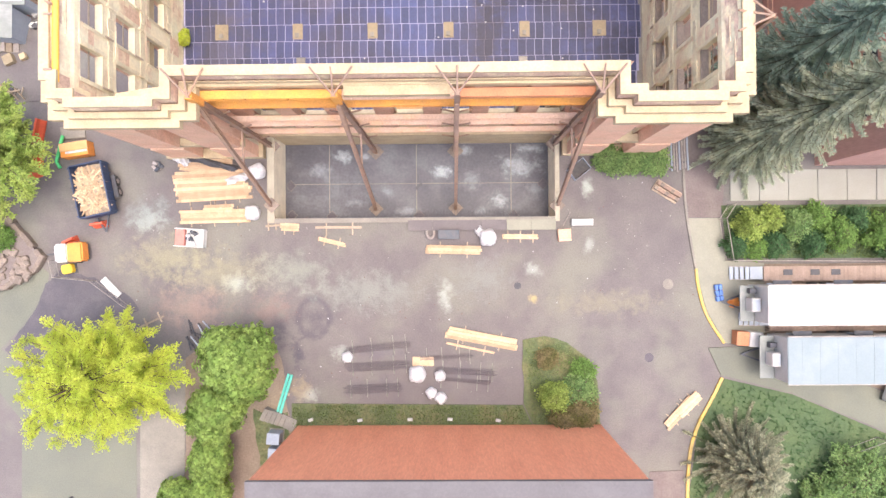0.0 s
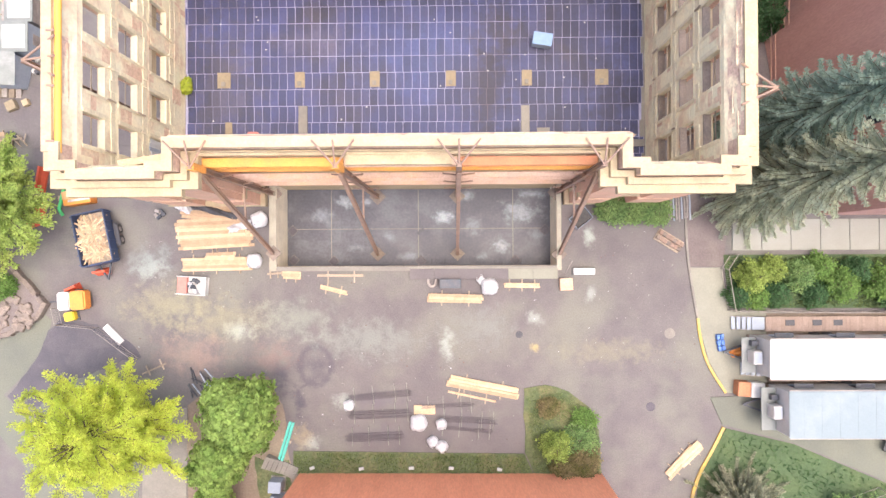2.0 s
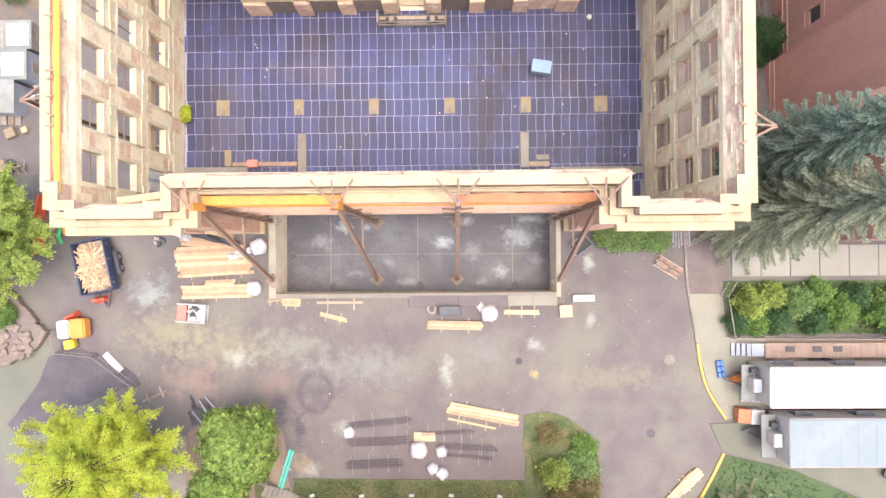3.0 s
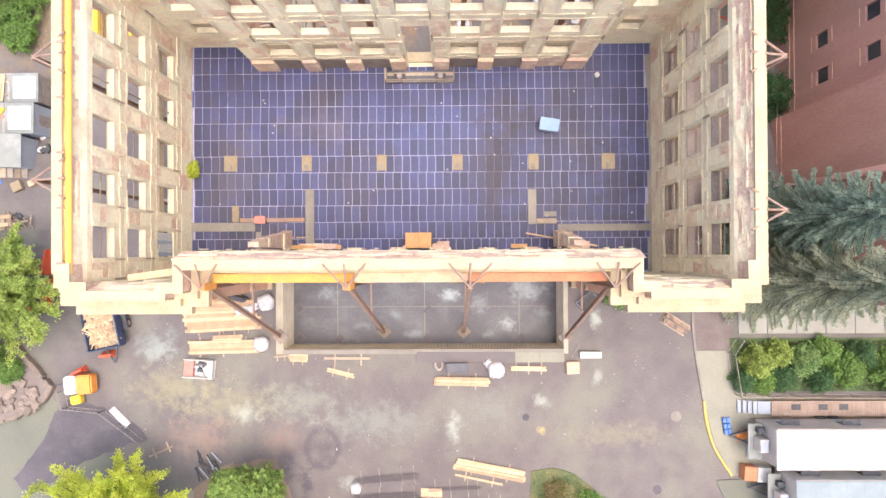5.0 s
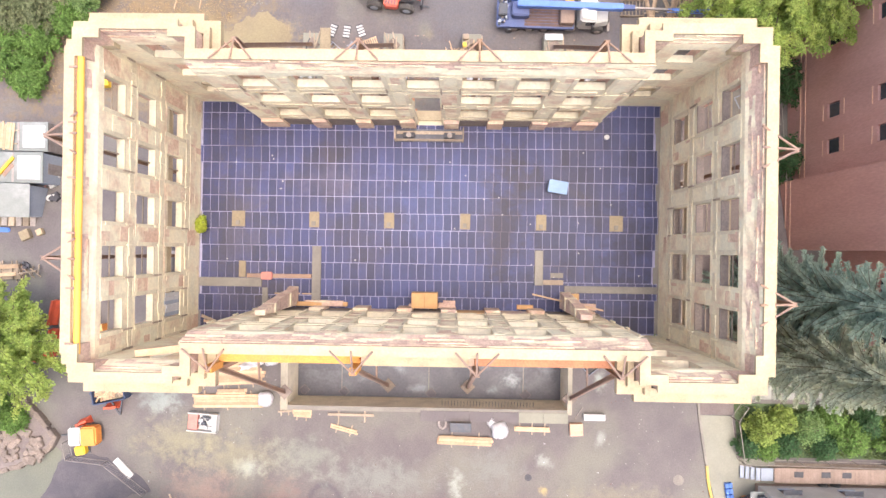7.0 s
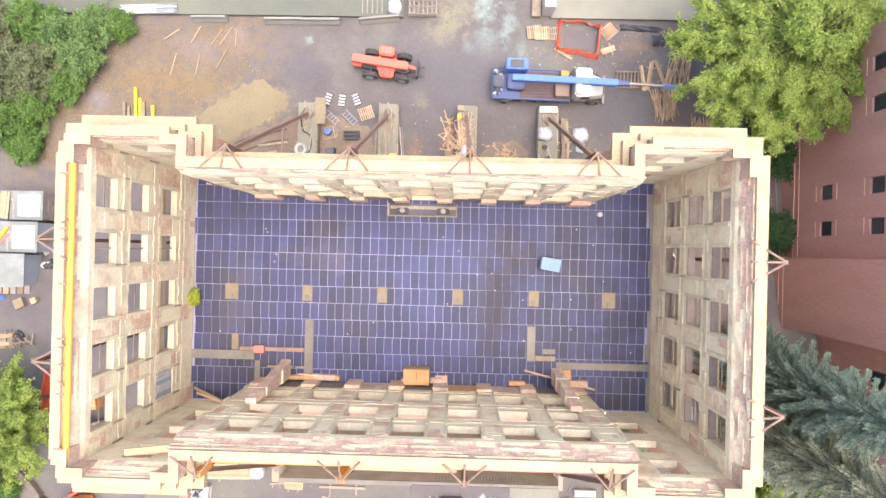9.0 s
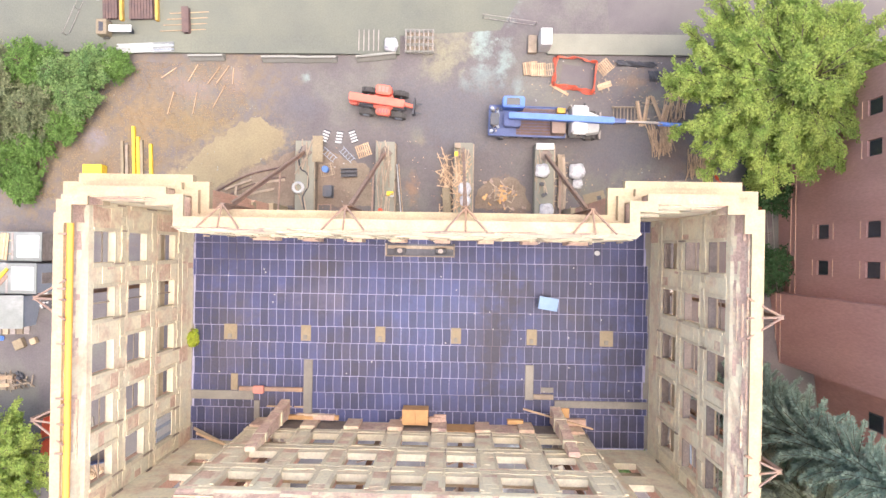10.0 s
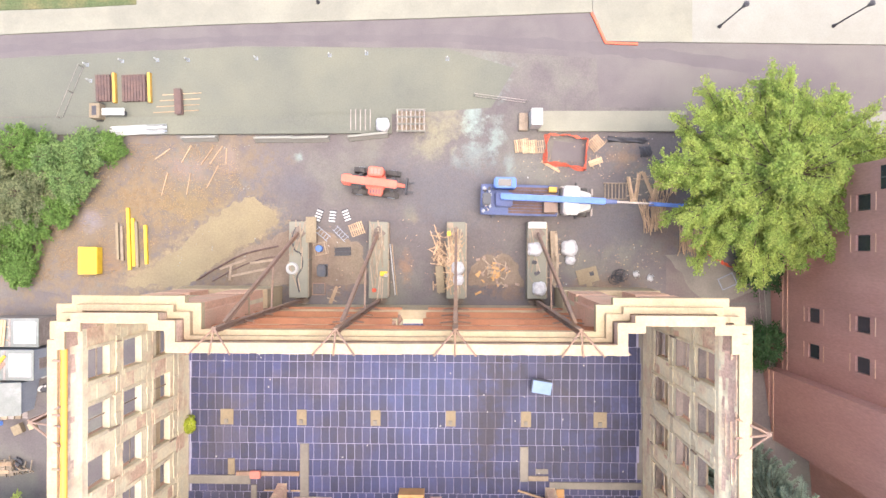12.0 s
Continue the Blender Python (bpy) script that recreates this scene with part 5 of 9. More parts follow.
loose_beam("timber_plank", "wide pale timber bridging the corner at the wall head", (-18.6, 8.9, 14.1), (-15.24, 9.35, 14.15), 0.4, 0.2, M["wood"])
loose_beam("timber_plank", "long plank lying in the corner", (-20.2, 9.7, 0.62), (-17.4, 8.86, 1.7), 0.24, 0.06, M["old_wood"])
loose_beam("timber_plank", "long plank lying in the corner", (-20.0, 9.3, 0.62), (-16.9, 8.84, 2.2), 0.2, 0.06, M["wood"])
# rubble and stripped wall faces heaped along the south wall's foot
rng = random.Random(77)
for k in range(12):
    x = rng.uniform(-14, 9.5)
    slab_piece("brick_rubble", "broken brick slab at the wall's foot", x, x + rng.uniform(0.8, 2.2), 10.62, 10.62 + rng.uniform(0.25, 0.6), rng.uniform(0.2, 0.5), M["inner_brick"] if k % 3 else M["ply"], "rubble")
box_ply = thing("plywood_box", "orange plywood box standing against the wall", "box", m=pose(-2.45, 11.25, FLOOR))
part("side", soft_box(-1.0, 0.02, -0.6, 0.6, 0, 1.4, 0.01), M["ply"], box_ply)
part("side", soft_box(0.026, 1.0, -0.6, 0.6, 0, 1.38, 0.01), M["ply"], box_ply)
bin_ = thing("red_bin", "small faded red tub on a timber beam", "tub", m=pose(-14.95, 12.95, FLOOR + 0.26))
part("tub", soft_box(-0.42, 0.42, -0.3, 0.3, 0, 0.35, 0.05, 2), M["faded_red"], bin_)
crate = thing("equipment_box", "pale blue-white equipment box on the deck", "box", m=pose(7.75, 20.2, FLOOR, 0, 0, -9))
part("body", soft_box(-0.72, 0.72, -0.46, 0.46, 0.05, 0.95, 0.06, 2), M["pale"], crate)
part("lid", soft_box(-0.75, 0.75, -0.49, 0.49, 0.954, 1.0, 0.02), M["sky_blue"], crate)
part("skid", soft_box(-0.7, 0.7, -0.4, 0.4, 0, 0.046, 0.01), M["black"], crate)
# plywood landing with a timber rail inside the tall doorway
land = thing("landing", "timber landing with a rail inside the tall doorway", "platform", m=pose(-2.3, 24.2, FLOOR))
part("platform", soft_box(-2.7, 2.7, -0.5, 0.5, 0.0, 0.1, 0.01), M["pit"], land)
for x in (-2.65, -1.3, 0, 1.3, 2.65):
    part("post", soft_box(x - 0.04, x + 0.04, -0.5, -0.42, 0.104, 1.1, 0.01), M["old_wood"], land)
for z in (0.6, 1.1):
    part("rail", soft_box(-2.7, 2.7, -0.52, -0.44, z + 0.004, z + 0.06, 0.01), M["old_wood"], land)
    for s in (-1, 1):
        part("rail", soft_box(s * 2.66 - 0.04, s * 2.66 + 0.04, -0.436, 0.5, z + 0.004, z + 0.06, 0.01), M["old_wood"], land)
part("plank", soft_box(-2.6, 2.6, 0.1, 0.35, 0.104, 0.14, 0.01), M["old_wood"], land)
for x in (-1.6, 1.6):
    heater = thing("heater", "small black machine with a round grey drum", "machine", "machines on the landing", pose(-2.3 + x, 24.15, FLOOR + 0.144))
    part("body", soft_box(-0.45, 0.45, -0.22, 0.22, 0, 0.4, 0.04), M["black"], heater)
    bm = bm_new()
    tube(bm, (0, 0, 0.404), (0, 0, 0.6), 0.2, 0.2, 12)
    part("drum", bm, M["steel_grey"], heater)
# scattered white lamps and scraps on the deck
rng = random.Random(41)
for k in range(26):
    x, y = rng.uniform(-19, 15), rng.uniform(12.8, 23.4)
    bm = soft_box(-0.05, 0.05, -0.05, 0.05, 0, 0.06, 0.015)
    ob = mesh_ob("foam_scrap", bm, M["white"])
    ob.matrix_basis = pose(x, y, FLOOR + 0.004, 0, 0, rng.uniform(0, 90))
    tagged(ob, "small white foam scrap on the deck", "scrap", "scraps on the deck")
bucket = thing("bucket", "white round bucket on the deck", "bucket", m=pose(11.6, 24.2, FLOOR))
bm = bm_new()
tube(bm, (0, 0, 0), (0, 0, 0.4), 0.16, 0.2, 14)
part("pail", bm, M["white"], bucket)
bush_in = thing("weed", "yellow-green weed growing at the wall", "plant", m=pose(-20.2, 16.9, FLOOR))
bm = bm_new()
leaf_cloud(bm, [(0, 0, 0.5, 0.5, 0.7, 0.5)], 260, 0.25, 5)
part("leaves", bm, M["leaf_lime"], bush_in)


# ---- steel shoring outside ----
def shore(x, y, out, z_foot, base_y, base_z, group, z_top=16.2, ox=0.0, paint="steel"):
    """A column against the facade, a raking strut from its head to a base, and arms that grip the parapet. out: +1 to the north, -1 to the south."""
    t = thing("raking_shore", "rusty steel column with a raking strut and parapet arms", "shore", group, pose(x, y, z_foot))
    H = z_top - z_foot
    bm = bm_new()
    i_beam(bm, (0, 0, 0.05), (0, 0, H), 0.32, 0.32, 0.05)
    part("column", bm, M["steel"], t)
    bm = bm_new()
    i_beam(bm, (0, out * 0.2, H - 1.6), (ox, base_y - y, base_z - z_foot + 0.1), 0.24 if out < 0 else 0.2, 0.28, 0.04)
    # added orange box round the column head, for the warm light on it
    if paint != "steel":
        head = bm_new()
        box(head, -0.2, 0.2, -0.2, 0.2, H - 1.9, H - 0.1)
        part("head_sleeve", head, M[paint], t, "column head coloured orange as if sunlit")
    part("raking_strut", bm, M["steel"], t)
    cp = part("base_plate", soft_box(-0.5, 0.5, -0.5, 0.5, -0.004, 0.046, 0.01), M["stone_edge"], t, "square steel base plate")
    cp.matrix_basis = pose(0, 0, 0, 0, 0, 45)
    bp = part("base_plate", soft_box(-0.45, 0.45, -0.45, 0.45, 0, 0.1, 0.01), M["stone_edge"], t)
    bp.matrix_basis = pose(ox, base_y - y, base_z - z_foot + 0.003, 0, 0, 45)
    for dx in (-1.15, 0, 1.15):
        bm = bm_new()
        tube(bm, (0, out * 0.1, H - 0.05), (dx, -out * 1.25, H + 0.7), 0.055, 0.055, 8)
        part("parapet_arm", bm, M["steel"], t)
    for s in (-1, 1):
        for z in (12.2, 8.2, 4.1):
            bm = bm_new()
            beam(bm, (0, 0, z - z_foot - 0.9), (s * 0.95, 0.0, z - z_foot), 0.09, 0.09)
            part("knee_brace", bm, M["steel"], t)
    bm = bm_new()
    beam(bm, (0, 0, H * 0.45), (ox * 0.5, (base_y - y) * 0.55, (H - 1.6) * 0.45 + 0.3), 0.12, 0.12)
    part("tie", bm, M["steel"], t)
    return t


shore(-13.6, 8.45, -1, 0.0, 3.7, 0.3, "shores on the south front", ox=0.05, paint="steel_orange")
shore(-5.65, 8.45, -1, PZ, 3.6, PZ, "shores on the south front", paint="steel_orange")
shore(1.1, 8.45, -1, PZ, 3.6, PZ, "shores on the south front")
shore(8.95, 8.45, -1, 0.0, 3.5, 0.0, "shores on the south front", ox=0.2)
for x in (-12.4, -5.6, 1.0, 7.9):
    shore(x, 26.5, 1, NORTH, 32.3, -2.4, "shores on the north front")


def waler(name, x0, x1, y, z, h=0.42, paint=""):
    cx = (x0 + x1) / 2
    bm = bm_new()
    i_beam(bm, (x0 - cx, 0, 0), (x1 - cx, 0, 0), h, h, 0.05)
    for k in range(7):
        xx = x0 - cx + (k + 0.5) * (x1 - x0) / 7
        box(bm, xx - 0.02, xx + 0.02, -h / 2 + 0.01, h / 2 - 0.01, -h / 2 + 0.05, h / 2 - 0.05)
    ob = mesh_ob(name, bm, M[paint] if paint else M["rust_red"] if y > 20 else M["steel_orange"] if z > 12 else M["primer"])
    ob.location = (cx, y, z)
    return tagged(ob, "long rusty steel waler beam held against the facade", "beam", "walers")


# upper waler in three lengths; warm sunlight is put into the west one's colour
waler("waler_beam", -14.2, -5.5, 8.86, 14.28, 0.5)
waler("waler_beam", -5.45, 1.0, 8.86, 14.28, 0.5, "primer")
waler("waler_beam", 1.05, 9.6, 8.86, 14.28, 0.5, "rust_red")
for z in (12.2, 8.2, 6.6, 4.0):
    waler("waler_beam", -14.2, 9.6, 8.86, z, 0.42 if z > 12 else 0.34)
waler("waler_beam", -14.0, 9.5, 26.1, 12.2, 0.4)
for z in (8.2, 4.0, 0.4):
    waler("waler_beam", -14.0, BAY_X[3] - 1.05, 26.1, z, 0.4)
    waler("waler_beam", BAY_X[3] + 1.05, 9.5, 26.1, z, 0.4)


def side_brace(x, y, out):
    t = thing("parapet_brace", "steel tripod brace gripping the parapet", "brace", "parapet braces", pose(x, y, ground_z(y)))
    H = 15.9 - ground_z(y)
    for dy in (-1.1, 0, 1.1):
        bm = bm_new()
        tube(bm, (0, 0, H), (-out * 2.3, dy, H + 0.8), 0.065, 0.065, 8)
        part("arm", bm, M["steel"], t)
    bm = bm_new()
    i_beam(bm, (0, 0, 0.05), (0, 0, H), 0.24, 0.24, 0.04)
    part("column", bm, M["steel"], t)
    part("base_plate", soft_box(-0.4, 0.4, -0.4, 0.4, -0.01, 0.046, 0.01), M["steel_grey"], t)


for y in (12.5, 20.9):
    side_brace(18.35, y, 1)
for y in (14.4, 21.2):
    side_brace(-23.0, y, -1)
# horizontal steel tube along the west parapet; its orange is brightened for the sun's glow
rail_w = thing("parapet_rail", "orange steel tube along the inside of the west parapet", "rail", m=pose(-20.72, 17.3, 16.34))
bm = bm_new()
tube(bm, (0, -8.1, 0), (0, 8.1, 0), 0.18, 0.18, 12)
part("tube", bm, M["rail_glow"], rail_w)
for y in (-7.5, -4.5, -1.5, 1.5, 4.5, 7.5):
    part("bracket", soft_box(-0.5, -0.02, y - 0.06, y + 0.06, 0.265, 0.32, 0.01), M["steel"], rail_w)


# ---- surfaces laid on the ground ----
def frayed(pts, seed, amp=0.45, step=0.7):
    """An outline worn uneven: each side cut short and pushed in and out."""
    out = []
    for (x0, y0), (x1, y1) in zip(pts, pts[1:] + pts[:1]):
        L = math.hypot(x1 - x0, y1 - y0)
        n = max(1, min(60, int(L / step)))
        for k in range(n):
            x, y = x0 + (x1 - x0) * k / n, y0 + (y1 - y0) * k / n
            d = amp * (noise.noise(Vector((x * 0.5, y * 0.5, seed))) + 0.7 * noise.noise(Vector((x * 1.7, y * 1.7, seed + 5))))
            out.append((x + d * (y1 - y0) / L, y - d * (x1 - x0) / L))
    return out


sheet("road_southwest", [(-34.1, -80), (-33.8, -13.4), (-36.0, -10.6), (-60, -10), (-60, 3.5), (-37, 3.5), (-34.5, 0.8), (-31.6, -1.6), (-31.9, -3.6), (-33.6, -5.8), (-35.5, -7.6), (-34.0, -9.2), (-31.0, -6.8), (-27.9, -5.5), (-24.6, -9.5), (-24.3, -80)],
      M["gravel_road"], 0.01, "pale worn concrete street", "road")
sheet("asphalt_patch", frayed([(-30.6, -1.2), (-29.0, -1.7), (-26.5, -2.6), (-24.4, -4.4), (-27.2, -5.6), (-29.5, -6.2), (-32.6, -8.5), (-34.6, -8.6), (-35.3, -7.6), (-33.59, -5.8), (-32.6, -4.4), (-31.9, -2.4)], 13, 0.3, 0.5),
      M["patch"], 0.016, "dark fresh asphalt patch in the street", "road")
sheet("pavement_southwest", [(-24.25, -80), (-24.25, -9.2), (-20.6, -8.6), (-21.4, -80)], M["concrete"], 0.06, "dusty pinkish pavement beside the street", "pavement")
sheet("soil_southwest", frayed([(-21.3, -80), (-20.55, -8.5), (-18.4, -6.6), (-14.2, -6.2), (-12.9, -8.4), (-12.2, -13.9), (-11.8, -13.95), (-11.8, -80)], 14, 0.25), M["soil"], 0.02, "bare soil under a hedge row", "soil")
sheet("lawn_side", frayed([(-15.2, -12.6), (-12.3, -12.8), (-12.2, -16.5), (-14.6, -17.0)], 9, 0.3), M["grass"], 0.05, "patch of grass beside the hedge", "lawn")
sheet("grass_strip", [(-12.1, -12.1), (6.3, -12.3), (7.0, -13.84), (-12.1, -13.84)], M["grass"], 0.06, "strip of grass along the red brick wall", "lawn")
sheet("planting_island", frayed([(6.3, -7.1), (8.0, -6.9), (9.8, -7.4), (11.4, -8.6), (12.2, -10.4), (12.4, -13.83), (7.05, -13.83), (6.4, -12.2)], 15, 0.12), M["grass"], 0.08, "planted island with rough grass", "garden")
sheet("pavement_east", [(19.5, 2.4), (19.75, 0.4), (20.1, -2.0), (20.9, -5.0), (22.3, -7.5), (25.4, -7.5), (25.4, -1.2), (22.4, -0.9), (22.0, 2.4)], M["walk_pale"], 0.05, "pale dusty concrete path by the fence", "pavement")
sheet("gravel_east", frayed([(19.0, 30), (19.1, 9.2), (19.25, 4.2), (19.5, 2.45), (22.0, 2.45), (22.2, 3.6), (22.6, 6.4), (22.8, 9.5), (26.7, 9.5), (27.5, 30)], 11, 0.12), M["mauve_dust"], 0.015, "bare soil between the buildings", "soil", )
sheet("ramp_pavement", [(20.95, -7.85), (21.9, -10.0), (27.5, -11.4), (35, -14.6), (60, -26), (60, -19), (38, -12.6), (26.5, -8.4), (24.6, -7.7)], M["gravel_road"], 0.09, "pale concrete ramp path", "pavement")
sheet("lawn_southeast", [(22.2, -10.3), (20.05, -14.3), (19.3, -19.6), (19.2, -80), (80, -80), (80, -36), (60, -26.2), (35, -14.75), (27.5, -11.55)], M["lawn"], 0.06, "green lawn with shrubs", "lawn")
sheet("pavement_corner", [(16.2, -17.6), (18.9, -17.5), (18.9, -24), (16.2, -24)], M["mauve_dust"], 0.06, "dusty pinkish slab at the building corner", "pavement")
sheet("lawn_garden", [(22.1, 3.4), (22.55, -0.8), (80, -1.0), (80, 3.4)], M["lawn"], 0.05, "overgrown garden behind a fence", "garden")
sheet("soil_east", [(25.45, -1.25), (80, -1.25), (80, -18), (38.2, -12.55), (26.6, -8.35), (25.45, -7.7)], M["soil"], 0.03, "dusty soil below the site trailers", "soil")
# north
sheet("forecourt", [(27.95, 37.15), (60, 37.15), (60, 42.8), (27.95, 42.8)], M["plaza"], 0.1, "pale concrete forecourt behind the brick building", "pavement")
sheet("worn_lane", frayed([(-90, 46.6), (-40, 48.7), (-18, 49.5), (0, 49.5), (12, 48.9), (30, 46.8), (30, 45.6), (12, 48.0), (0, 48.95), (-18, 48.95), (-40, 48.1), (-90, 45.9)], 3, 0.25), M["patch_worn"], 0.017, "darker worn lane of the road", "road")
sheet("yard_west", frayed([(-23, 12.4), (-60, 12.4), (-60, 27.0), (-35.5, 27.0), (-30.5, 26.5), (-23, 26.4)], 9, 0.4), M["yard"], 0.05, "dusty asphalt yard beside the sheds", "ground")
sheet("pavement_northeast", frayed([(18.9, 30.6), (22.2, 31.2), (26.6, 27.4), (22.6, 26.0)], 18, 0.35), M["concrete"], 0.03, "broken pinkish concrete path", "pavement")
sheet("road_north", [(-90, 44.9), (-40, 47.6), (-18, 48.6), (0, 48.4), (13, 47.4), (13.3, 43.2), (90, 42.9), (90, 48.4), (38, 48.4), (13.8, 48.8), (12.6, 51.3), (0, 50.9), (-20, 50.4), (-39, 49.6), (-90, 48)], M["road"], 0.012, "mauve-grey asphalt road with worn surface", "road")
sheet("pale_yard", [(-90, 42.2), (-4.7, 42.62), (4.0, 43.2), (6.0, 46.6), (0, 48.35), (-18, 48.55), (-40, 47.55), (-90, 44.85)], M["gravel_road"], 0.012, "pale dusty verge of the road", "road")
sheet("pavement_north", [(-90, 48.05), (-39, 49.65), (-20, 50.45), (0, 50.95), (12.6, 51.35), (12.6, 90), (-26.9, 90), (-26.9, 52.2), (-32.8, 51.9), (-90, 50.4)], M["walk_pale"], 0.14, "pale concrete pavement along the road", "pavement")
sheet("plaza", [(13.85, 48.85), (38, 48.45), (90, 48.45), (90, 80), (12.65, 80), (12.65, 51.4)], M["plaza"], 0.14, "pale concrete plaza beyond the road", "pavement")
sheet("tan_track", frayed([(-28.0, 27.7), (-24.8, 29.9), (-21.0, 32.9), (-18.4, 35.0), (-16.6, 35.5), (-15.4, 34.4), (-14.5, 33.4), (-15.6, 32.4), (-18.4, 30.6), (-21.4, 28.4), (-22.2, 27.7)], 21, 0.5, 0.25), M["tan_track"], 0.012, "worn tan gravel track up the bank", "track")
sheet("soil_between_footings", frayed([(-18.6, 27.9), (-18.2, 30.4), (-14.2, 32.4), (-11.4, 32.9), (-8.6, 32.0), (-6.9, 31.2), (-6.7, 27.9)], 31, 0.4, 0.3), M["soil"], 0.02, "trodden brown soil between the footings", "soil")
sheet("soil_round_heap", frayed([(2.0, 27.9), (2.4, 29.4), (3.4, 30.6), (5.0, 30.7), (6.5, 29.6), (6.8, 27.9)], 32, 0.4, 0.3), M["soil"], 0.02, "brown soil and wood dust by a footing", "soil")
sheet("plaza_apron", [(13.9, 48.9), (21.1, 48.75), (21.1, 80), (12.7, 80), (12.7, 51.45)], M["walk_pale"], 0.146, "cream concrete apron beside the plaza", "pavement")
sheet("lawn_north", [(-90, 50.45), (-32.8, 51.95), (-26.95, 52.25), (-26.95, 90), (-90, 90)], M["grass"], 0.1, "lawn beyond the road", "lawn")
sheet("kerb_strip", [(-60, 40.75), (-4.6, 40.95), (-4.6, 42.6), (-60, 42.15)], M["gravel_road"], 0.35, "pale concrete strip with a low edge", "pavement")
sheet("kerb_strip_east", [(8.0, 41.1), (20.6, 41.1), (20.6, 42.85), (8.0, 42.85)], M["walk_pale"], 0.3, "greenish pale concrete slab", "pavement")


def kerb(name, pts, w, h, material, label):
    """A kerb of short stones along a line."""
    k = tagged(new(name), label, "kerb", kind="structure")
    for (x0, y0), (x1, y1) in zip(pts, pts[1:]):
        L = math.hypot(x1 - x0, y1 - y0)
        n = max(1, round(L / 1.0))
        for s in range(n):
            a, b = s / n, (s + 1) / n - 0.012 / L
            p = (x0 + (x1 - x0) * a, y0 + (y1 - y0) * a)
            q = (x0 + (x1 - x0) * b, y0 + (y1 - y0) * b)
            bm = bm_new()
            z = ground_z(p[1])
            beam(bm, (*p, z + h / 2 - 0.05), (*q, z + h / 2 - 0.05), w, h + 0.1)
            part("kerb_stone", bm, material, k)
    return k


def curve_pts(pts, n=6):
    out = []
    P = [pts[0], *pts, pts[-1]]
    for k in range(1, len(P) - 2):
        p0, p1, p2, p3 = P[k - 1:k + 3]
        for s in range(n):
            t = s / n
            out.append(tuple(0.5 * (2 * b + (c - a) * t + (2 * a - 5 * b + 4 * c - d) * t * t + (3 * b - a - 3 * c + d) * t ** 3) for a, b, c, d in zip(p0, p1, p2, p3)))
    return out + [pts[-1]]


kerb("kerb_yellow", curve_pts([(20.05, -1.6), (20.2, -3.0), (20.8, -5.2), (22.2, -7.5)], 3), 0.2, 0.14, M["kerb_paint"], "worn yellow painted kerb")
kerb("kerb_yellow", curve_pts([(22.0, -10.2), (21.2, -11.8), (19.9, -14.3), (19.3, -17.0), (19.1, -22.0)], 3), 0.24, 0.14, M["kerb_paint"], "worn yellow painted kerb")
kerb("kerb_grey", curve_pts([(19.1, 9.6), (19.22, 4.2), (19.6, 1.0), (20.02, -1.5)], 3), 0.18, 0.12, M["concrete"], "grey concrete kerb along the path")
kerb("kerb_red", [(12.55, 51.3), (13.0, 50.4), (13.75, 48.72), (16.5, 48.6)], 0.2, 0.18, M["red"], "red painted kerb at the plaza corner")
# concrete walk slabs beside the annex
walk_ob = tagged(new("pavement_slabs"), "row of pale concrete walk slabs", "pavement", kind="structure")
for k in range(7):
    bm = soft_box(22.8 + k * 2.3, 25.06 + k * 2.3, 3.75, 6.2, -0.1, 0.1, 0.02)
    part("slab", bm, M["plaza"], walk_ob)


# ---- things in the south yard ----
def board_mesh(L, w, h, material):
    return one_box_mesh("board", L, w, h, material, 0.008)


def lumber_stack(x, y, rz, L, across, layers, w=0.24, h=0.05, material="wood", label="stack of pale sawn boards on bearers", seed=0, bearers=2, up=0.0):
    t = thing("lumber_stack", label, "lumber", m=on(x, y, rz, up))
    rng = random.Random(seed + int(x * 10))
    me = [board_mesh(L * f, w, h, M[material]) for f in (1.0, 0.94, 0.88)]
    for k in range(bearers):
        bx = (k + 0.5) / bearers * L - L / 2
        part("bearer", soft_box(bx - 0.05, bx + 0.05, -across * w / 2 - 0.3, across * w / 2 + 0.3, 0, 0.1, 0.01), M["old_wood"], t)
    for j in range(layers):
        for i in range(across):
            if j == layers - 1 and rng.random() < 0.3:
                continue
            piece("board", rng.choice(me), t, (rng.uniform(-0.1, 0.1), (i - (across - 1) / 2) * (w + 0.012) + rng.uniform(-0.004, 0.004), 0.102 + j * (h + 0.003)), (0, 0, rng.uniform(-0.008, 0.008)))
    return t


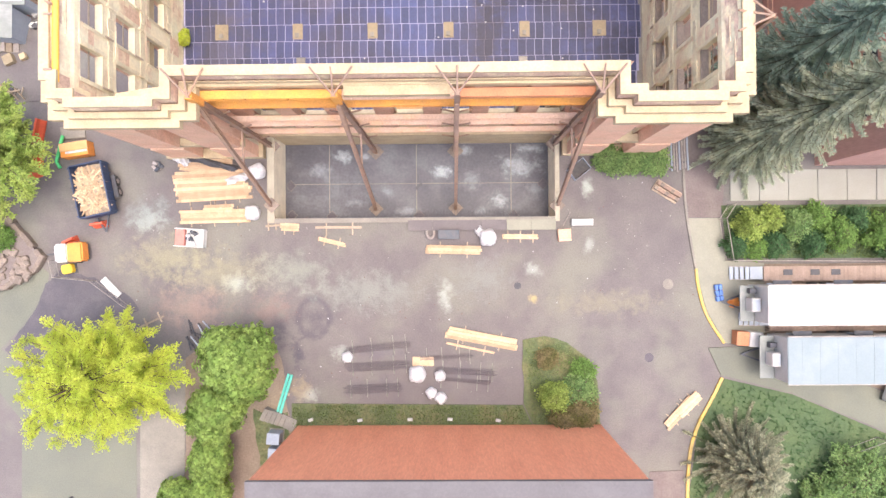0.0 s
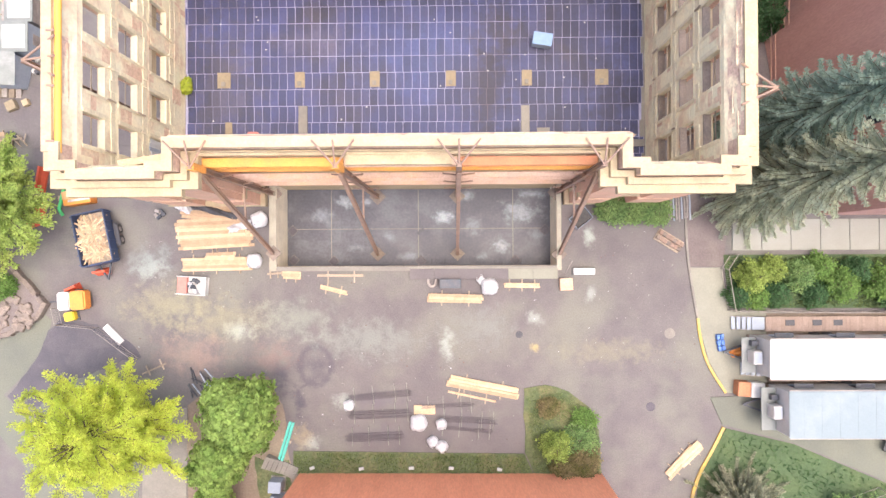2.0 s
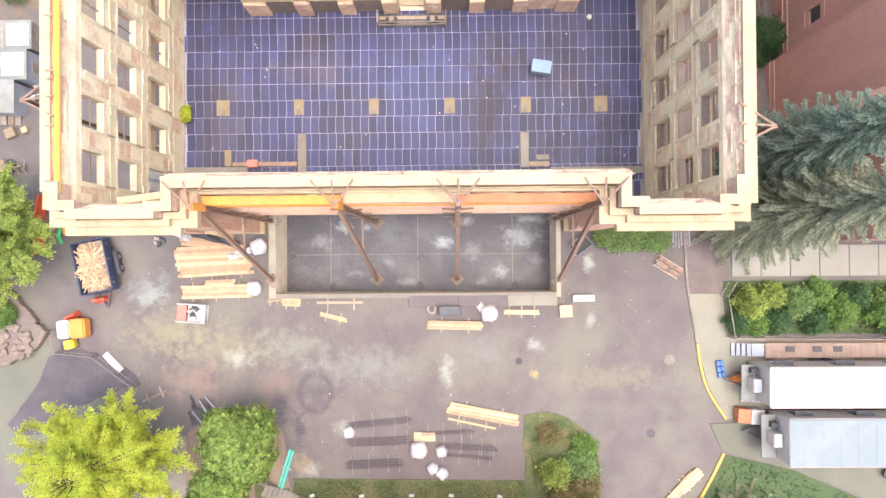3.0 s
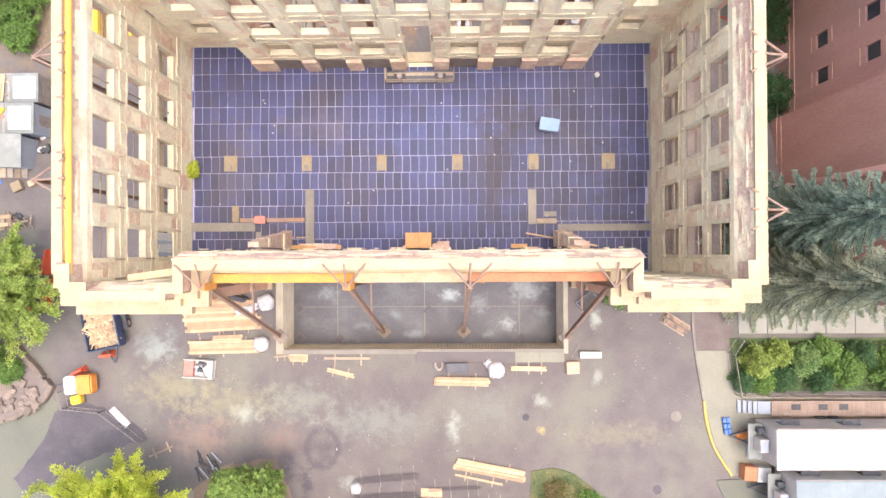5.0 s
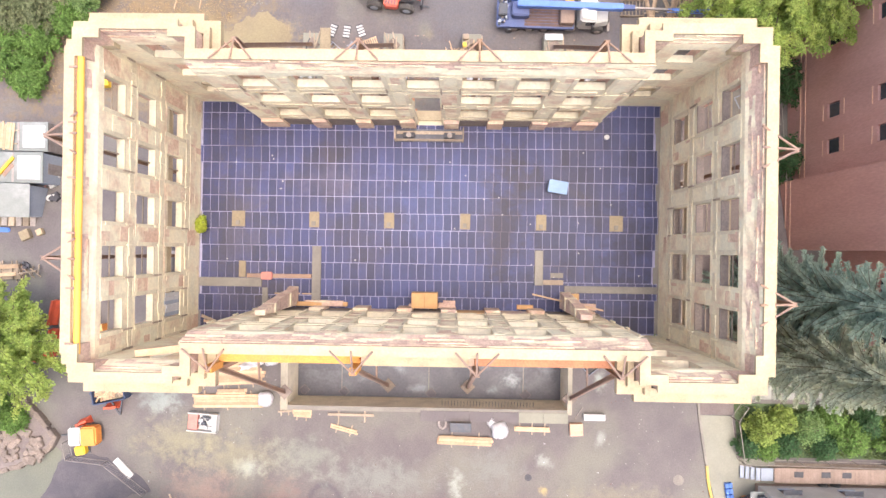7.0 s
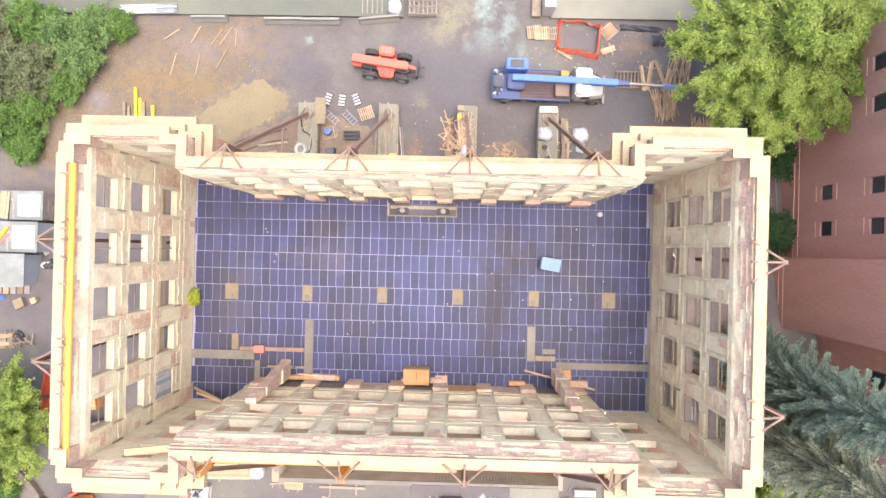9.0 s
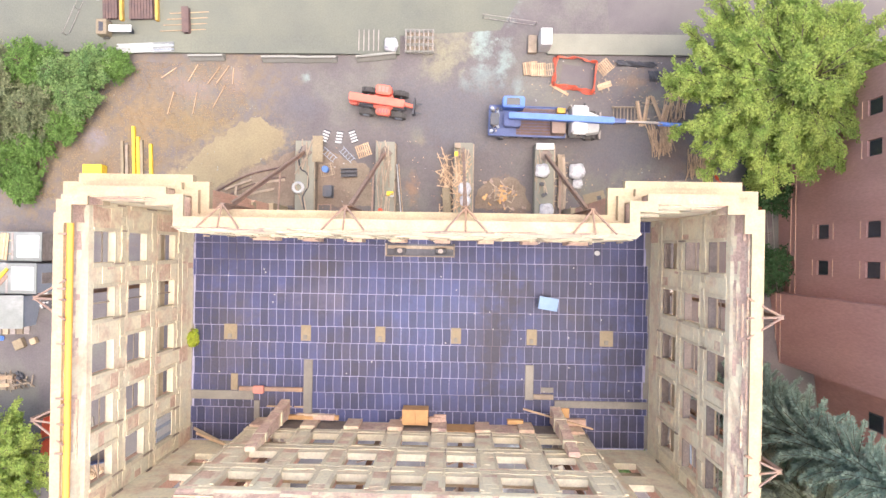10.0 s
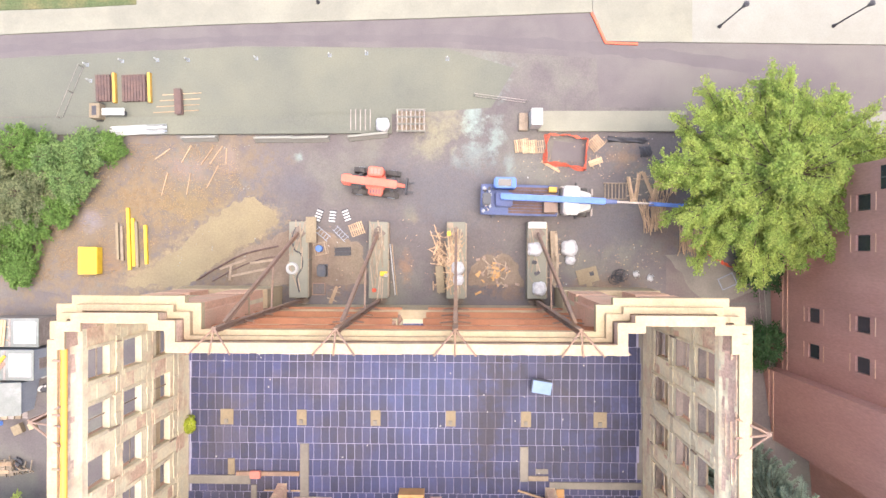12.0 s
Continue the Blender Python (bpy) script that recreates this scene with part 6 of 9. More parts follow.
def sack(x, y, r, h, rz=0, name="bulk_bag", label="white woven bulk bag, slumped", z=0.0, opened=False):
    """A slumped bulk bag: a rounded square bag with folds and four loops."""
    t = thing(name, label, "bag", m=on(x, y, rz, z))
    bm = bm_new()
    rng = random.Random(int(x * 37 + y * 11))
    n, rows_ = 22, 8
    loops = []
    for j in range(rows_ + 1):
        f = j / rows_
        rad = r * (0.86 + 0.22 * math.sin(math.pi * min(1, f * 1.1))) * (1 if f < 0.85 else 1 - (f - 0.85) * 2.6)
        lp = []
        for k in range(n):
            a = k * math.tau / n
            sq = 1 / max(abs(math.cos(a)), abs(math.sin(a))) ** 0.45
            q = rad * sq * (1 + 0.06 * math.sin(5 * a + f * 4) + rng.uniform(-0.03, 0.03))
            lp.append(bm.verts.new((q * math.cos(a), q * math.sin(a), h * f + (rng.uniform(-0.03, 0.03) if j > 1 else 0))))
        loops.append(lp)
    for A, B in zip(loops, loops[1:]):
        for k in range(n):
            bm.faces.new((A[k], A[(k + 1) % n], B[(k + 1) % n], B[k]))
    bm.faces.new(loops[0][::-1])
    if opened:
        c = bm.verts.new((0, 0, h * 0.55))
    else:
        c = bm.verts.new((0.05, 0.03, h * 1.08))
    for k in range(n):
        bm.faces.new((loops[-1][k], loops[-1][(k + 1) % n], c))
    part("sack", bm, M["bag"], t, smooth=True)
    for sx, sy in ((1, 1), (-1, 1), (-1, -1), (1, -1)):
        bm = bm_new()
        p = Vector((sx * r * 0.55, sy * r * 0.55, h * 0.9))
        tube(bm, p, p + Vector((sx * 0.12, 0.05, 0.2)), 0.025, 0.025, 6)
        tube(bm, p + Vector((sx * 0.12, 0.05, 0.2)), p + Vector((0.0, sy * 0.2, 0.02)), 0.025, 0.025, 6)
        part("loop", bm, M["bag"], t)
    return t


def pallet(x, y, rz, up=0.0, material="wood", group="pallets", n=7):
    t = thing("pallet", "slatted timber pallet lying flat", "pallet", group, on(x, y, rz, up))
    for k in (-0.5, 0, 0.5):
        part("bearer", soft_box(-0.6, 0.6, k - 0.05, k + 0.05, 0, 0.1, 0.01), M["old_wood"], t)
    me = one_box_mesh("slat", 0.1, 1.1, 0.022, M[material], 0.005)
    for k in range(n):
        piece("slat", me, t, (-0.55 + k * 1.1 / (n - 1), 0, 0.102))
    return t


# roll-off trailer full of timber waste
dump = thing("dump_trailer", "dark blue dump trailer heaped with pale timber waste", "trailer", m=on(-27.35, 4.95, -78))
Lh, Wh = 2.05, 1.25
part("bed", soft_box(-Lh, Lh, -Wh, Wh, 0.65, 0.75, 0.02), M["dark_blue"], dump)
for s in (-1, 1):
    part("side_board", soft_box(-Lh, Lh, s * Wh - 0.05, s * Wh + 0.05, 0.754, 1.75, 0.02), M["dark_blue"], dump)
    for k in range(6):
        xx = -Lh + 0.15 + k * (2 * Lh - 0.3) / 5
        part("stake", soft_box(xx - 0.04, xx + 0.04, s * (Wh + 0.054), s * (Wh + 0.13), 0.7, 1.78, 0.01) if s > 0 else soft_box(xx - 0.04, xx + 0.04, -(Wh + 0.13), -(Wh + 0.054), 0.7, 1.78, 0.01), M["dark_blue"], dump)
    part("end_board", soft_box(s * Lh - 0.05, s * Lh + 0.05, -Wh + 0.054, Wh - 0.054, 0.754, 1.75, 0.02), M["dark_blue"], dump)
    part("mudguard", soft_box(-0.9, 0.9, s * 1.55 - 0.18, s * 1.55 + 0.18, 0.82, 0.87, 0.02), M["black"], dump)
    for x in (-0.45, 0.45):
        w = bm_new()
        tube(w, (x, s * 1.4, 0.38), (x, s * 1.65, 0.38), 0.38, 0.38, 18)
        wh = part("wheel", w, M["rubber"], dump)
        w = bm_new()
        tube(w, (x, s * 1.652, 0.38), (x, s * 1.67, 0.38), 0.2, 0.2, 12)
        part("rim", w, M["steel_grey"], wh)
part("drawbar", (lambda b: (beam(b, (Lh, 0.5, 0.6), (Lh + 1.3, 0, 0.55), 0.1, 0.12), beam(b, (Lh, -0.5, 0.6), (Lh + 1.3, 0, 0.55), 0.1, 0.12), b)[2])(bm_new()), M["dark_metal"], dump)
waste = thing("timber_waste", "heap of broken pale boards in a trailer", "lumber", m=on(-27.35, 4.95, -78, 0.76))
rng = random.Random(3)
mes = [one_box_mesh("board", L, 0.12, 0.04, M["wood"], 0.006) for L in (0.7, 1.1, 1.6)]
for k in range(130):
    x, y = rng.uniform(-1.5, 1.5), rng.uniform(-0.85, 0.85)
    piece("board", rng.choice(mes), waste, (x, y, 0.45 + 0.55 * (1 - (x / 2) ** 2 - (y / 1.6) ** 2) + rng.uniform(-0.1, 0.06)), (rng.uniform(-0.3, 0.3), rng.uniform(-0.35, 0.35), rng.uniform(0, 3.14)))
bm = bm_new()
bmesh.ops.create_grid(bm, x_segments=14, y_segments=10, size=1)
for v in bm.verts:
    v.co = Vector((v.co.x * 1.95, v.co.y * 1.15, 0.35 + 0.6 * (1 - v.co.x ** 2 * 0.7 - v.co.y ** 2 * 0.6) + rng.uniform(-0.06, 0.06)))
part("mound", bm, M["old_wood"], waste)

# orange skip, barriers and a bent green pipe behind it
skip = thing("tool_chest", "orange site chest with a pale cover", "chest", m=on(-29.0, 8.2, 8))
part("body", soft_box(-1.1, 1.1, -0.55, 0.55, 0, 1.0, 0.03), M["orange"], skip)
part("lid", soft_box(-1.12, 1.12, -0.1, 0.57, 1.004, 1.06, 0.02), M["ply"], skip)
part("cover", soft_box(-0.7, 1.05, -0.3, -0.12, 1.004, 1.03, 0.01), M["bag"], skip)
slab_grey = thing("flat_slab", "grey panel lying by the bank", "panel", m=on(-29.6, 9.7, 5))
part("panel", soft_box(-1.0, 1.0, -0.5, 0.5, 0, 0.15, 0.02), M["concrete"], slab_grey)
pipe = thing("pipe", "bent bright green plastic pipe", "pipe", m=on(-30.6, 8.2, 0, 0.3))
bm = bm_new()
tube(bm, (0.35, 1.2, 0.1), (-0.15, -0.9, 0.1), 0.13, 0.13, 10)
tube(bm, (-0.15, -0.9, 0.1), (0.15, -1.4, 0.1), 0.13, 0.13, 10)
part("tube", bm, M["green_plastic"], pipe)
part("bearer", soft_box(-0.3, 0.3, -0.2, 0.2, -0.3, 0.0, 0.02), M["old_wood"], pipe)


def barrier(x, y, rz, L=2.0, material="red", label="red plastic road barrier"):
    t = thing("barrier", label, "barrier", "road barriers", on(x, y, rz))
    bm = bm_new()
    prof = [(-0.28, 0), (0.28, 0), (0.26, 0.2), (0.1, 0.55), (0.08, 0.95), (-0.08, 0.95), (-0.1, 0.55), (-0.26, 0.2)]
    a = [bm.verts.new((-L / 2, p, q)) for p, q in prof]
    b = [bm.verts.new((L / 2, p, q)) for p, q in prof]
    bm.faces.new(a[::-1])
    bm.faces.new(b)
    for k in range(8):
        bm.faces.new((a[k], a[(k + 1) % 8], b[(k + 1) % 8], b[k]))
    part("shell", bm, M[material], t)
    return t


for x, y, r in ((-32.2, 9.7, 80), (-32.3, 7.4, 85), (-32.9, 6.2, 20)):
    barrier(x, y, r)
barrier(-27.3, 2.3, 8, 1.0)
# small orange and white compressor with a yellow hood, behind temporary rails
comp = thing("compressor", "white and orange towed compressor", "machine", m=on(-29.3, 0.05, 4))
part("body", soft_box(-0.1, 1.15, -0.75, 0.75, 0.35, 1.35, 0.12, 2), M["orange"], comp)
part("hood", soft_box(-1.15, -0.104, -0.72, 0.72, 0.35, 1.25, 0.12, 2), M["white"], comp)
for s in (-1, 1):
    bm = bm_new()
    tube(bm, (0.2, s * 0.6, 0.3), (0.2, s * 0.85, 0.3), 0.3, 0.3, 16)
    part("wheel", bm, M["rubber"], comp)
part("drawbar", soft_box(-2.2, -1.154, -0.06, 0.06, 0.35, 0.45, 0.01), M["dark_metal"], comp)
tank = thing("fuel_tank", "bright yellow tank on a steel frame", "tank", m=on(-29.8, -1.25, 12))
part("tank", soft_box(-0.42, 0.42, -0.35, 0.35, 0.1, 0.7, 0.08, 2), M["yellow"], tank)
part("frame", soft_box(-0.5, 0.5, -0.42, 0.42, 0, 0.096, 0.01), M["dark_metal"], tank)
barrier(-29.6, 1.0, 25, 0.9)


def rail_fence(name, pts, h, label, material="steel_grey", mesh=True, step=2.4):
    """Fence of posts, two rails and thin pickets."""
    t = thing(name, label, "fence", m=on(*pts[0]))
    ox, oy, oz = pts[0][0], pts[0][1], ground_z(pts[0][1])
    for (x0, y0), (x1, y1) in zip(pts, pts[1:]):
        L = math.hypot(x1 - x0, y1 - y0)
        n = max(1, round(L / step))
        for k in range(n + 1):
            x, y = x0 + (x1 - x0) * k / n - ox, y0 + (y1 - y0) * k / n - oy
            z = ground_z(y + oy) - oz
            bm = bm_new()
            tube(bm, (x, y, z - 0.02), (x, y, z + h), 0.035, 0.035, 6)
            part("post", bm, M[material], t)
        z0, z1 = ground_z(y0) - oz, ground_z(y1) - oz
        for f in (0.12, 0.97):
            bm = bm_new()
            tube(bm, (x0 - ox, y0 - oy, z0 + h * f), (x1 - ox, y1 - oy, z1 + h * f), 0.025, 0.025, 6)
            part("rail", bm, M[material], t)
        if mesh:
            bm = bm_new()
            m = int(L / 0.16)
            for k in range(m):
                x, y = x0 + (x1 - x0) * k / m - ox, y0 + (y1 - y0) * k / m - oy
                z = z0 + (z1 - z0) * k / m
                beam(bm, (x, y, z + h * 0.12), (x, y, z + h * 0.97), 0.012, 0.012)
            part("infill", bm, M[material], t)["kind"] = "stuff"
    return t


rail_fence("site_fence", [(-31.0, -0.6), (-30.7, -1.9), (-27.8, -2.2), (-24.6, -4.6)], 1.1, "low steel temporary fence")
board = thing("sign_board", "white board leaning on the temporary fence", "board", m=on(-26.55, -2.75, -46))
part("board", soft_box(-0.95, 0.95, -0.28, 0.28, 0.0, 0.14, 0.02), M["white"], board)

# lumber beside the pit, some under white sheeting
lumber_stack(-18.6, 5.75, 2, 5.6, 6, 5, seed=1, bearers=3, label="tall stack of pale sawn boards")
lumber_stack(-18.2, 4.75, 3, 6.0, 5, 3, seed=2, bearers=3, label="stack of pale sawn boards, ends uneven")
lumber_stack(-18.9, 7.0, -6, 4.4, 5, 4, seed=3, label="stack of sawn boards partly under black sheeting")
lumber_stack(-18.2, 2.85, 1, 5.6, 5, 4, w=0.2, seed=4, bearers=3, label="stack of pale sawn boards on bearers")
lumber_stack(-17.9, 3.55, 2, 2.4, 2, 2, seed=5, label="short stack of boards")


def tarp(x, y, rz, L, wd, material, label, seed, up=0.35):
    t = thing("tarpaulin", label, "sheet", m=on(x, y, rz, up))
    rng = random.Random(seed)
    bm = bm_new()
    bmesh.ops.create_grid(bm, x_segments=18, y_segments=8, size=1)
    for v in bm.verts:
        u, w = v.co.x, v.co.y
        edge = 1 + 0.18 * math.sin(u * 7 + seed) * (abs(w) > 0.9)
        v.co = Vector((u * L / 2 * (1 + 0.08 * math.sin(w * 5 + seed)), w * wd / 2 * edge, 0.1 * math.sin(u * 6 + w * 3 + seed) + rng.uniform(-0.035, 0.035) - 0.12 * abs(w) ** 3))
    ext = bmesh.ops.extrude_face_region(bm, geom=bm.faces[:])
    for g in ext["geom"]:
        if isinstance(g, bmesh.types.BMVert):
            g.co.z += 0.015
    part("sheet", bm, M[material], t, smooth=True)


tarp(-18.2, 7.05, -14, 4.0, 0.5, "black", "black sheeting over stacked boards", 2, 0.5)
tarp(-20.7, 7.3, -25, 1.3, 0.55, "bag", "white sheet corner over stacked boards", 4, 0.5)
tarp(-16.2, 5.85, 18, 1.9, 0.6, "bag", "white sheet over the ends of the boards", 5, 0.5)
sack(-15.05, 3.1, 0.55, 0.85)
sack(-14.7, 6.4, 0.6, 0.6, 20)
debris = thing("scrap_heap", "small heap of dark metal scrap", "scrap", m=on(-22.6, 6.9))
rng = random.Random(9)
for k in range(9):
    part("scrap", soft_box(-0.2, 0.2, -0.12, 0.12, 0, 0.15, 0.02), M["dark_metal"] if k % 2 else M["steel_grey"], debris).matrix_basis = pose(rng.uniform(-0.4, 0.4), rng.uniform(-0.35, 0.35), 0.05 * k, rng.uniform(-20, 20), 0, rng.uniform(0, 180))

# open crate with red side, full of fittings
cr = thing("parts_crate", "white crate with red panel, full of steel fittings", "crate", m=on(-20.05, 1.15, -4))
part("base", soft_box(-1.2, 1.2, -0.7, 0.7, 0, 0.12, 0.01), M["white"], cr)
for s in (-1, 1):
    part("side", soft_box(-1.2, 1.2, s * 0.7 - 0.04, s * 0.7 + 0.04, 0.124, 0.65, 0.01), M["white"], cr)
part("end_panel", soft_box(-1.16, -0.4, -0.64, 0.64, 0.124, 0.5, 0.03), M["faded_red"], cr)
part("end_board", soft_box(0.8, 1.16, -0.64, 0.64, 0.124, 0.62, 0.03), M["white"], cr)
for k in range(14):
    part("fitting", soft_box(-0.18, 0.18, -0.1, 0.1, 0, 0.14, 0.02), M["dark_metal"] if k % 3 else M["bag"], cr).matrix_basis = pose(rng.uniform(-0.25, 0.65), rng.uniform(-0.5, 0.5), 0.15 + 0.02 * k, rng.uniform(-30, 30), rng.uniform(-30, 30), rng.uniform(0, 180))

# along the pit's south wall
lumber_stack(0.9, 0.05, -1.5, 4.3, 3, 4, w=0.22, seed=6, label="stack of pale planks on the yard")
lumber_stack(6.2, 1.05, -1, 3.0, 2, 2, w=0.18, seed=7, bearers=3, label="few pale planks on bearers")
lumber_stack(-8.8, 0.75, -14, 2.3, 2, 2, w=0.16, seed=8, label="few loose pale planks")
lumber_stack(-8.2, 1.8, 0, 4.2, 2, 1, w=0.2, material="old_wood", seed=9, label="grey weathered planks by the wall")
lumber_stack(-12.2, 1.95, -3, 1.5, 3, 2, w=0.2, seed=10, label="short pale planks at the wall's corner")
lumber_stack(-13.6, 2.25, 4, 1.2, 3, 1, w=0.16, material="old_wood", seed=11, label="short grey boards by the wall")
sack(3.6, 1.0, 0.62, 0.9, 10)
sack(3.0, 1.5, 0.35, 0.4, 40)
box_g = thing("tool_chest", "grey steel tool chest", "chest", m=on(0.5, 1.25, 0))
part("body", soft_box(-0.82, 0.82, -0.35, 0.35, 0.05, 0.75, 0.03), M["steel_grey"], box_g)
part("lid", soft_box(-0.84, 0.84, -0.37, 0.37, 0.754, 0.85, 0.03), M["dark_metal"], box_g)
roll = thing("wire_coil", "grey coil of wire lying flat", "coil", m=on(-0.95, 1.4))
bm = bm_new()
hoops = [[bm.verts.new(((0.3 + 0.11 * math.cos(j * math.tau / 8)) * math.cos(k * math.tau / 20), (0.42 + 0.11 * math.cos(j * math.tau / 8)) * math.sin(k * math.tau / 20), 0.12 + 0.11 * math.sin(j * math.tau / 8))) for j in range(8)] for k in range(20)]
for A, B in zip(hoops, hoops[1:] + hoops[:1]):
    for j in range(8):
        bm.faces.new((A[j], A[(j + 1) % 8], B[(j + 1) % 8], B[j]))
part("coil", bm, M["steel_grey"], roll, smooth=True)
rc = thing("crate", "rusty red slatted crate", "crate", m=on(9.65, 1.15, 3))
for k in range(5):
    part("slat", soft_box(-0.5, 0.5, -0.48 + k * 0.2, -0.34 + k * 0.2, 0.45, 0.5, 0.01), M["brick"], rc)
part("body", soft_box(-0.5, 0.5, -0.48, 0.46, 0, 0.446, 0.02), M["brick"], rc)
wslab = thing("concrete_block", "long white concrete block", "block", m=on(11.05, 2.15, 0))
part("block", soft_box(-0.85, 0.85, -0.26, 0.26, 0, 0.5, 0.03), M["white"], wslab)
bm = bm_new()
tube(bm, (-0.3, -0.5, 0), (0.2, 0.55, 0.5), 0.03, 0.03, 6)
st = mesh_ob("steel_rod", bm, M["steel_grey"])
st.matrix_basis = on(9.9, 2.4)
tagged(st, "bent steel rod leaning by the pit", "rod")
scaffold = thing("walkway_deck", "grey scaffold walkway along the pit's edge", "platform", m=on(3.1, 2.0, 0))
for k in range(6):
    xx = -5.8 + k * 1.95
    part("deck_board", soft_box(xx, xx + 1.93, -0.42, 0.4, 0.3, 0.36, 0.01), M["walk_pale"] if k > 3 else M["road"], scaffold)
    part("leg", soft_box(xx + 0.9, xx + 1.0, -0.3, 0.3, 0, 0.296, 0.01), M["steel_grey"], scaffold)
comb = thing("starter_bars", "row of steel starter bars along the pit's wall", "rebar", m=pose(2.6, 2.75, 0.2))
for k in range(30):
    bm = bm_new()
    tube(bm, (-3.6 + k * 0.25, 0, -0.2), (-3.6 + k * 0.25, 0.45, 0.05), 0.02, 0.02, 5)
    part("bar", bm, M["dark_metal"], comb)
# pit details: corner plates, joint strips, pipes
for x, y in ((-12.9, 5.6), (8.5, 5.6), (-9.4, 3.0), (-2.0, 3.0), (6.0, 3.0), (-12.8, 3.1)):
    ob = mesh_ob("anchor_plate", soft_box(-0.3, 0.3, -0.3, 0.3, 0, 0.06, 0.01), M["patch"])
    ob.matrix_basis = pose(x, y, PZ + 0.003, 0, 0, 45)
    tagged(ob, "square steel anchor plate on the wet slab", "plate", "anchor plates")
    part("rim", soft_box(-0.35, 0.35, -0.35, 0.35, 0.0, 0.03, 0.01), M["road"], ob)
drain = mesh_ob("floor_drain", soft_box(-0.35, 0.35, -0.12, 0.12, 0, 0.03, 0.01), M["black"])
drain.matrix_basis = pose(-2.0, 5.5, PZ + 0.003, 0, 0, 40)
tagged(drain, "dark slot drain in the slab", "drain")
for x in (-9.6, -2.2, 5.8):
    bm = bm_new()
    box(bm, x - 0.03, x + 0.03, 2.65, 9.3, PZ + 0.001, PZ + 0.012)
    tagged(mesh_ob("joint_strip", bm, M["concrete"]), "pale joint across the slab", "joint", kind="structure")
bm = bm_new()
box(bm, -13.3, 8.9, 5.7, 5.75, PZ + 0.001, PZ + 0.011)
tagged(mesh_ob("joint_strip", bm, M["concrete"]), "pale joint across the slab", "joint", kind="structure")

# rebar laid out on bearers, bags, plywood and the long stack
def rebar_bundle(x, y, rz, L, n, seed):
    t = thing("rebar_bundle", "bundle of dark steel bars on timber bearers", "rebar", "rebar laid on the yard", on(x, y, rz))
    rng = random.Random(seed)
    n = max(4, int(n * 0.7))
    for k in range(n):
        bm = bm_new()
        yy = (k - n / 2) * 0.08 + rng.uniform(-0.02, 0.02)
        tube(bm, (-L / 2 + rng.uniform(-0.2, 0.2), yy, 0.13), (L / 2 + rng.uniform(-0.2, 0.2), yy + rng.uniform(-0.05, 0.05), 0.13), 0.022, 0.022, 5)
        part("bar", bm, M["rebar"], t)
    for f in (-0.4, -0.1, 0.25, 0.45):
        part("bearer", soft_box(f * L - 0.025, f * L + 0.025, -0.75, 0.75, 0, 0.1, 0.01), M["plaza"], t)


rebar_bundle(-5.2, -7.6, 6, 5.0, 10, 1)
rebar_bundle(-5.2, -9.1, 3, 5.0, 14, 2)
rebar_bundle(-5.6, -10.9, 2, 4.4, 14, 3)
rebar_bundle(0.3, -8.4, 3, 4.0, 5, 4)
rebar_bundle(1.8, -9.6, -3, 4.6, 10, 5)
rebar_bundle(1.6, -10.3, -5, 4.4, 6, 6)
lumber_stack(3.1, -7.0, -11, 5.8, 4, 3, w=0.22, seed=12, label="long stack of warm yellow boards")
lumber_stack(2.2, -7.75, -12, 4.4, 1, 2, w=0.18, seed=13, label="single boards beside a stack")
sack(-2.05, -9.75, 0.62, 0.9)
sack(-0.25, -9.9, 0.4, 0.6, 15)
sack(-0.95, -11.25, 0.4, 0.55, 30)
sack(-0.2, -11.65, 0.42, 0.6, 50, opened=True)
sack(-7.6, -8.4, 0.4, 0.5, 10)
plyo = thing("plywood_sheet", "plywood sheets lying flat", "board", m=on(-1.6, -8.8, 0))
for k in range(4):
    part("sheet", soft_box(-0.85 + k * 0.01, 0.85, -0.36, 0.36, k * 0.03, k * 0.03 + 0.025, 0.005), M["wood"], plyo)
pipes = thing("pipe_bundle", "pair of teal plastic pipes on the grass", "pipe", m=on(-12.65, -11.3, -17))
for k in (-0.12, 0.14):
    bm = bm_new()
    tube(bm, (k, -1.7, 0.16), (k, 1.6, 0.16), 0.11, 0.11, 10)
    part("pipe", bm, M["teal"], pipes)
part("bearer", soft_box(-0.4, 0.4, -0.1, 0.1, 0, 0.06, 0.01), M["old_wood"], pipes)
for k, (x, y) in enumerate(((-10.5, -13.3), (-6.6, -13.35), (-2.65, -13.3), (0.5, -13.3), (4.3, -13.4))):
    t = thing("flood_light", "small white flood light on a stake in the grass", "light", "row of flood lights", on(x, y, 20 - k * 9))
    part("head", soft_box(-0.2, 0.2, -0.12, 0.12, 0.42, 0.52, 0.02), M["white"], t)
    bm = bm_new()
    tube(bm, (0, 0, -0.02), (0.0, 0.0, 0.42), 0.025, 0.025, 6)
    part("stake", bm, M["steel_grey"], t)
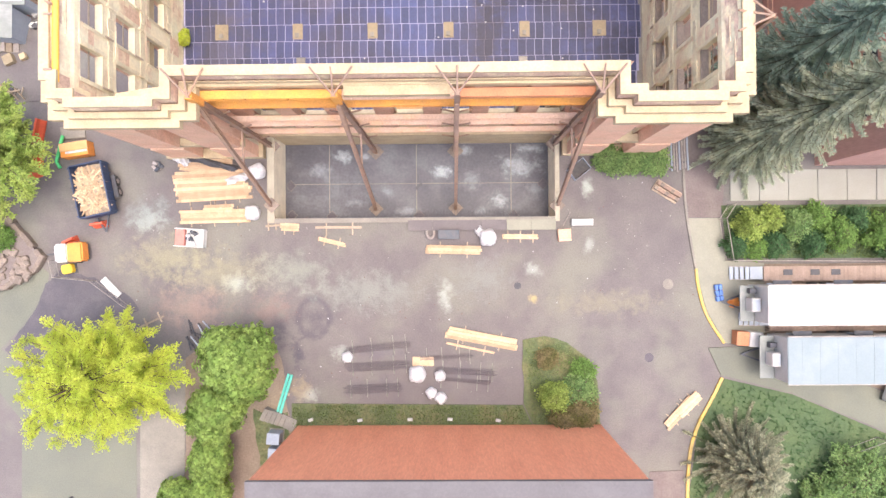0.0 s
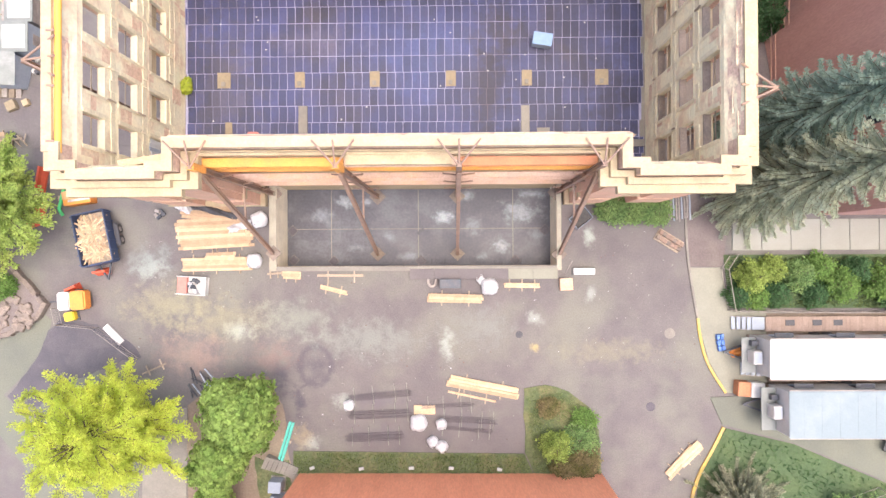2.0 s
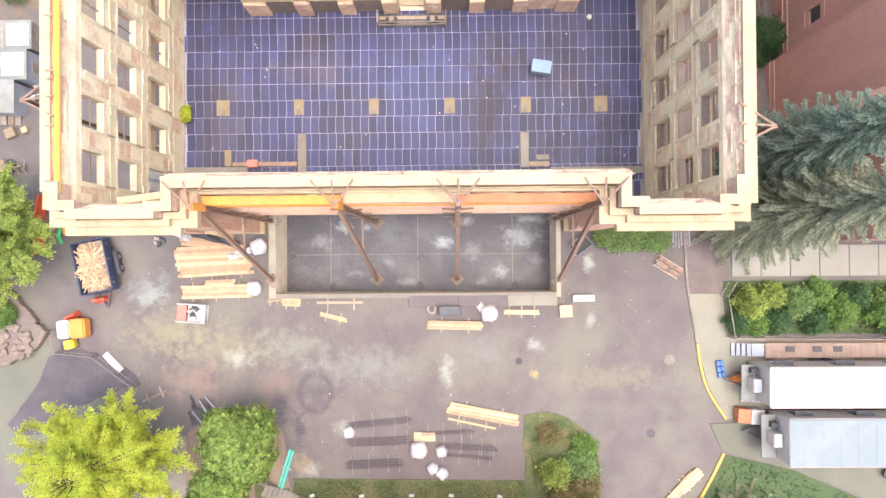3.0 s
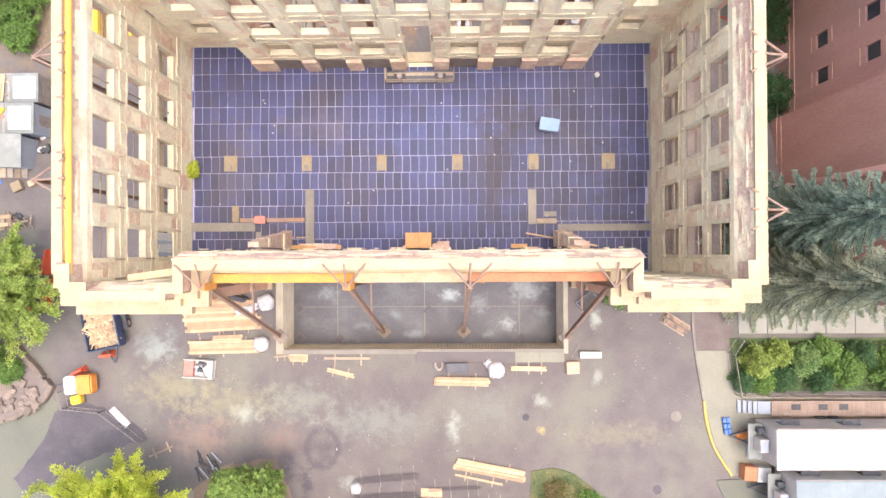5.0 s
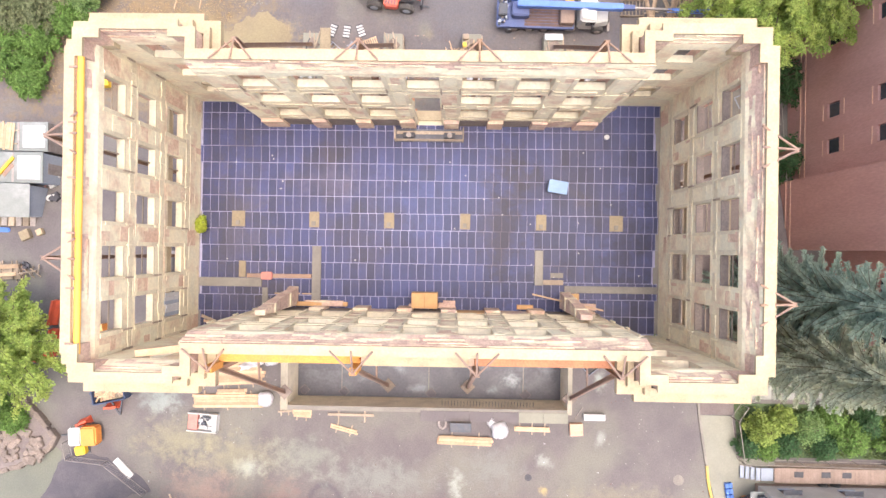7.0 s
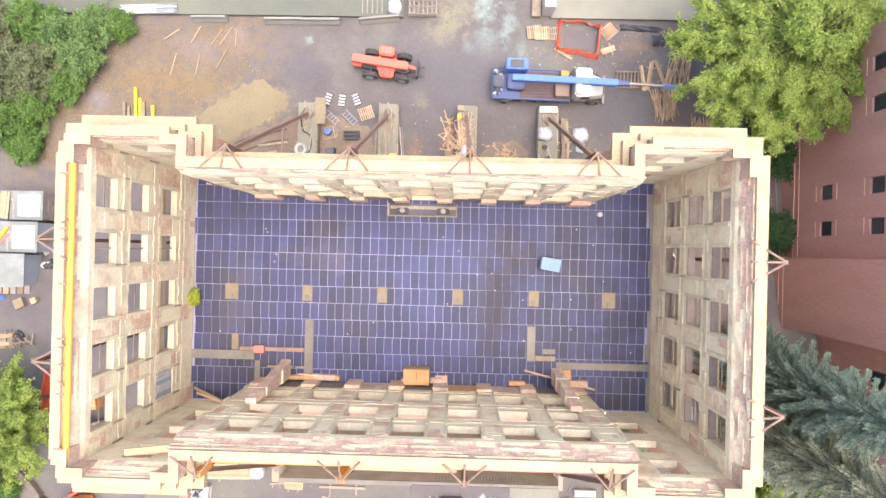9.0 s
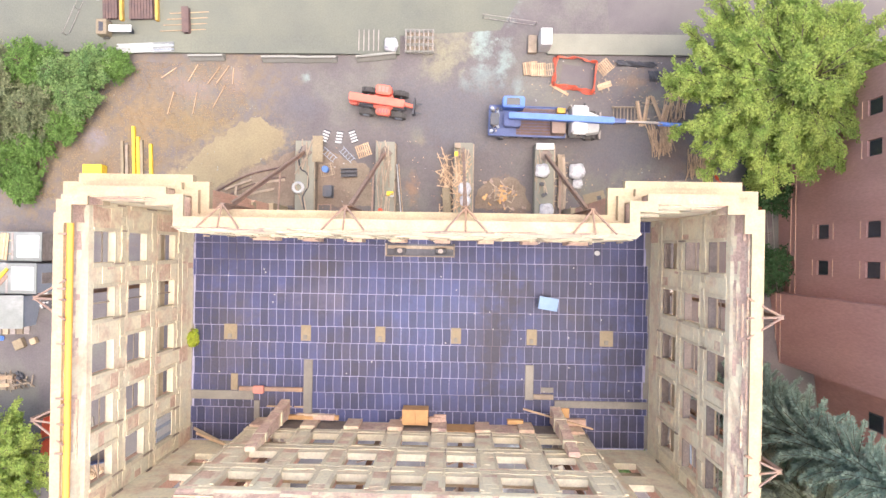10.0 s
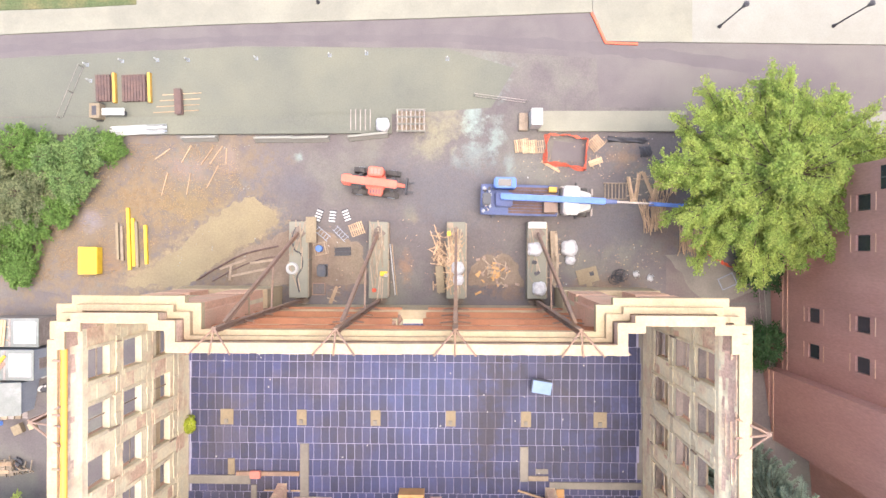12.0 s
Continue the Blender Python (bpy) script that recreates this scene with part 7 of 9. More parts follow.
# steps and grey boxes beside the red building
steps = thing("entry_steps", "grey concrete steps and landing", "steps", m=on(-13.1, -13.3, -25))
for k in range(5):
    part("step", soft_box(-1.3 + k * 0.36, -1.3 + (k + 1) * 0.36 - 0.004, -0.5, 0.5, 0, 0.75 - k * 0.15, 0.015), M["concrete"], steps)
part("landing", soft_box(0.51, 1.4, -0.5, 0.5, 0, 0.12, 0.015), M["concrete"], steps)
for k, y in enumerate((-14.6, -15.8)):
    u = thing("utility_box", "pale grey utility cabinet on a slab", "cabinet", "utility cabinets", on(-13.3 + 0.1 * k, y, -4))
    part("body", soft_box(-0.5, 0.5, -0.45, 0.45, 0.08, 1.2, 0.03), M["pale"], u)
    part("base", soft_box(-0.6, 0.6, -0.55, 0.55, -0.02, 0.076, 0.01), M["concrete"], u)

lumber_stack(-23.2, -5.4, 24, 2.4, 2, 1, w=0.14, material="old_wood", seed=16, label="few weathered poles under the lime tree")
bundle = thing("scrap_heap", "heap of dark posts and fittings beside the hedge", "scrap", m=on(-19.4, -6.6))
for k in range(14):
    part("post", soft_box(-0.6, 0.6, -0.05, 0.05, 0, 0.1, 0.015), M[("dark_metal", "black", "pale")[k % 3]], bundle).matrix_basis = pose(rng.uniform(-0.8, 0.8), rng.uniform(-0.7, 0.7), 0.02 + 0.05 * k, 0, 0, rng.uniform(90, 160))

# manholes
for x, y, r, mt in ((5.95, -2.85, 0.28, "black"), (17.85, -2.8, 0.42, "concrete"), (16.3, -8.6, 0.36, "patch")):
    t = tagged(mesh_ob("manhole_cover", (lambda b: (tube(b, (0, 0, -0.05), (0, 0, 0.012), r, r, 28), tube(b, (0, 0, 0.012), (0, 0, 0.02), r * 0.8, r * 0.8, 24), b)[2])(bm_new()), M[mt]), "round manhole cover set in the yard", "manhole")
    t.location = (x, y, 0.004)

# by the east pavilion: dark tray, pallet of stone, pipe rack
tray = thing("plastic_tub", "black mixing tub with a thin pale rim", "tub", m=on(10.85, 6.35, 38))
part("base", soft_box(-0.75, 0.75, -0.5, 0.5, 0, 0.3, 0.02), M["rubber"], tray)
for sg in (-1, 1):
    part("rim", soft_box(-0.78, 0.78, sg * 0.52 - 0.018, sg * 0.52 + 0.018, 0.0, 0.5, 0.01), M["pale"], tray)
    part("rim", soft_box(sg * 0.77 - 0.018, sg * 0.77 + 0.018, -0.5, 0.5, 0.0, 0.5, 0.01), M["pale"], tray)
stone = thing("stone_pallet", "pallet stacked with tan stone blocks", "pallet", m=on(17.8, 4.55, -32))
part("base", soft_box(-1.1, 1.1, -0.5, 0.5, 0, 0.12, 0.01), M["old_wood"], stone)
for k in range(14):
    part("block", soft_box(-0.15, 0.15, -0.16, 0.16, 0, 0.28, 0.03), M["steel"] if k % 3 else M["stone_edge"], stone).matrix_basis = pose(-0.9 + (k // 2) * 0.31, -0.22 + (k % 2) * 0.42 + rng.uniform(-0.03, 0.03), 0.124, 0, 0, rng.uniform(-8, 8))
rack = thing("pipe_rack", "rack of long grey galvanised tubes", "rack", m=on(18.4, 7.8, 92))
for k in range(9):
    bm = bm_new()
    tube(bm, (-1.6 + rng.uniform(-0.2, 0.2), -0.9 + k * 0.21, 0.5), (1.4 + rng.uniform(-0.2, 0.2), -0.9 + k * 0.21, 0.5), 0.07, 0.07, 8)
    part("tube", bm, M["steel_grey"] if k % 3 else M["pale"], rack)
for xx in (-1.0, 1.0):
    part("stand", soft_box(xx - 0.06, xx + 0.06, -1.05, 1.05, 0, 0.42, 0.01), M["dark_metal"], rack)

# eastern lumber by the kerb, blue crate
lumber_stack(18.6, -12.9, 48, 3.2, 3, 2, w=0.24, seed=14, label="pale planks beside the yellow kerb")
lumber_stack(19.3, -12.3, 44, 2.2, 3, 3, w=0.26, seed=15, label="short pale planks beside the yellow kerb")
bl = thing("blue_crates", "stack of small blue plastic crates", "crate", m=on(21.75, -3.5, 8, 0.05))
for k in range(6):
    part("crate", soft_box(-0.28, -0.01, -0.2, 0.2, 0, 0.3, 0.03), M["blue"], bl).matrix_basis = pose(0.3 * (k % 2), -0.45 + 0.45 * (k // 2), 0.0, 0, 0, rng.uniform(-6, 6))
ob_ = thing("dumpster", "small rusty orange skip with a white lid", "skip", m=on(23.75, -7.05, -4, 0.05))
part("body", soft_box(-1.0, -0.02, -0.55, 0.55, 0.06, 1.0, 0.03), M["rust_red"], ob_)
part("lid", soft_box(-0.016, 1.0, -0.58, 0.58, 0.06, 1.1, 0.05), M["white"], ob_)


# ---- site trailers ----
def site_trailer(x, y0, y1, z, L, roof, label):
    t = thing("office_trailer", label, "trailer", "site trailers", pose(x, (y0 + y1) / 2, 0))
    w = (y1 - y0) / 2
    part("body", soft_box(0, L, -w + 0.08, w - 0.08, 0.75, z - 0.12, 0.03), M["white"], t)
    part("roof", soft_box(-0.05, L + 0.1, -w, w, z - 0.116, z, 0.05, 2), roof, t)
    part("skirt", soft_box(0.1, L - 0.1, -w + 0.15, w - 0.15, 0.02, 0.746, 0.01), M["deck"], t)
    for s in (-1, 1):
        part("gutter", soft_box(0, L, s * (w + 0.04) - 0.03, s * (w + 0.04) + 0.03, z - 0.15, z - 0.09, 0.01), M["steel_grey"], t)
    for k in range(9):
        part("roof_seam", soft_box(1.0 + k * 1.3, 1.05 + k * 1.3, -w + 0.05, w - 0.05, z + 0.001, z + 0.014, 0.004), roof, t)
    for xx in (1.75, 6.3, 10.4):
        wn_ = part("window", soft_box(xx - 0.6, xx + 0.6, w - 0.076, w - 0.05, 1.6, 2.5, 0.008), M["glass"], t)
        part("sill", soft_box(xx - 0.65, xx + 0.65, w - 0.076, w + 0.05, 1.5, 1.58, 0.01), M["pale"], wn_)
        bm = bm_new()
        beam(bm, (xx - 0.7, w + 0.12, 2.55), (xx + 0.7, w + 0.12, 2.55), 0.36, 0.05)
        part("awning", bm, M["dark_metal"], wn_)
    # plant shelf and air conditioner on the end wall
    part("end_shelf", soft_box(-1.15, -0.06, -w + 0.1, w - 0.1, 1.9, 2.0, 0.02), M["shed_roof"], t)
    ac = part("air_conditioner", soft_box(-0.75, -0.1, -0.55, 0.45, 2.004, 3.1, 0.05), M["white"], t)
    part("grille", soft_box(-0.7, -0.15, -0.45, 0.35, 3.104, 3.13, 0.01), M["pale"], ac)
    part("hatch", soft_box(-0.62, -0.12, 0.75, 1.15, 2.004, 2.5, 0.02), M["dark_metal"], t)
    part("drawbar", (lambda b: (beam(b, (0, 0.7, 0.6), (-1.9, 0, 0.55), 0.12, 0.14), beam(b, (0, -0.7, 0.6), (-1.9, 0, 0.55), 0.12, 0.14), b)[2])(bm_new()), M["dark_metal"], t)
    for s in (-1, 1):
        for xx in (5.2, 6.2):
            bm = bm_new()
            tube(bm, (xx, s * (w - 0.1), 0.38), (xx, s * (w + 0.02), 0.38), 0.38, 0.38, 16)
            part("wheel", bm, M["rubber"], t)
    return t


site_trailer(23.75, -5.65, -2.75, 4.1, 13.5, M["white"], "long white site office trailer")
site_trailer(25.2, -10.0, -6.55, 3.9, 13.5, M["trailer_roof"], "long pale blue-grey site office trailer")
deck = thing("timber_deck", "brown timber deck beside the site trailers", "deck", m=pose(25.0, -2.0, 0))
me = one_box_mesh("plank", 0.14, 1.15, 0.04, M["deck"], 0.005)
for k in range(80):
    piece("plank", me, deck, (0.1 + k * 0.15, 0.0, 0.7))
for k in range(5):
    part("joist", soft_box(0.0, 12.0, -0.5 + k * 0.24, -0.44 + k * 0.24, 0.0, 0.696, 0.01), M["old_wood"], deck)
deck2 = thing("timber_deck", "brown timber deck between the site trailers", "deck", m=pose(25.4, -6.1, 0))
me2 = one_box_mesh("plank", 0.14, 0.75, 0.04, M["deck"], 0.005)
for k in range(80):
    piece("plank", me2, deck2, (0.1 + k * 0.15, 0.0, 0.7))
for k in (-0.25, 0.25):
    part("joist", soft_box(0.0, 12.0, k - 0.03, k + 0.03, 0.0, 0.696, 0.01), M["old_wood"], deck2)
for y in (-1.95, -5.55):
    stp = thing("trailer_steps", "pale metal steps up to the trailer deck", "steps", "trailer steps", pose(22.6 if y > -3 else 23.3, y, 0.05))
    for k in range(4):
        part("tread", soft_box(k * 0.34, k * 0.34 + 0.31, -0.5, 0.5, 0.12 + k * 0.16, 0.17 + k * 0.16, 0.01), M["pale"], stp)
    for s in (-0.5, 0.5):
        bm = bm_new()
        beam(bm, (0, s, 0.03), (1.4, s, 0.66), 0.05, 0.16)
        part("stringer", bm, M["steel_grey"], stp)
    part("landing", soft_box(1.37, 2.35, -0.5, 0.5, 0.6, 0.68, 0.01), M["pale"], stp)
    for s in (-0.45, 0.45):
        part("leg", soft_box(2.2, 2.28, s - 0.04, s + 0.04, -0.04, 0.596, 0.01), M["steel_grey"], stp)
for x in (26.9, 29.0, 30.6):
    m_ = mesh_ob("door_mat", soft_box(-0.35, 0.35, -0.22, 0.22, 0, 0.03, 0.01), M["black"])
    m_.location = (x, -1.9, 0.743)
    tagged(m_, "dark mat on the timber deck", "mat", "mats on the deck")
rail_fence("garden_fence", [(22.6, 3.4), (21.9, 2.3), (22.4, -0.95), (36.0, -1.1), (44.0, -1.1)], 1.6, "chain-link fence round an overgrown garden")
rail_fence("lawn_fence", [(31.0, -16.0), (34.0, -14.9)], 1.4, "short steel fence on the lawn", mesh=False)
orange_bag = thing("tarpaulin", "crumpled orange tarpaulin beside the trailer", "sheet", m=on(22.95, -4.25, 10, 0.05))
bm = bm_new()
bmesh.ops.create_icosphere(bm, subdivisions=3, radius=0.5)
for v in bm.verts:
    n_ = noise.noise(v.co * 3.0)
    v.co = Vector((v.co.x * (1.0 + n_ * 0.5), v.co.y * (0.7 + n_ * 0.4), max(0, v.co.z * 0.6 + 0.2 + n_ * 0.15)))
part("sheet", bm, M["orange"], orange_bag)
mail = thing("utility_cart", "small white utility cart on the path", "cart", m=on(35.4, -11.6, -18, 0.09))
part("body", soft_box(-1.1, 1.1, -0.65, 0.65, 0.3, 1.0, 0.08, 2), M["white"], mail)
part("roof", soft_box(-0.7, 0.5, -0.65, 0.65, 1.5, 1.58, 0.03), M["white"], mail)
for sx in (-0.65, 0.45):
    for sy in (-0.6, 0.6):
        part("post", soft_box(sx - 0.03, sx + 0.03, sy - 0.03, sy + 0.03, 1.004, 1.496, 0.005), M["dark_metal"], mail)
        bm = bm_new()
        tube(bm, (sx * 1.1, sy - 0.1, 0.28), (sx * 1.1, sy + 0.1, 0.28), 0.28, 0.28, 14)
        part("wheel", bm, M["rubber"], mail)
# raised planting bed with a rubble-stone edge beside the street
bed = tagged(new("planting_bed"), "raised bed of dusty soil and rubble edged with rough stone", "garden", kind="structure")
edge = [(-31.9, -0.3), (-33.0, 1.0), (-35.4, 3.6), (-41.0, 9.0), (-44.0, 6.0), (-42.0, 0.0), (-36.4, -3.1), (-34.6, -2.6), (-32.6, -1.4)]
bm = bm_new()
prism(bm, frayed(edge, 7, 0.18, 0.6), -0.1, 0.55)
part("gravel_fill", bm, M["mauve_dust"], bed)
rng = random.Random(15)
me = [one_box_mesh("edge_stone", L, 0.4, 0.62, M["stone_edge"], 0.05) for L in (0.6, 0.8, 1.0)]
for (x0, y0), (x1, y1) in zip(edge, edge[1:] + edge[:1]):
    L = math.hypot(x1 - x0, y1 - y0)
    n = max(1, round(L / 0.85))
    for k in range(n):
        f = (k + 0.5) / n
        piece("edge_stone", rng.choice(me), bed, (x0 + (x1 - x0) * f + rng.uniform(-0.06, 0.06), y0 + (y1 - y0) * f + rng.uniform(-0.06, 0.06), -0.02), (0, 0, math.atan2(y1 - y0, x1 - x0) + rng.uniform(-0.12, 0.12)))
me = [one_box_mesh("rubble_stone", L, L * 0.8, 0.3, M["stone_edge"], 0.06) for L in (0.35, 0.5, 0.7)]
for k in range(60):
    piece("rubble_stone", rng.choice(me), bed, (rng.uniform(-36.2, -32.8), rng.uniform(-2.2, 0.4), 0.5), (rng.uniform(-0.2, 0.2), rng.uniform(-0.2, 0.2), rng.uniform(0, 3)))
for k, (x, y, r, h) in enumerate(((-36.4, 2.0, 1.5, 1.6), (-38.4, 3.6, 1.4, 1.5), (-35.0, 1.2, 0.9, 1.0))):
    sh = shrub("green shrub in a raised gravel bed", x, y, r, h, M["leaf_green"], 120 + k)
    sh.matrix_basis = pose(x, y, 0.5)



# ---- things in the north yard ----
def wheel(parent, x, y, z, r, w, hub="steel_grey"):
    bm = bm_new()
    prof = [(-w / 2, r * 0.9), (-w * 0.38, r), (w * 0.38, r), (w / 2, r * 0.9)]
    n = 22
    loops = [[bm.verts.new((x + q * math.cos(k * math.tau / n), y + d, z + q * math.sin(k * math.tau / n))) for k in range(n)] for d, q in prof]
    for A, B in zip(loops, loops[1:]):
        for k in range(n):
            bm.faces.new((A[k], A[(k + 1) % n], B[(k + 1) % n], B[k]))
    bm.faces.new(loops[0])
    bm.faces.new(loops[-1])
    t = part("wheel", bm, M["rubber"], parent)
    s = 1 if y > 0 else -1
    bm = bm_new()
    tube(bm, (x, y + s * (w / 2 + 0.002), z), (x, y + s * (w / 2 + 0.05), z), r * 0.55, r * 0.5, 16)
    part("rim", bm, M[hub], t)
    return t


tele = thing("telehandler", "faded orange-red telehandler with a lowered boom and forks", "telehandler", m=on(-5.9, 36.65, -6))
part("chassis", soft_box(-2.1, 2.0, -0.45, 0.45, 0.5, 0.95, 0.08, 2), M["dark_metal"], tele, "dark chassis frame")
bm = soft_box(-0.45, 0.75, -1.12, -0.5, 0.55, 1.45, 0.12, 2)
hood_t = part("engine_hood", bm, M["salmon"], tele)
for k in range(4):
    part("vent", soft_box(-0.3 + k * 0.24, -0.18 + k * 0.24, -1.0, -0.62, 1.452, 1.465, 0.004), M["dark_metal"], hood_t)
part("body", soft_box(-0.7, 0.9, -0.6, 0.6, 0.96, 1.42, 0.08, 2), M["salmon"], tele)
cab = part("cab", soft_box(-0.55, 0.75, 0.42, 1.2, 0.6, 2.25, 0.12, 2), M["salmon"], tele)
for k in range(3):
    part("roof_window", soft_box(-0.3 + k * 0.3, -0.08 + k * 0.3, 0.58, 1.04, 2.252, 2.266, 0.004), M["faded_red"], cab)
part("side_window", soft_box(-0.4, 0.55, 1.202, 1.22, 1.3, 2.05, 0.01), M["glass"], cab)
bm = bm_new()
beam(bm, (-2.7, -0.02, 1.95), (1.9, -0.06, 1.45), 0.66, 0.5)
bmesh.ops.bevel(bm, geom=bm.edges[:], offset=0.05, segments=2, affect="EDGES")
boom = part("boom", bm, M["salmon"], tele)
bm = bm_new()
beam(bm, (1.85, -0.06, 1.42), (2.6, -0.06, 0.95), 0.3, 0.32)
part("boom_head", bm, M["salmon"], boom, "bent boom head")
bm = bm_new()
tube(bm, (-1.4, -0.06, 0.95), (0.4, -0.06, 1.38), 0.07, 0.07, 10)
part("lift_cylinder", bm, M["steel_grey"], boom)
part("counterweight", soft_box(-2.75, -1.95, -0.5, 0.45, 0.65, 1.55, 0.12, 2), M["salmon"], tele)
part("fork_carriage", soft_box(2.6, 2.75, -0.75, 0.65, 0.35, 1.3, 0.02), M["black"], tele)
for y in (-0.45, 0.35):
    part("fork", soft_box(2.754, 3.3, y - 0.06, y + 0.06, 0.35, 0.42, 0.01), M["dark_metal"], tele)
for x in (-1.3, 1.45):
    bm = bm_new()
    beam(bm, (x, -0.8, 0.6), (x, 0.8, 0.6), 0.22, 0.22)
    part("axle", bm, M["dark_metal"], tele)
    for s in (-1, 1):
        w = wheel(tele, x, s * 0.92, 0.62, 0.62, 0.44, "pale")
        bm = bm_new()
        for k in range(16):
            a = k * math.tau / 16
            c, d = math.cos(a) * 0.62, math.sin(a) * 0.62
            beam(bm, (x + c, s * 0.92 - 0.2, 0.62 + d), (x + c, s * 0.92 + 0.2, 0.62 + d), 0.08, 0.06)
        part("tread", bm, M["rubber"], w)

crane = thing("crane_truck", "blue boom crane truck with a white cab", "truck", m=on(7.6, 35.1, -1.5))
part("chassis", soft_box(-4.5, 4.3, -0.5, 0.5, 0.75, 1.05, 0.02), M["dark_metal"], crane)
part("deck", soft_box(-4.55, 1.95, -1.22, 1.22, 1.06, 1.2, 0.03), M["deck_blue"], crane, "dark blue flat deck")
for k in range(9):
    part("deck_board", soft_box(-2.2, 1.8, -1.12 + k * 0.25, -0.9 + k * 0.25, 1.204, 1.23, 0.005), M["brown_steel"], crane)
for s in (-1, 1):
    part("side_rail", soft_box(-4.5, 1.9, s * 1.25 - 0.04, s * 1.25 + 0.04, 0.95, 1.3, 0.01), M["deck_blue"], crane)
    part("outrigger", soft_box(-3.6, -3.25, s * 1.35 - 0.12, s * 1.35 + 0.12, 0.3, 1.0, 0.02), M["dark_metal"], crane)
    part("fuel_tank", soft_box(1.2, 2.1, s * 0.95 - 0.3, s * 0.95 + 0.3, 0.5, 1.0, 0.1, 2), M["steel_grey"], crane)
tc = part("cab", soft_box(2.15, 3.5, -1.18, 1.18, 0.9, 2.85, 0.14, 2), M["white"], crane, "white truck cab")
part("sleeper_fairing", soft_box(2.2, 2.7, -1.0, 1.0, 2.854, 3.05, 0.08, 2), M["white"], tc)
part("windscreen", soft_box(3.502, 3.53, -1.0, 1.0, 1.9, 2.65, 0.01), M["glass"], tc)
for s in (-1, 1):
    part("side_window", soft_box(2.7, 3.4, s * 1.19 - 0.012, s * 1.19 + 0.012, 1.9, 2.6, 0.005), M["glass"], tc)
    part("mirror", soft_box(3.2, 3.3, s * 1.38 - 0.1, s * 1.38 + 0.1, 1.9, 2.4, 0.02), M["black"], tc)
bm = bm_new()
v = [bm.verts.new(p) for p in ((3.52, -1.0, 0.9), (4.75, -0.8, 0.9), (4.75, 0.8, 0.9), (3.52, 1.0, 0.9), (3.52, -0.95, 1.9), (4.65, -0.62, 1.62), (4.65, 0.62, 1.62), (3.52, 0.95, 1.9))]
for q in ((3, 2, 1, 0), (4, 5, 6, 7), (0, 1, 5, 4), (1, 2, 6, 5), (2, 3, 7, 6), (3, 0, 4, 7)):
    bm.faces.new([v[i] for i in q])
bmesh.ops.bevel(bm, geom=bm.edges[:], offset=0.08, segments=2, affect="EDGES")
hood = part("hood", bm, M["white"], crane, "tapered white bonnet")
part("grille", soft_box(4.76, 4.8, -0.55, 0.55, 0.95, 1.55, 0.01), M["steel_grey"], hood)
part("bumper", soft_box(4.78, 4.98, -1.15, 1.15, 0.45, 0.75, 0.04), M["steel_grey"], crane)
turret = part("turret", soft_box(-3.3, -1.9, -0.6, 0.6, 1.24, 2.1, 0.1, 2), M["deck_blue"], crane, "dark blue crane turret")
oc = part("operator_cab", soft_box(-3.5, -1.7, 0.85, 1.75, 1.24, 2.7, 0.1, 2), M["crane_blue"], crane, "bright blue operator's cab")
part("roof_window", soft_box(-3.2, -2.1, 1.0, 1.6, 2.702, 2.72, 0.01), M["glass"], oc)
bm = bm_new()
beam(bm, (-2.95, 0.15, 2.6), (5.5, -0.05, 3.05), 0.5, 0.6)
bmesh.ops.bevel(bm, geom=bm.edges[:], offset=0.05, segments=2, affect="EDGES")
jib = part("boom", bm, M["crane_blue"], crane, "long blue telescopic boom")
bm = bm_new()
beam(bm, (5.4, -0.05, 3.05), (6.4, -0.08, 3.1), 0.34, 0.4)
part("inner_boom", bm, M["deck_blue"], jib)
bm = bm_new()
beam(bm, (6.4, -0.08, 3.1), (9.2, -0.15, 3.2), 0.16, 0.2)
part("boom_link", bm, M["steel_grey"], jib)
bm = bm_new()
for a, b in ((-0.14, -0.14), (0.14, -0.14), (0.0, 0.14)):
    tube(bm, (9.0, -0.15 + a, 3.2 + b), (12.6, -0.3 + a * 0.6, 3.3 + b * 0.6), 0.045, 0.04, 6)
for k in range(10):
    x0, x1 = 9.0 + k * 0.36, 9.0 + (k + 1) * 0.36
    tube(bm, (x0, -0.29, 3.06), (x1, -0.01, 3.06), 0.02, 0.02, 5)
    tube(bm, (x0, -0.15, 3.34), (x1, -0.29 if k % 2 else -0.01, 3.06), 0.02, 0.02, 5)
part("jib", bm, M["crane_blue"], jib, "blue lattice jib")
part("jib_plate", soft_box(9.3, 12.4, -0.33, -0.1, 3.4, 3.46, 0.01), M["crane_blue"], jib)
part("hook_block", soft_box(12.3, 12.8, -0.4, -0.1, 2.7, 3.1, 0.04), M["dark_metal"], jib)
part("winch", soft_box(-4.4, -3.7, -0.5, 0.5, 1.24, 1.9, 0.08, 2), M["dark_metal"], crane)
for k, y in enumerate((-1.0, 0.9)):
    bm = bm_new()
    tube(bm, (-4.3, y, 1.2), (-4.3, y, 1.85), 0.14, 0.14, 10)
    part("gas_bottle", bm, M["pale"], crane)
part("tool_locker", soft_box(0.7, 1.85, -1.0, 0.5, 1.235, 1.85, 0.03), M["deck"], crane, "brown wooden locker on the deck")
rng = random.Random(63)
for k in range(16):
    part("rigging", soft_box(-0.14, 0.14, -0.1, 0.1, 0, 0.22, 0.03), M[("black", "steel_grey", "dark_blue", "pale")[k % 4]], crane).matrix_basis = pose(rng.uniform(-4.4, -3.5), rng.uniform(-1.05, 1.05), 1.23 + 0.012 * k, 0, 0, rng.uniform(0, 180))
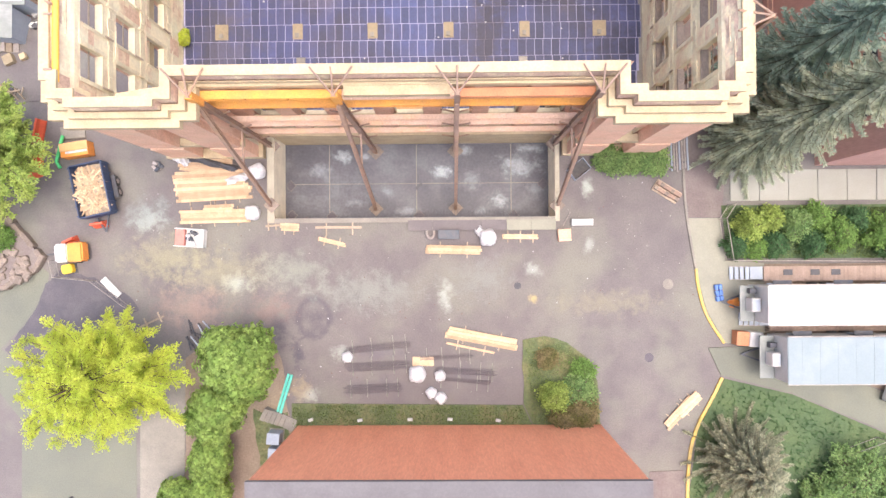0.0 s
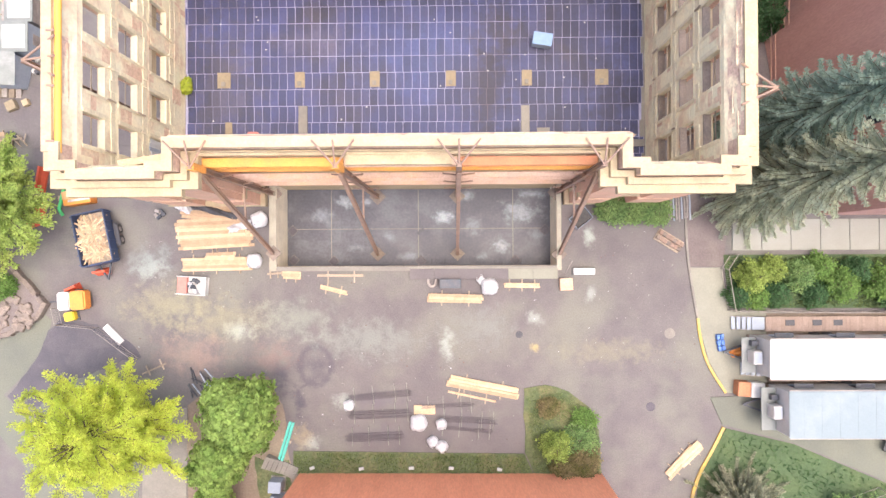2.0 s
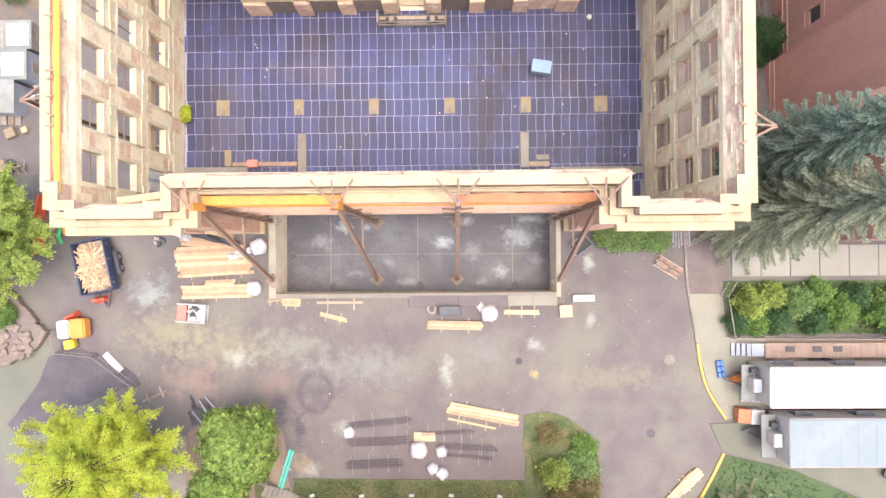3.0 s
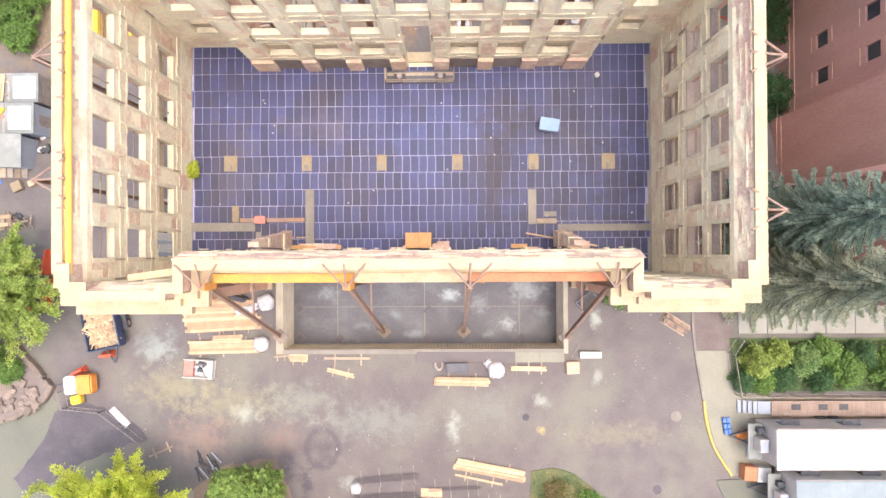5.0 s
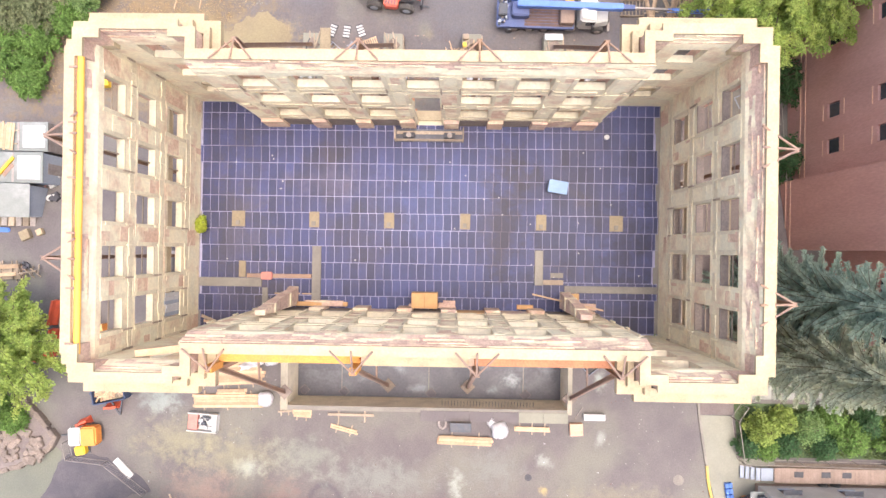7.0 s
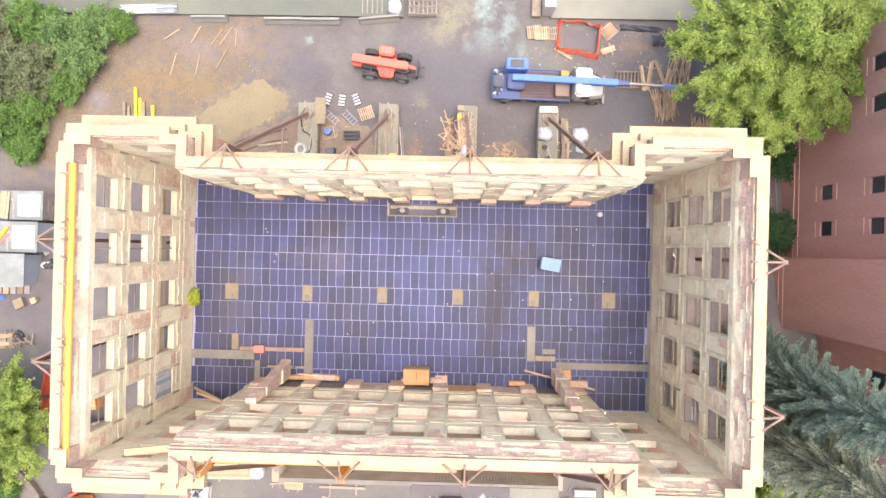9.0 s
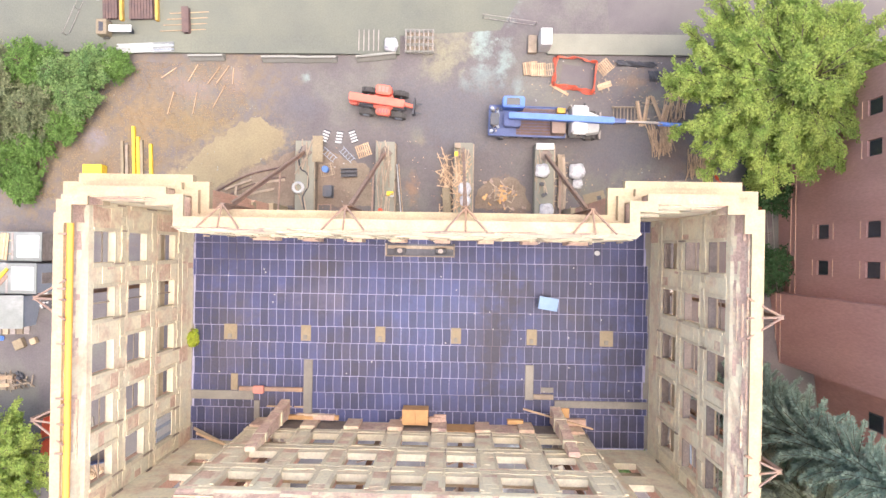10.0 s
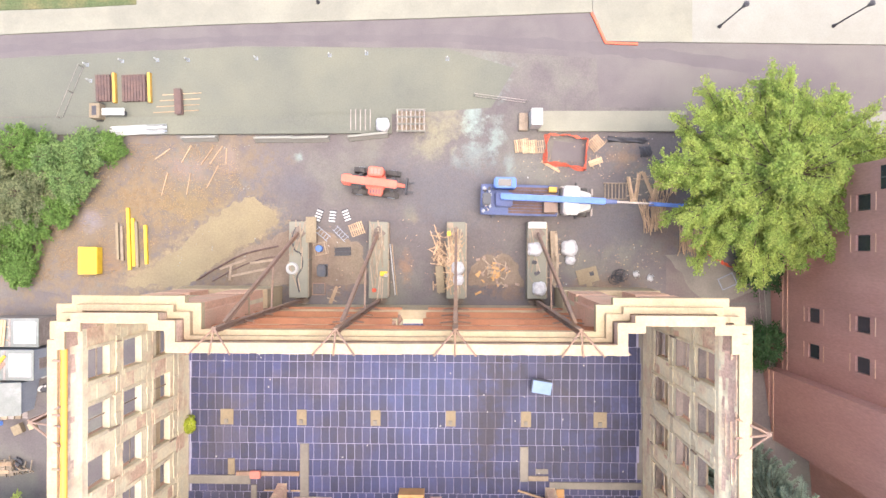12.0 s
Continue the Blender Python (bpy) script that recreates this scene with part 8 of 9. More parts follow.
part("toolbox", soft_box(1.1, 1.8, 0.7, 1.15, 1.235, 1.75, 0.03), M["ochre"], crane, "ochre toolbox on the deck")
bm = bm_new()
tube(bm, (2.0, 1.05, 1.2), (2.0, 1.05, 3.1), 0.08, 0.08, 10)
part("exhaust_pipe", bm, M["steel_grey"], crane)
for x in (-3.0, -1.75, -0.5, 4.0):
    for s in (-1, 1):
        wheel(crane, x, s * 1.02, 0.5, 0.5, 0.34)


# concrete footings of the shores, each strewn with things
foot_group = "footings of the shores"
for k, x in enumerate((-12.4, -5.6, 1.0, 7.8)):
    t = thing("concrete_footing", "long pale concrete footing under a raking shore", "footing", foot_group, pose(x, 29.9, NORTH))
    part("block", soft_box(-0.8, 0.8, -3.1, 3.4, -0.2, 1.2, 0.04), M["walk_pale"], t)
    rng = random.Random(200 + k)
    for j in range(2):
        part("formwork", soft_box(0.804, 0.9, -3.0 + j * 3.2, 0.1 + j * 3.2, 0, 1.15, 0.01), M["old_wood"], t)
# timber strewn on the footings and beside them: count, spread of direction, kind
for k, (x, n, mt, turn) in enumerate(((-12.4, 8, "old_wood", 0.3), (-5.6, 30, "old_wood", 0.14), (0.8, 70, "wood", 0.8), (1.2, 24, "old_wood", 0.3), (7.5, 12, "old_wood", 0.25))):
    rng = random.Random(300 + k)
    t = thing("timber_scraps", "loose timber offcuts lying on a footing", "lumber", m=pose(x, 29.9, NORTH + 1.203))
    mes = [one_box_mesh("offcut", w, L, 0.035, M[mt], 0.006) for L, w in ((0.6, 0.07), (1.1, 0.09), (1.9, 0.09), (2.6, 0.12))]
    for j in range(n):
        me = mes[rng.choice((0, 0, 1, 1, 2) if turn > 0.5 else (0, 1, 2, 2, 3))]
        piece("offcut", me, t, (rng.uniform(-0.55, 0.45), rng.uniform(-2.4, 2.4), 0.004 + 0.26 * j / n), (rng.gauss(0, 0.03), 0, rng.gauss(0, turn)))
spill = thing("timber_scraps", "pale broken laths spilled beside a footing", "lumber", m=on(-0.3, 30.2))
rng = random.Random(311)
mes = [one_box_mesh("offcut", w, L, 0.03, M["wood"], 0.006) for L, w in ((0.4, 0.06), (0.8, 0.08), (1.3, 0.08))]
for j in range(60):
    piece("offcut", rng.choice(mes), spill, (rng.gauss(0, 0.28) - 0.1, rng.uniform(-2.6, 2.4), 0.004 + 0.2 * rng.random()), (rng.gauss(0, 0.1), 0, rng.gauss(0, 0.9)))
for nm, lab, x, y, mt, sx, sy in (("plastic_jug", "yellow plastic jug on a footing", -0.1 + 0.5, 32.3, "yellow", 0.16, 0.2), ("plastic_jug", "yellow plastic jug on a footing", -5.1, 28.9, "yellow", 0.3, 0.2),
                                  ("red_bin", "small red can on a footing", -5.9, 27.5, "red", 0.18, 0.16), ("bucket", "white pail on a footing", -4.95, 28.8, "white", 0.17, 0.17), ("box", "grey box on a footing", 0.5, 33.0, "old_wood", 0.25, 0.22)):
    ob = thing(nm, lab, "container", m=pose(x, y, NORTH + 1.46))
    part("body", soft_box(-sx, sx, -sy, sy, -0.256, 0.12, 0.05, 2), M[mt], ob)
wpipe = thing("pvc_pipes", "pale pipe and lath leaning along a footing", "pipe", m=on(-4.35, 29.6))
for q, w in ((0.0, 0.05), (0.16, 0.035)):
    bm = bm_new()
    tube(bm, (q - 0.25, 1.8, 1.15), (q + 0.1, -2.6, 0.06), w, w, 8)
    part("pipe", bm, M["bag"] if q == 0 else M["wood"], wpipe)
dk = thing("hose", "dark hose draped over a footing", "hose", m=pose(-12.4, 29.9, NORTH + 1.203))
bm = bm_new()
hp = curve_pts([(-0.2, 2.9), (-0.5, 2.0), (-0.3, 1.0), (0.25, 0.6), (0.35, -0.4), (-0.1, -1.4), (0.1, -2.6)], 6)
for a, b in zip(hp, hp[1:]):
    tube(bm, (*a, 0.06), (*b, 0.06), 0.06, 0.06, 7, False)
part("tube", bm, M["black"], dk, smooth=True)


def pit_bag(x, y, z, r=0.45, rz=0):
    return sack(x, y, r, 0.45, rz, z=z - ground_z(y), opened=True)


pit_bag(1.15, 29.4, -2.4, 0.5)
pit_bag(1.2, 28.4, -2.4, 0.42)
pit_bag(7.6, 31.0, -2.4, 0.55)
pit_bag(8.0, 27.7, -2.4, 0.55)
wb = thing("white_box", "white metal box on a footing", "box", m=pose(7.8, 33.0, NORTH + 1.203))
part("body", soft_box(-0.75, 0.75, -0.25, 0.3, 0, 0.3, 0.03), M["white"], wb)
hose = thing("hose_coil", "white coil of hose on a footing", "coil", m=pose(-12.9, 29.3, NORTH + 1.203))
bm = bm_new()
for rr, zz in ((0.46, 0.08), (0.36, 0.1), (0.42, 0.2)):
    for k in range(24):
        a0, a1 = k * math.tau / 24, (k + 1) * math.tau / 24
        tube(bm, (rr * math.cos(a0), rr * math.sin(a0), zz), (rr * math.cos(a1), rr * math.sin(a1), zz), 0.09, 0.09, 7, False)
part("coil", bm, M["white"], hose, smooth=True)
for k, y in enumerate((29.9, 29.0)):
    b = thing("motor", "small black motor on a footing", "motor", "motors on a footing", pose(7.6 + 0.2 * k, y, NORTH + 1.203, 0, 0, 30 * k))
    part("body", soft_box(-0.22, 0.22, -0.16, 0.16, 0, 0.3, 0.05, 2), M["black"], b)
    part("shaft", soft_box(0.224, 0.34, -0.04, 0.04, 0.12, 0.2, 0.01), M["steel_grey"], b)
tan_board = thing("board", "tan panel leaning on a footing's end", "board", m=pose(-11.3, 32.6, NORTH + 1.0))
part("panel", soft_box(-0.45, 0.45, -1.1, 1.1, 0.203, 0.27, 0.01), M["tan"], tan_board)
part("leg", soft_box(-0.05, 0.05, -0.9, 0.9, -1.0, 0.2, 0.01), M["old_wood"], tan_board)
tan2 = thing("board", "tan panel lying beside a footing", "board", m=on(-0.35, 28.4, 4))
part("panel", soft_box(-0.35, 0.35, -1.15, 1.15, 0.0, 0.6, 0.02), M["tan"], tan2)
for k, (x, y, r) in enumerate(((9.4, 31.2, 3), (9.45, 29.2, -2))):
    lumber_stack(x, y, 90 + r, 2.6, 3, 4, w=0.2, h=0.08, material="old_wood", seed=60 + k, label="weathered timbers beside a footing")
lumber_stack(-9.6, 26.95, 68, 1.6, 1, 1, w=0.3, seed=70, label="single plank leaning on the ground")

# between the footings
def ladder(x, y, rz, L=1.5):
    t = thing("ladder", "short aluminium ladder section lying flat", "ladder", "ladder sections", on(x, y, rz))
    for s in (-0.25, 0.25):
        part("rail", soft_box(-L / 2, L / 2, s - 0.03, s + 0.03, 0, 0.08, 0.01), M["pale"], t)
    for k in range(5):
        xx = -L / 2 + (k + 0.5) * L / 5
        part("rung", soft_box(xx - 0.025, xx + 0.025, -0.216, 0.216, 0.02, 0.06, 0.01), M["pale"], t)


for x, y, r in ((-10.9, 33.9, 70), (-9.7, 33.8, 82), (-8.5, 33.9, 110)):
    t = thing("chair_frame", "white and black folded metal seat frames", "frame", "folded frames", on(x, y, r))
    part("frame", soft_box(-0.55, 0.55, -0.3, 0.3, 0, 0.1, 0.02), M["black"], t)
    for k in range(4):
        part("slat", soft_box(-0.5 + k * 0.26, -0.34 + k * 0.26, -0.28, 0.28, 0.104, 0.16, 0.01), M["white"], t)
ladder(-10.6, 32.3, -40)
ladder(-9.0, 32.3, -45)
pallet(-7.6, 32.7, 20)
pallet(-10.7, 31.0, 12, material="old_wood")
blue = thing("drum", "blue plastic drum top", "drum", m=on(-10.8, 31.0, 0, 0.13))
bm = bm_new()
tube(bm, (0, 0, 0), (0, 0, 0.5), 0.3, 0.28, 18)
part("drum", bm, M["blue"], blue)
tr = thing("tool_trough", "dark steel trough with a divider", "trough", m=on(-8.8, 30.75, 2))
part("base", soft_box(-0.7, 0.7, -0.35, 0.35, 0, 0.08, 0.01), M["black"], tr)
for s in (-1, 0, 1):
    part("side", soft_box(-0.7, 0.7, s * 0.33 - 0.03, s * 0.33 + 0.03, 0.084, 0.4, 0.01), M["dark_metal"], tr)
gb = thing("generator", "dark grey generator box on the soil", "machine", m=on(-10.55, 29.1, 0))
part("body", soft_box(-0.4, 0.4, -0.5, 0.5, 0.05, 0.75, 0.08, 2), M["dark_metal"], gb)
part("base", soft_box(-0.42, 0.42, -0.55, 0.55, 0, 0.046, 0.01), M["dark_metal"], gb)
fr = thing("angle_irons", "rusty square steel frame lying flat", "frame", m=on(-10.9, 27.5, 0))
for s in (-1, 1):
    part("bar", soft_box(-0.6, 0.6, s * 0.5 - 0.05, s * 0.5 + 0.05, 0, 0.08, 0.01), M["steel"], fr)
    part("bar", soft_box(s * 0.55 - 0.05, s * 0.55 + 0.05, -0.446, 0.446, 0, 0.08, 0.01), M["steel"], fr)
heap = thing("wood_heap", "scattered heap of brown and orange broken wood", "lumber", m=on(4.3, 29.2))
rng = random.Random(31)
mes = [one_box_mesh("offcut", L, w, 0.04, M[m_], 0.006) for L, w, m_ in ((0.4, 0.14, "ply"), (0.7, 0.18, "ply"), (0.5, 0.1, "old_wood"), (0.9, 0.09, "old_wood"), (0.35, 0.2, "deck"))]
for k in range(64):
    a, r = rng.uniform(0, 6.28), abs(rng.gauss(0, 0.95))
    piece("offcut", rng.choice(mes), heap, (r * math.cos(a), r * math.sin(a), 0.03 + max(0, 0.35 - r * 0.3)), (rng.uniform(-.3, .3), rng.uniform(-.3, .3), rng.uniform(0, 3.1)))
sack(10.7, 31.1, 0.65, 0.6, opened=True)
sack(10.8, 30.1, 0.4, 0.3)
pb = thing("plywood_board", "tan plywood panel with a dark cut-out", "board", m=on(12.3, 28.75, 15))
part("panel", soft_box(-0.9, 0.9, -0.65, 0.65, 0, 0.1, 0.01), M["tan"], pb)
part("opening", soft_box(0.2, 0.55, -0.1, 0.25, 0.102, 0.115, 0.004), M["black"], pb)
part("batten", soft_box(-0.3, 0.2, -1.0, -0.66, 0, 0.1, 0.01), M["tan"], pb)
sc = thing("scrap_heap", "tangle of dark cable and hose", "scrap", m=on(14.8, 28.7))
bm = bm_new()
for k in range(10):
    cx, cy, rr = rng.uniform(-0.4, 0.4), rng.uniform(-0.3, 0.3), rng.uniform(0.25, 0.6)
    for j in range(14):
        a0, a1 = j * math.tau / 14, (j + 1) * math.tau / 14
        tube(bm, (cx + rr * math.cos(a0), cy + rr * 0.8 * math.sin(a0), 0.05 + 0.03 * k), (cx + rr * math.cos(a1), cy + rr * 0.8 * math.sin(a1), 0.05 + 0.03 * k), 0.03, 0.03, 5, False)
part("cable", bm, M["black"], sc)
for x, y, r in ((16.4, 28.9, 20), (17.6, 28.6, -15)):
    sack(x, y, 0.22, 0.2, r, "paper_sack", "small white paper sack")
grate = thing("slatted_crate", "dark slatted crate under the jib", "crate", m=on(14.6, 36.0, 0))
for k in range(7):
    part("slat", soft_box(-0.95 + k * 0.3, -0.86 + k * 0.3, -0.7, 0.7, 0.3, 0.36, 0.01), M["old_wood"], grate)
for s in (-1, 1):
    part("side", soft_box(-1.0, 1.0, s * 0.68 - 0.04, s * 0.68 + 0.04, 0, 0.296, 0.01), M["old_wood"], grate)
for k, (x, y, r, L) in enumerate(((15.9, 36.2, 100, 2.2), (16.5, 36.4, 82, 2.6), (17.4, 36.6, 112, 2.4), (18.0, 36.0, 75, 2.0))):
    lumber_stack(x, y, r, L, 2, 2, w=0.16, seed=80 + k, label="loose pale planks under the crane's jib")


def sticks(x, y, rz, n, L, seed, spread, label):
    t = thing("brush_pile", label, "lumber", m=on(x, y, rz))
    rng = random.Random(seed)
    mes = [one_box_mesh("pole", l * L, 0.07, 0.06, M["wood"], 0.01) for l in (0.7, 0.9, 1.1)]
    for k in range(n):
        piece("pole", rng.choice(mes), t, (rng.uniform(-0.3, 0.3), rng.uniform(-spread, spread), 0.02 + 0.4 * rng.random()), (0, rng.uniform(-0.1, 0.1), rng.gauss(0, 0.18)))
    return t


sticks(17.9, 34.0, 98, 46, 2.6, 1, 1.0, "spread pile of thin pale poles")
sticks(21.2, 31.7, 88, 40, 2.2, 2, 1.1, "spread pile of thin pale poles under the tree")
sticks(18.9, 36.8, 84, 24, 2.4, 3, 0.9, "pile of thin pale poles at the tree")
# barrier of red netting round a hole
def netting(parent, pts, seed, h=0.9):
    """Slumped plastic netting: strands along and across a leaning, sagging strip."""
    rng = random.Random(seed)
    for (x0, y0), (x1, y1) in zip(pts, pts[1:]):
        L = math.hypot(x1 - x0, y1 - y0)
        n = max(3, int(L / 0.14))
        dx, dy = (y1 - y0) / L, -(x1 - x0) / L
        ph = rng.uniform(0, 6)

        def at(k, f):
            u = k / n
            sag = 1 - 0.45 * math.sin(math.pi * u) * (0.7 + 0.3 * math.sin(3 * u + ph))
            lean = (0.2 + 0.1 * math.sin(5 * u + ph)) * (f - 0.5) + 0.06 * math.sin(9 * u + ph + 3 * f)
            return Vector((x0 + (x1 - x0) * u + dx * lean, y0 + (y1 - y0) * u + dy * lean, 0.02 + h * f * sag))
        bm = bm_new()
        for j in range(9):
            for k in range(n):
                beam(bm, at(k, j / 8), at(k + 1, j / 8), 0.03, 0.03)
        for k in range(n + 1):
            for j in range(0, 8, 2):
                beam(bm, at(k, j / 8), at(k, (j + 2) / 8), 0.025, 0.025)
        part("net", bm, M["red"], parent)


net = thing("barrier_netting", "slumped red plastic netting round a hole", "netting", m=on(10.5, 39.5))
pts = [(-1.75, 1.35), (0.2, 1.25), (1.7, 0.9), (1.45, -1.7), (-0.2, -1.3), (-1.95, -1.05), (-1.75, 1.35)]
netting(net, pts, 4)
for x0, y0 in (pts[0], pts[2], pts[3], pts[5]):
    bm = bm_new()
    tube(bm, (x0, y0, -0.02), (x0, y0, 1.0), 0.03, 0.03, 6)
    part("post", bm, M["dark_metal"], net)
hole = mesh_ob("steel_plate", soft_box(-1.2, 1.2, -0.8, 0.8, 0, 0.03, 0.01), M["road"])
hole.matrix_basis = on(10.45, 39.4, -8)
tagged(hole, "steel plate over a hole", "plate")
for k, (x, y, r) in enumerate(((6.6, 39.9, 5), (7.3, 39.8, 0), (8.1, 39.8, 8))):
    pallet(x, y, r, 0, "wood" if k < 2 else "old_wood", "pallets by the netting")
    if k < 2:
        pallet(x, y, r + 4, 0.13, "wood", "pallets by the netting")
pallet(12.95, 40.1, 40, 0, "wood", "pallets by the netting")
lumber_stack(9.2, 38.2, -30, 1.8, 2, 1, w=0.22, seed=90, label="short pale boards by the netting")
lumber_stack(12.9, 38.5, 20, 1.2, 2, 1, w=0.25, seed=91, label="short pale boards by the netting")
tarp(15.6, 40.4, -3, 3.4, 0.5, "black", "dark sheeting along the slab", 8, 0.16)
tarp(17.2, 39.4, 4, 1.0, 0.9, "black", "folded dark sheeting on the soil", 9, 0.16)
shed = thing("site_toilet", "white cabin beside a small trailer", "cabin", m=on(7.3, 42.0, 0))
part("cabin", soft_box(-0.1, 0.85, -0.7, 0.7, 0.02, 2.2, 0.06), M["white"], shed)
part("base", soft_box(-0.95, -0.2, -0.85, 0.65, 0, 0.5, 0.03), M["old_wood"], shed)
part("door", soft_box(0.854, 0.88, -0.4, 0.4, 0.1, 2.0, 0.01), M["pale"], shed)
# racks and stacks on the pale verge
rk = thing("scaffold_frames", "stack of galvanised scaffold frames", "scaffold", m=on(-2.9, 42.0, 0))
for j in range(3):
    for k in range(7):
        part("tube", soft_box(-1.2 + k * 0.38, -1.12 + k * 0.38, -0.95, 0.95, 0.1 + j * 0.3, 0.18 + j * 0.3, 0.01), M["steel_grey"], rk)
    for s in (-0.9, -0.3, 0.3, 0.9):
        part("ledger", soft_box(-1.25, 1.25, s - 0.035, s + 0.035, 0.184 + j * 0.3, 0.24 + j * 0.3, 0.01), M["plaza"], rk)
part("skid", soft_box(-1.2, 1.2, -0.9, 0.9, 0.0, 0.096, 0.01), M["old_wood"], rk)
for k in range(5):
    rod = mesh_ob("form_tie", soft_box(-0.04, 0.04, -0.9, 0.9, 0, 0.06, 0.01), M["steel_grey"])
    rod.matrix_basis = on(-8.1 + k * 0.42, 42.1, 0, 0.353)
    tagged(rod, "thin steel rail lying on the slab", "rail", "rails on the slab")
sack(-5.3, 41.6, 0.55, 0.8, z=0.35)
for k, (x, w) in enumerate(((-29.6, 5), (-26.9, 8))):
    t = thing("beam_stack", "stack of rusty brown steel beams with yellow ends", "beams", "stacked beams", on(x, 44.9, 2))
    for j in range(w):
        bm = bm_new()
        i_beam(bm, (-w * 0.13 + j * 0.26, -1.15, 0.25), (-w * 0.13 + j * 0.26, 1.15, 0.25), 0.22, 0.3, 0.03)
        part("beam", bm, M["brown_steel"], t)
    part("edge_beam", soft_box(w * 0.13 + 0.05, w * 0.13 + 0.3, -1.3, 1.3, 0, 0.4, 0.02), M["ochre"], t, "ochre painted beam")
    for s in (-0.8, 0.8):
        part("bearer", soft_box(-w * 0.16, w * 0.16, s - 0.05, s + 0.05, 0.0, 0.096, 0.01), M["old_wood"], t)
db = thing("steel_beam", "dark steel beam across thin battens", "beam", m=on(-23.1, 43.7, 3))
bm = bm_new()
i_beam(bm, (0, -1.1, 0.3), (0, 1.1, 0.3), 0.6, 0.45, 0.05)
part("beam", bm, M["brown_steel"], db)
for k in range(4):
    part("batten", soft_box(-2.4 + 0.3 * k, 1.6 + 0.1 * k, -0.8 + k * 0.5, -0.74 + k * 0.5, 0, 0.07, 0.01), M["wood"], db)
lt = thing("light_tower", "tan mobile light tower with a white mast", "machine", m=on(-29.5, 42.75, 0))
part("body", soft_box(-0.9, 0.0, -0.65, 0.65, 0.3, 1.3, 0.05), M["tan"], lt)
part("hatch", soft_box(-0.65, -0.25, -0.4, 0.4, 1.304, 1.33, 0.01), M["black"], lt)
part("mast", soft_box(0.05, 2.0, -0.35, 0.25, 0.9, 1.05, 0.03), M["white"], lt, "lowered white mast")
part("stand", soft_box(1.5, 1.7, -0.2, 0.15, 0.0, 0.896, 0.01), M["dark_metal"], lt)
for s in (-0.7, 0.7):
    bm = bm_new()
    tube(bm, (-0.45, s - 0.1, 0.3), (-0.45, s + 0.1, 0.3), 0.3, 0.3, 14)
    part("wheel", bm, M["rubber"], lt)
wp = thing("pvc_pipes", "long white plastic pipes along the strip", "pipe", m=on(-26.4, 41.25, 3, 0.35))
for k in range(6):
    bm = bm_new()
    tube(bm, (-2.6 + rng.uniform(-0.3, 0.3), -0.35 + k * 0.14, 0.09), (2.4 + rng.uniform(-0.5, 0.3), -0.35 + k * 0.14, 0.09), 0.06, 0.06, 8)
    part("pipe", bm, M["white"], wp)
for k in range(5):
    part("slat", soft_box(0.6, 2.4, -0.5 + k * 0.2, -0.4 + k * 0.2, 0.152, 0.2, 0.01), M["pale"] if k % 2 else M["shed_roof"], wp)


def jersey(x, y, L, rz=0):
    t = thing("concrete_barrier", "weathered concrete barrier along the bank", "barrier", "concrete barriers", on(x, y, rz))
    bm = bm_new()
    prof = [(-0.3, 0), (0.3, 0), (0.27, 0.2), (0.12, 0.5), (0.09, 0.85), (-0.09, 0.85), (-0.12, 0.5), (-0.27, 0.2)]
    a = [bm.verts.new((-L / 2, p, q)) for p, q in prof]
    b = [bm.verts.new((L / 2, p, q)) for p, q in prof]
    bm.faces.new(a[::-1])
    bm.faces.new(b)
    for k in range(8):
        bm.faces.new((a[k], a[(k + 1) % 8], b[(k + 1) % 8], b[k]))
    part("body", bm, M["plaza"], t)


jersey(-21.2, 40.55, 3.0, 1)
jersey(-14.8, 40.5, 3.2, 1)
jersey(-11.6, 40.5, 3.2, 1)
jersey(-6.6, 40.75, 3.4, 6)
# poles lying on the dry bank
for k, (x, y, r, L) in enumerate(((-24.6, 39.2, 35, 1.6), (-22.5, 39.2, 60, 1.7), (-20.7, 39.0, 55, 1.8), (-19.9, 39.1, 55, 1.9), (-19.0, 39.0, 88, 1.4), (-24.4, 36.6, 75, 2.0), (-22.3, 36.6, 80, 1.9), (-20.2, 37.2, 62, 2.2))):
    p = mesh_ob("timber_pole", soft_box(-L / 2, L / 2, -0.045, 0.045, 0, 0.09, 0.01), M["wood"])
    p.matrix_basis = on(x, y, r, 0.033)
    tagged(p, "thin pale pole lying on the bank", "pole", "poles on the bank")
# yellow trench box and long yellow beams
yb = thing("yellow_skip", "bright yellow steel box", "skip", m=on(-30.7, 29.9, 0))
part("base", soft_box(-0.8, 0.8, -1.15, 1.15, 0.03, 0.12, 0.02), M["yellow"], yb)
for s in (-1, 1):
    part("side", soft_box(s * 0.78 - 0.05, s * 0.78 + 0.05, -1.15, 1.15, 0.124, 0.9, 0.02), M["yellow"], yb)
    part("end", soft_box(-0.726, 0.726, s * 1.1 - 0.05, s * 1.1 + 0.05, 0.124, 0.9, 0.02), M["yellow"], yb)
part("lid", soft_box(-0.83, 0.83, -1.17, 1.17, 0.904, 0.96, 0.02), M["yellow"], yb)
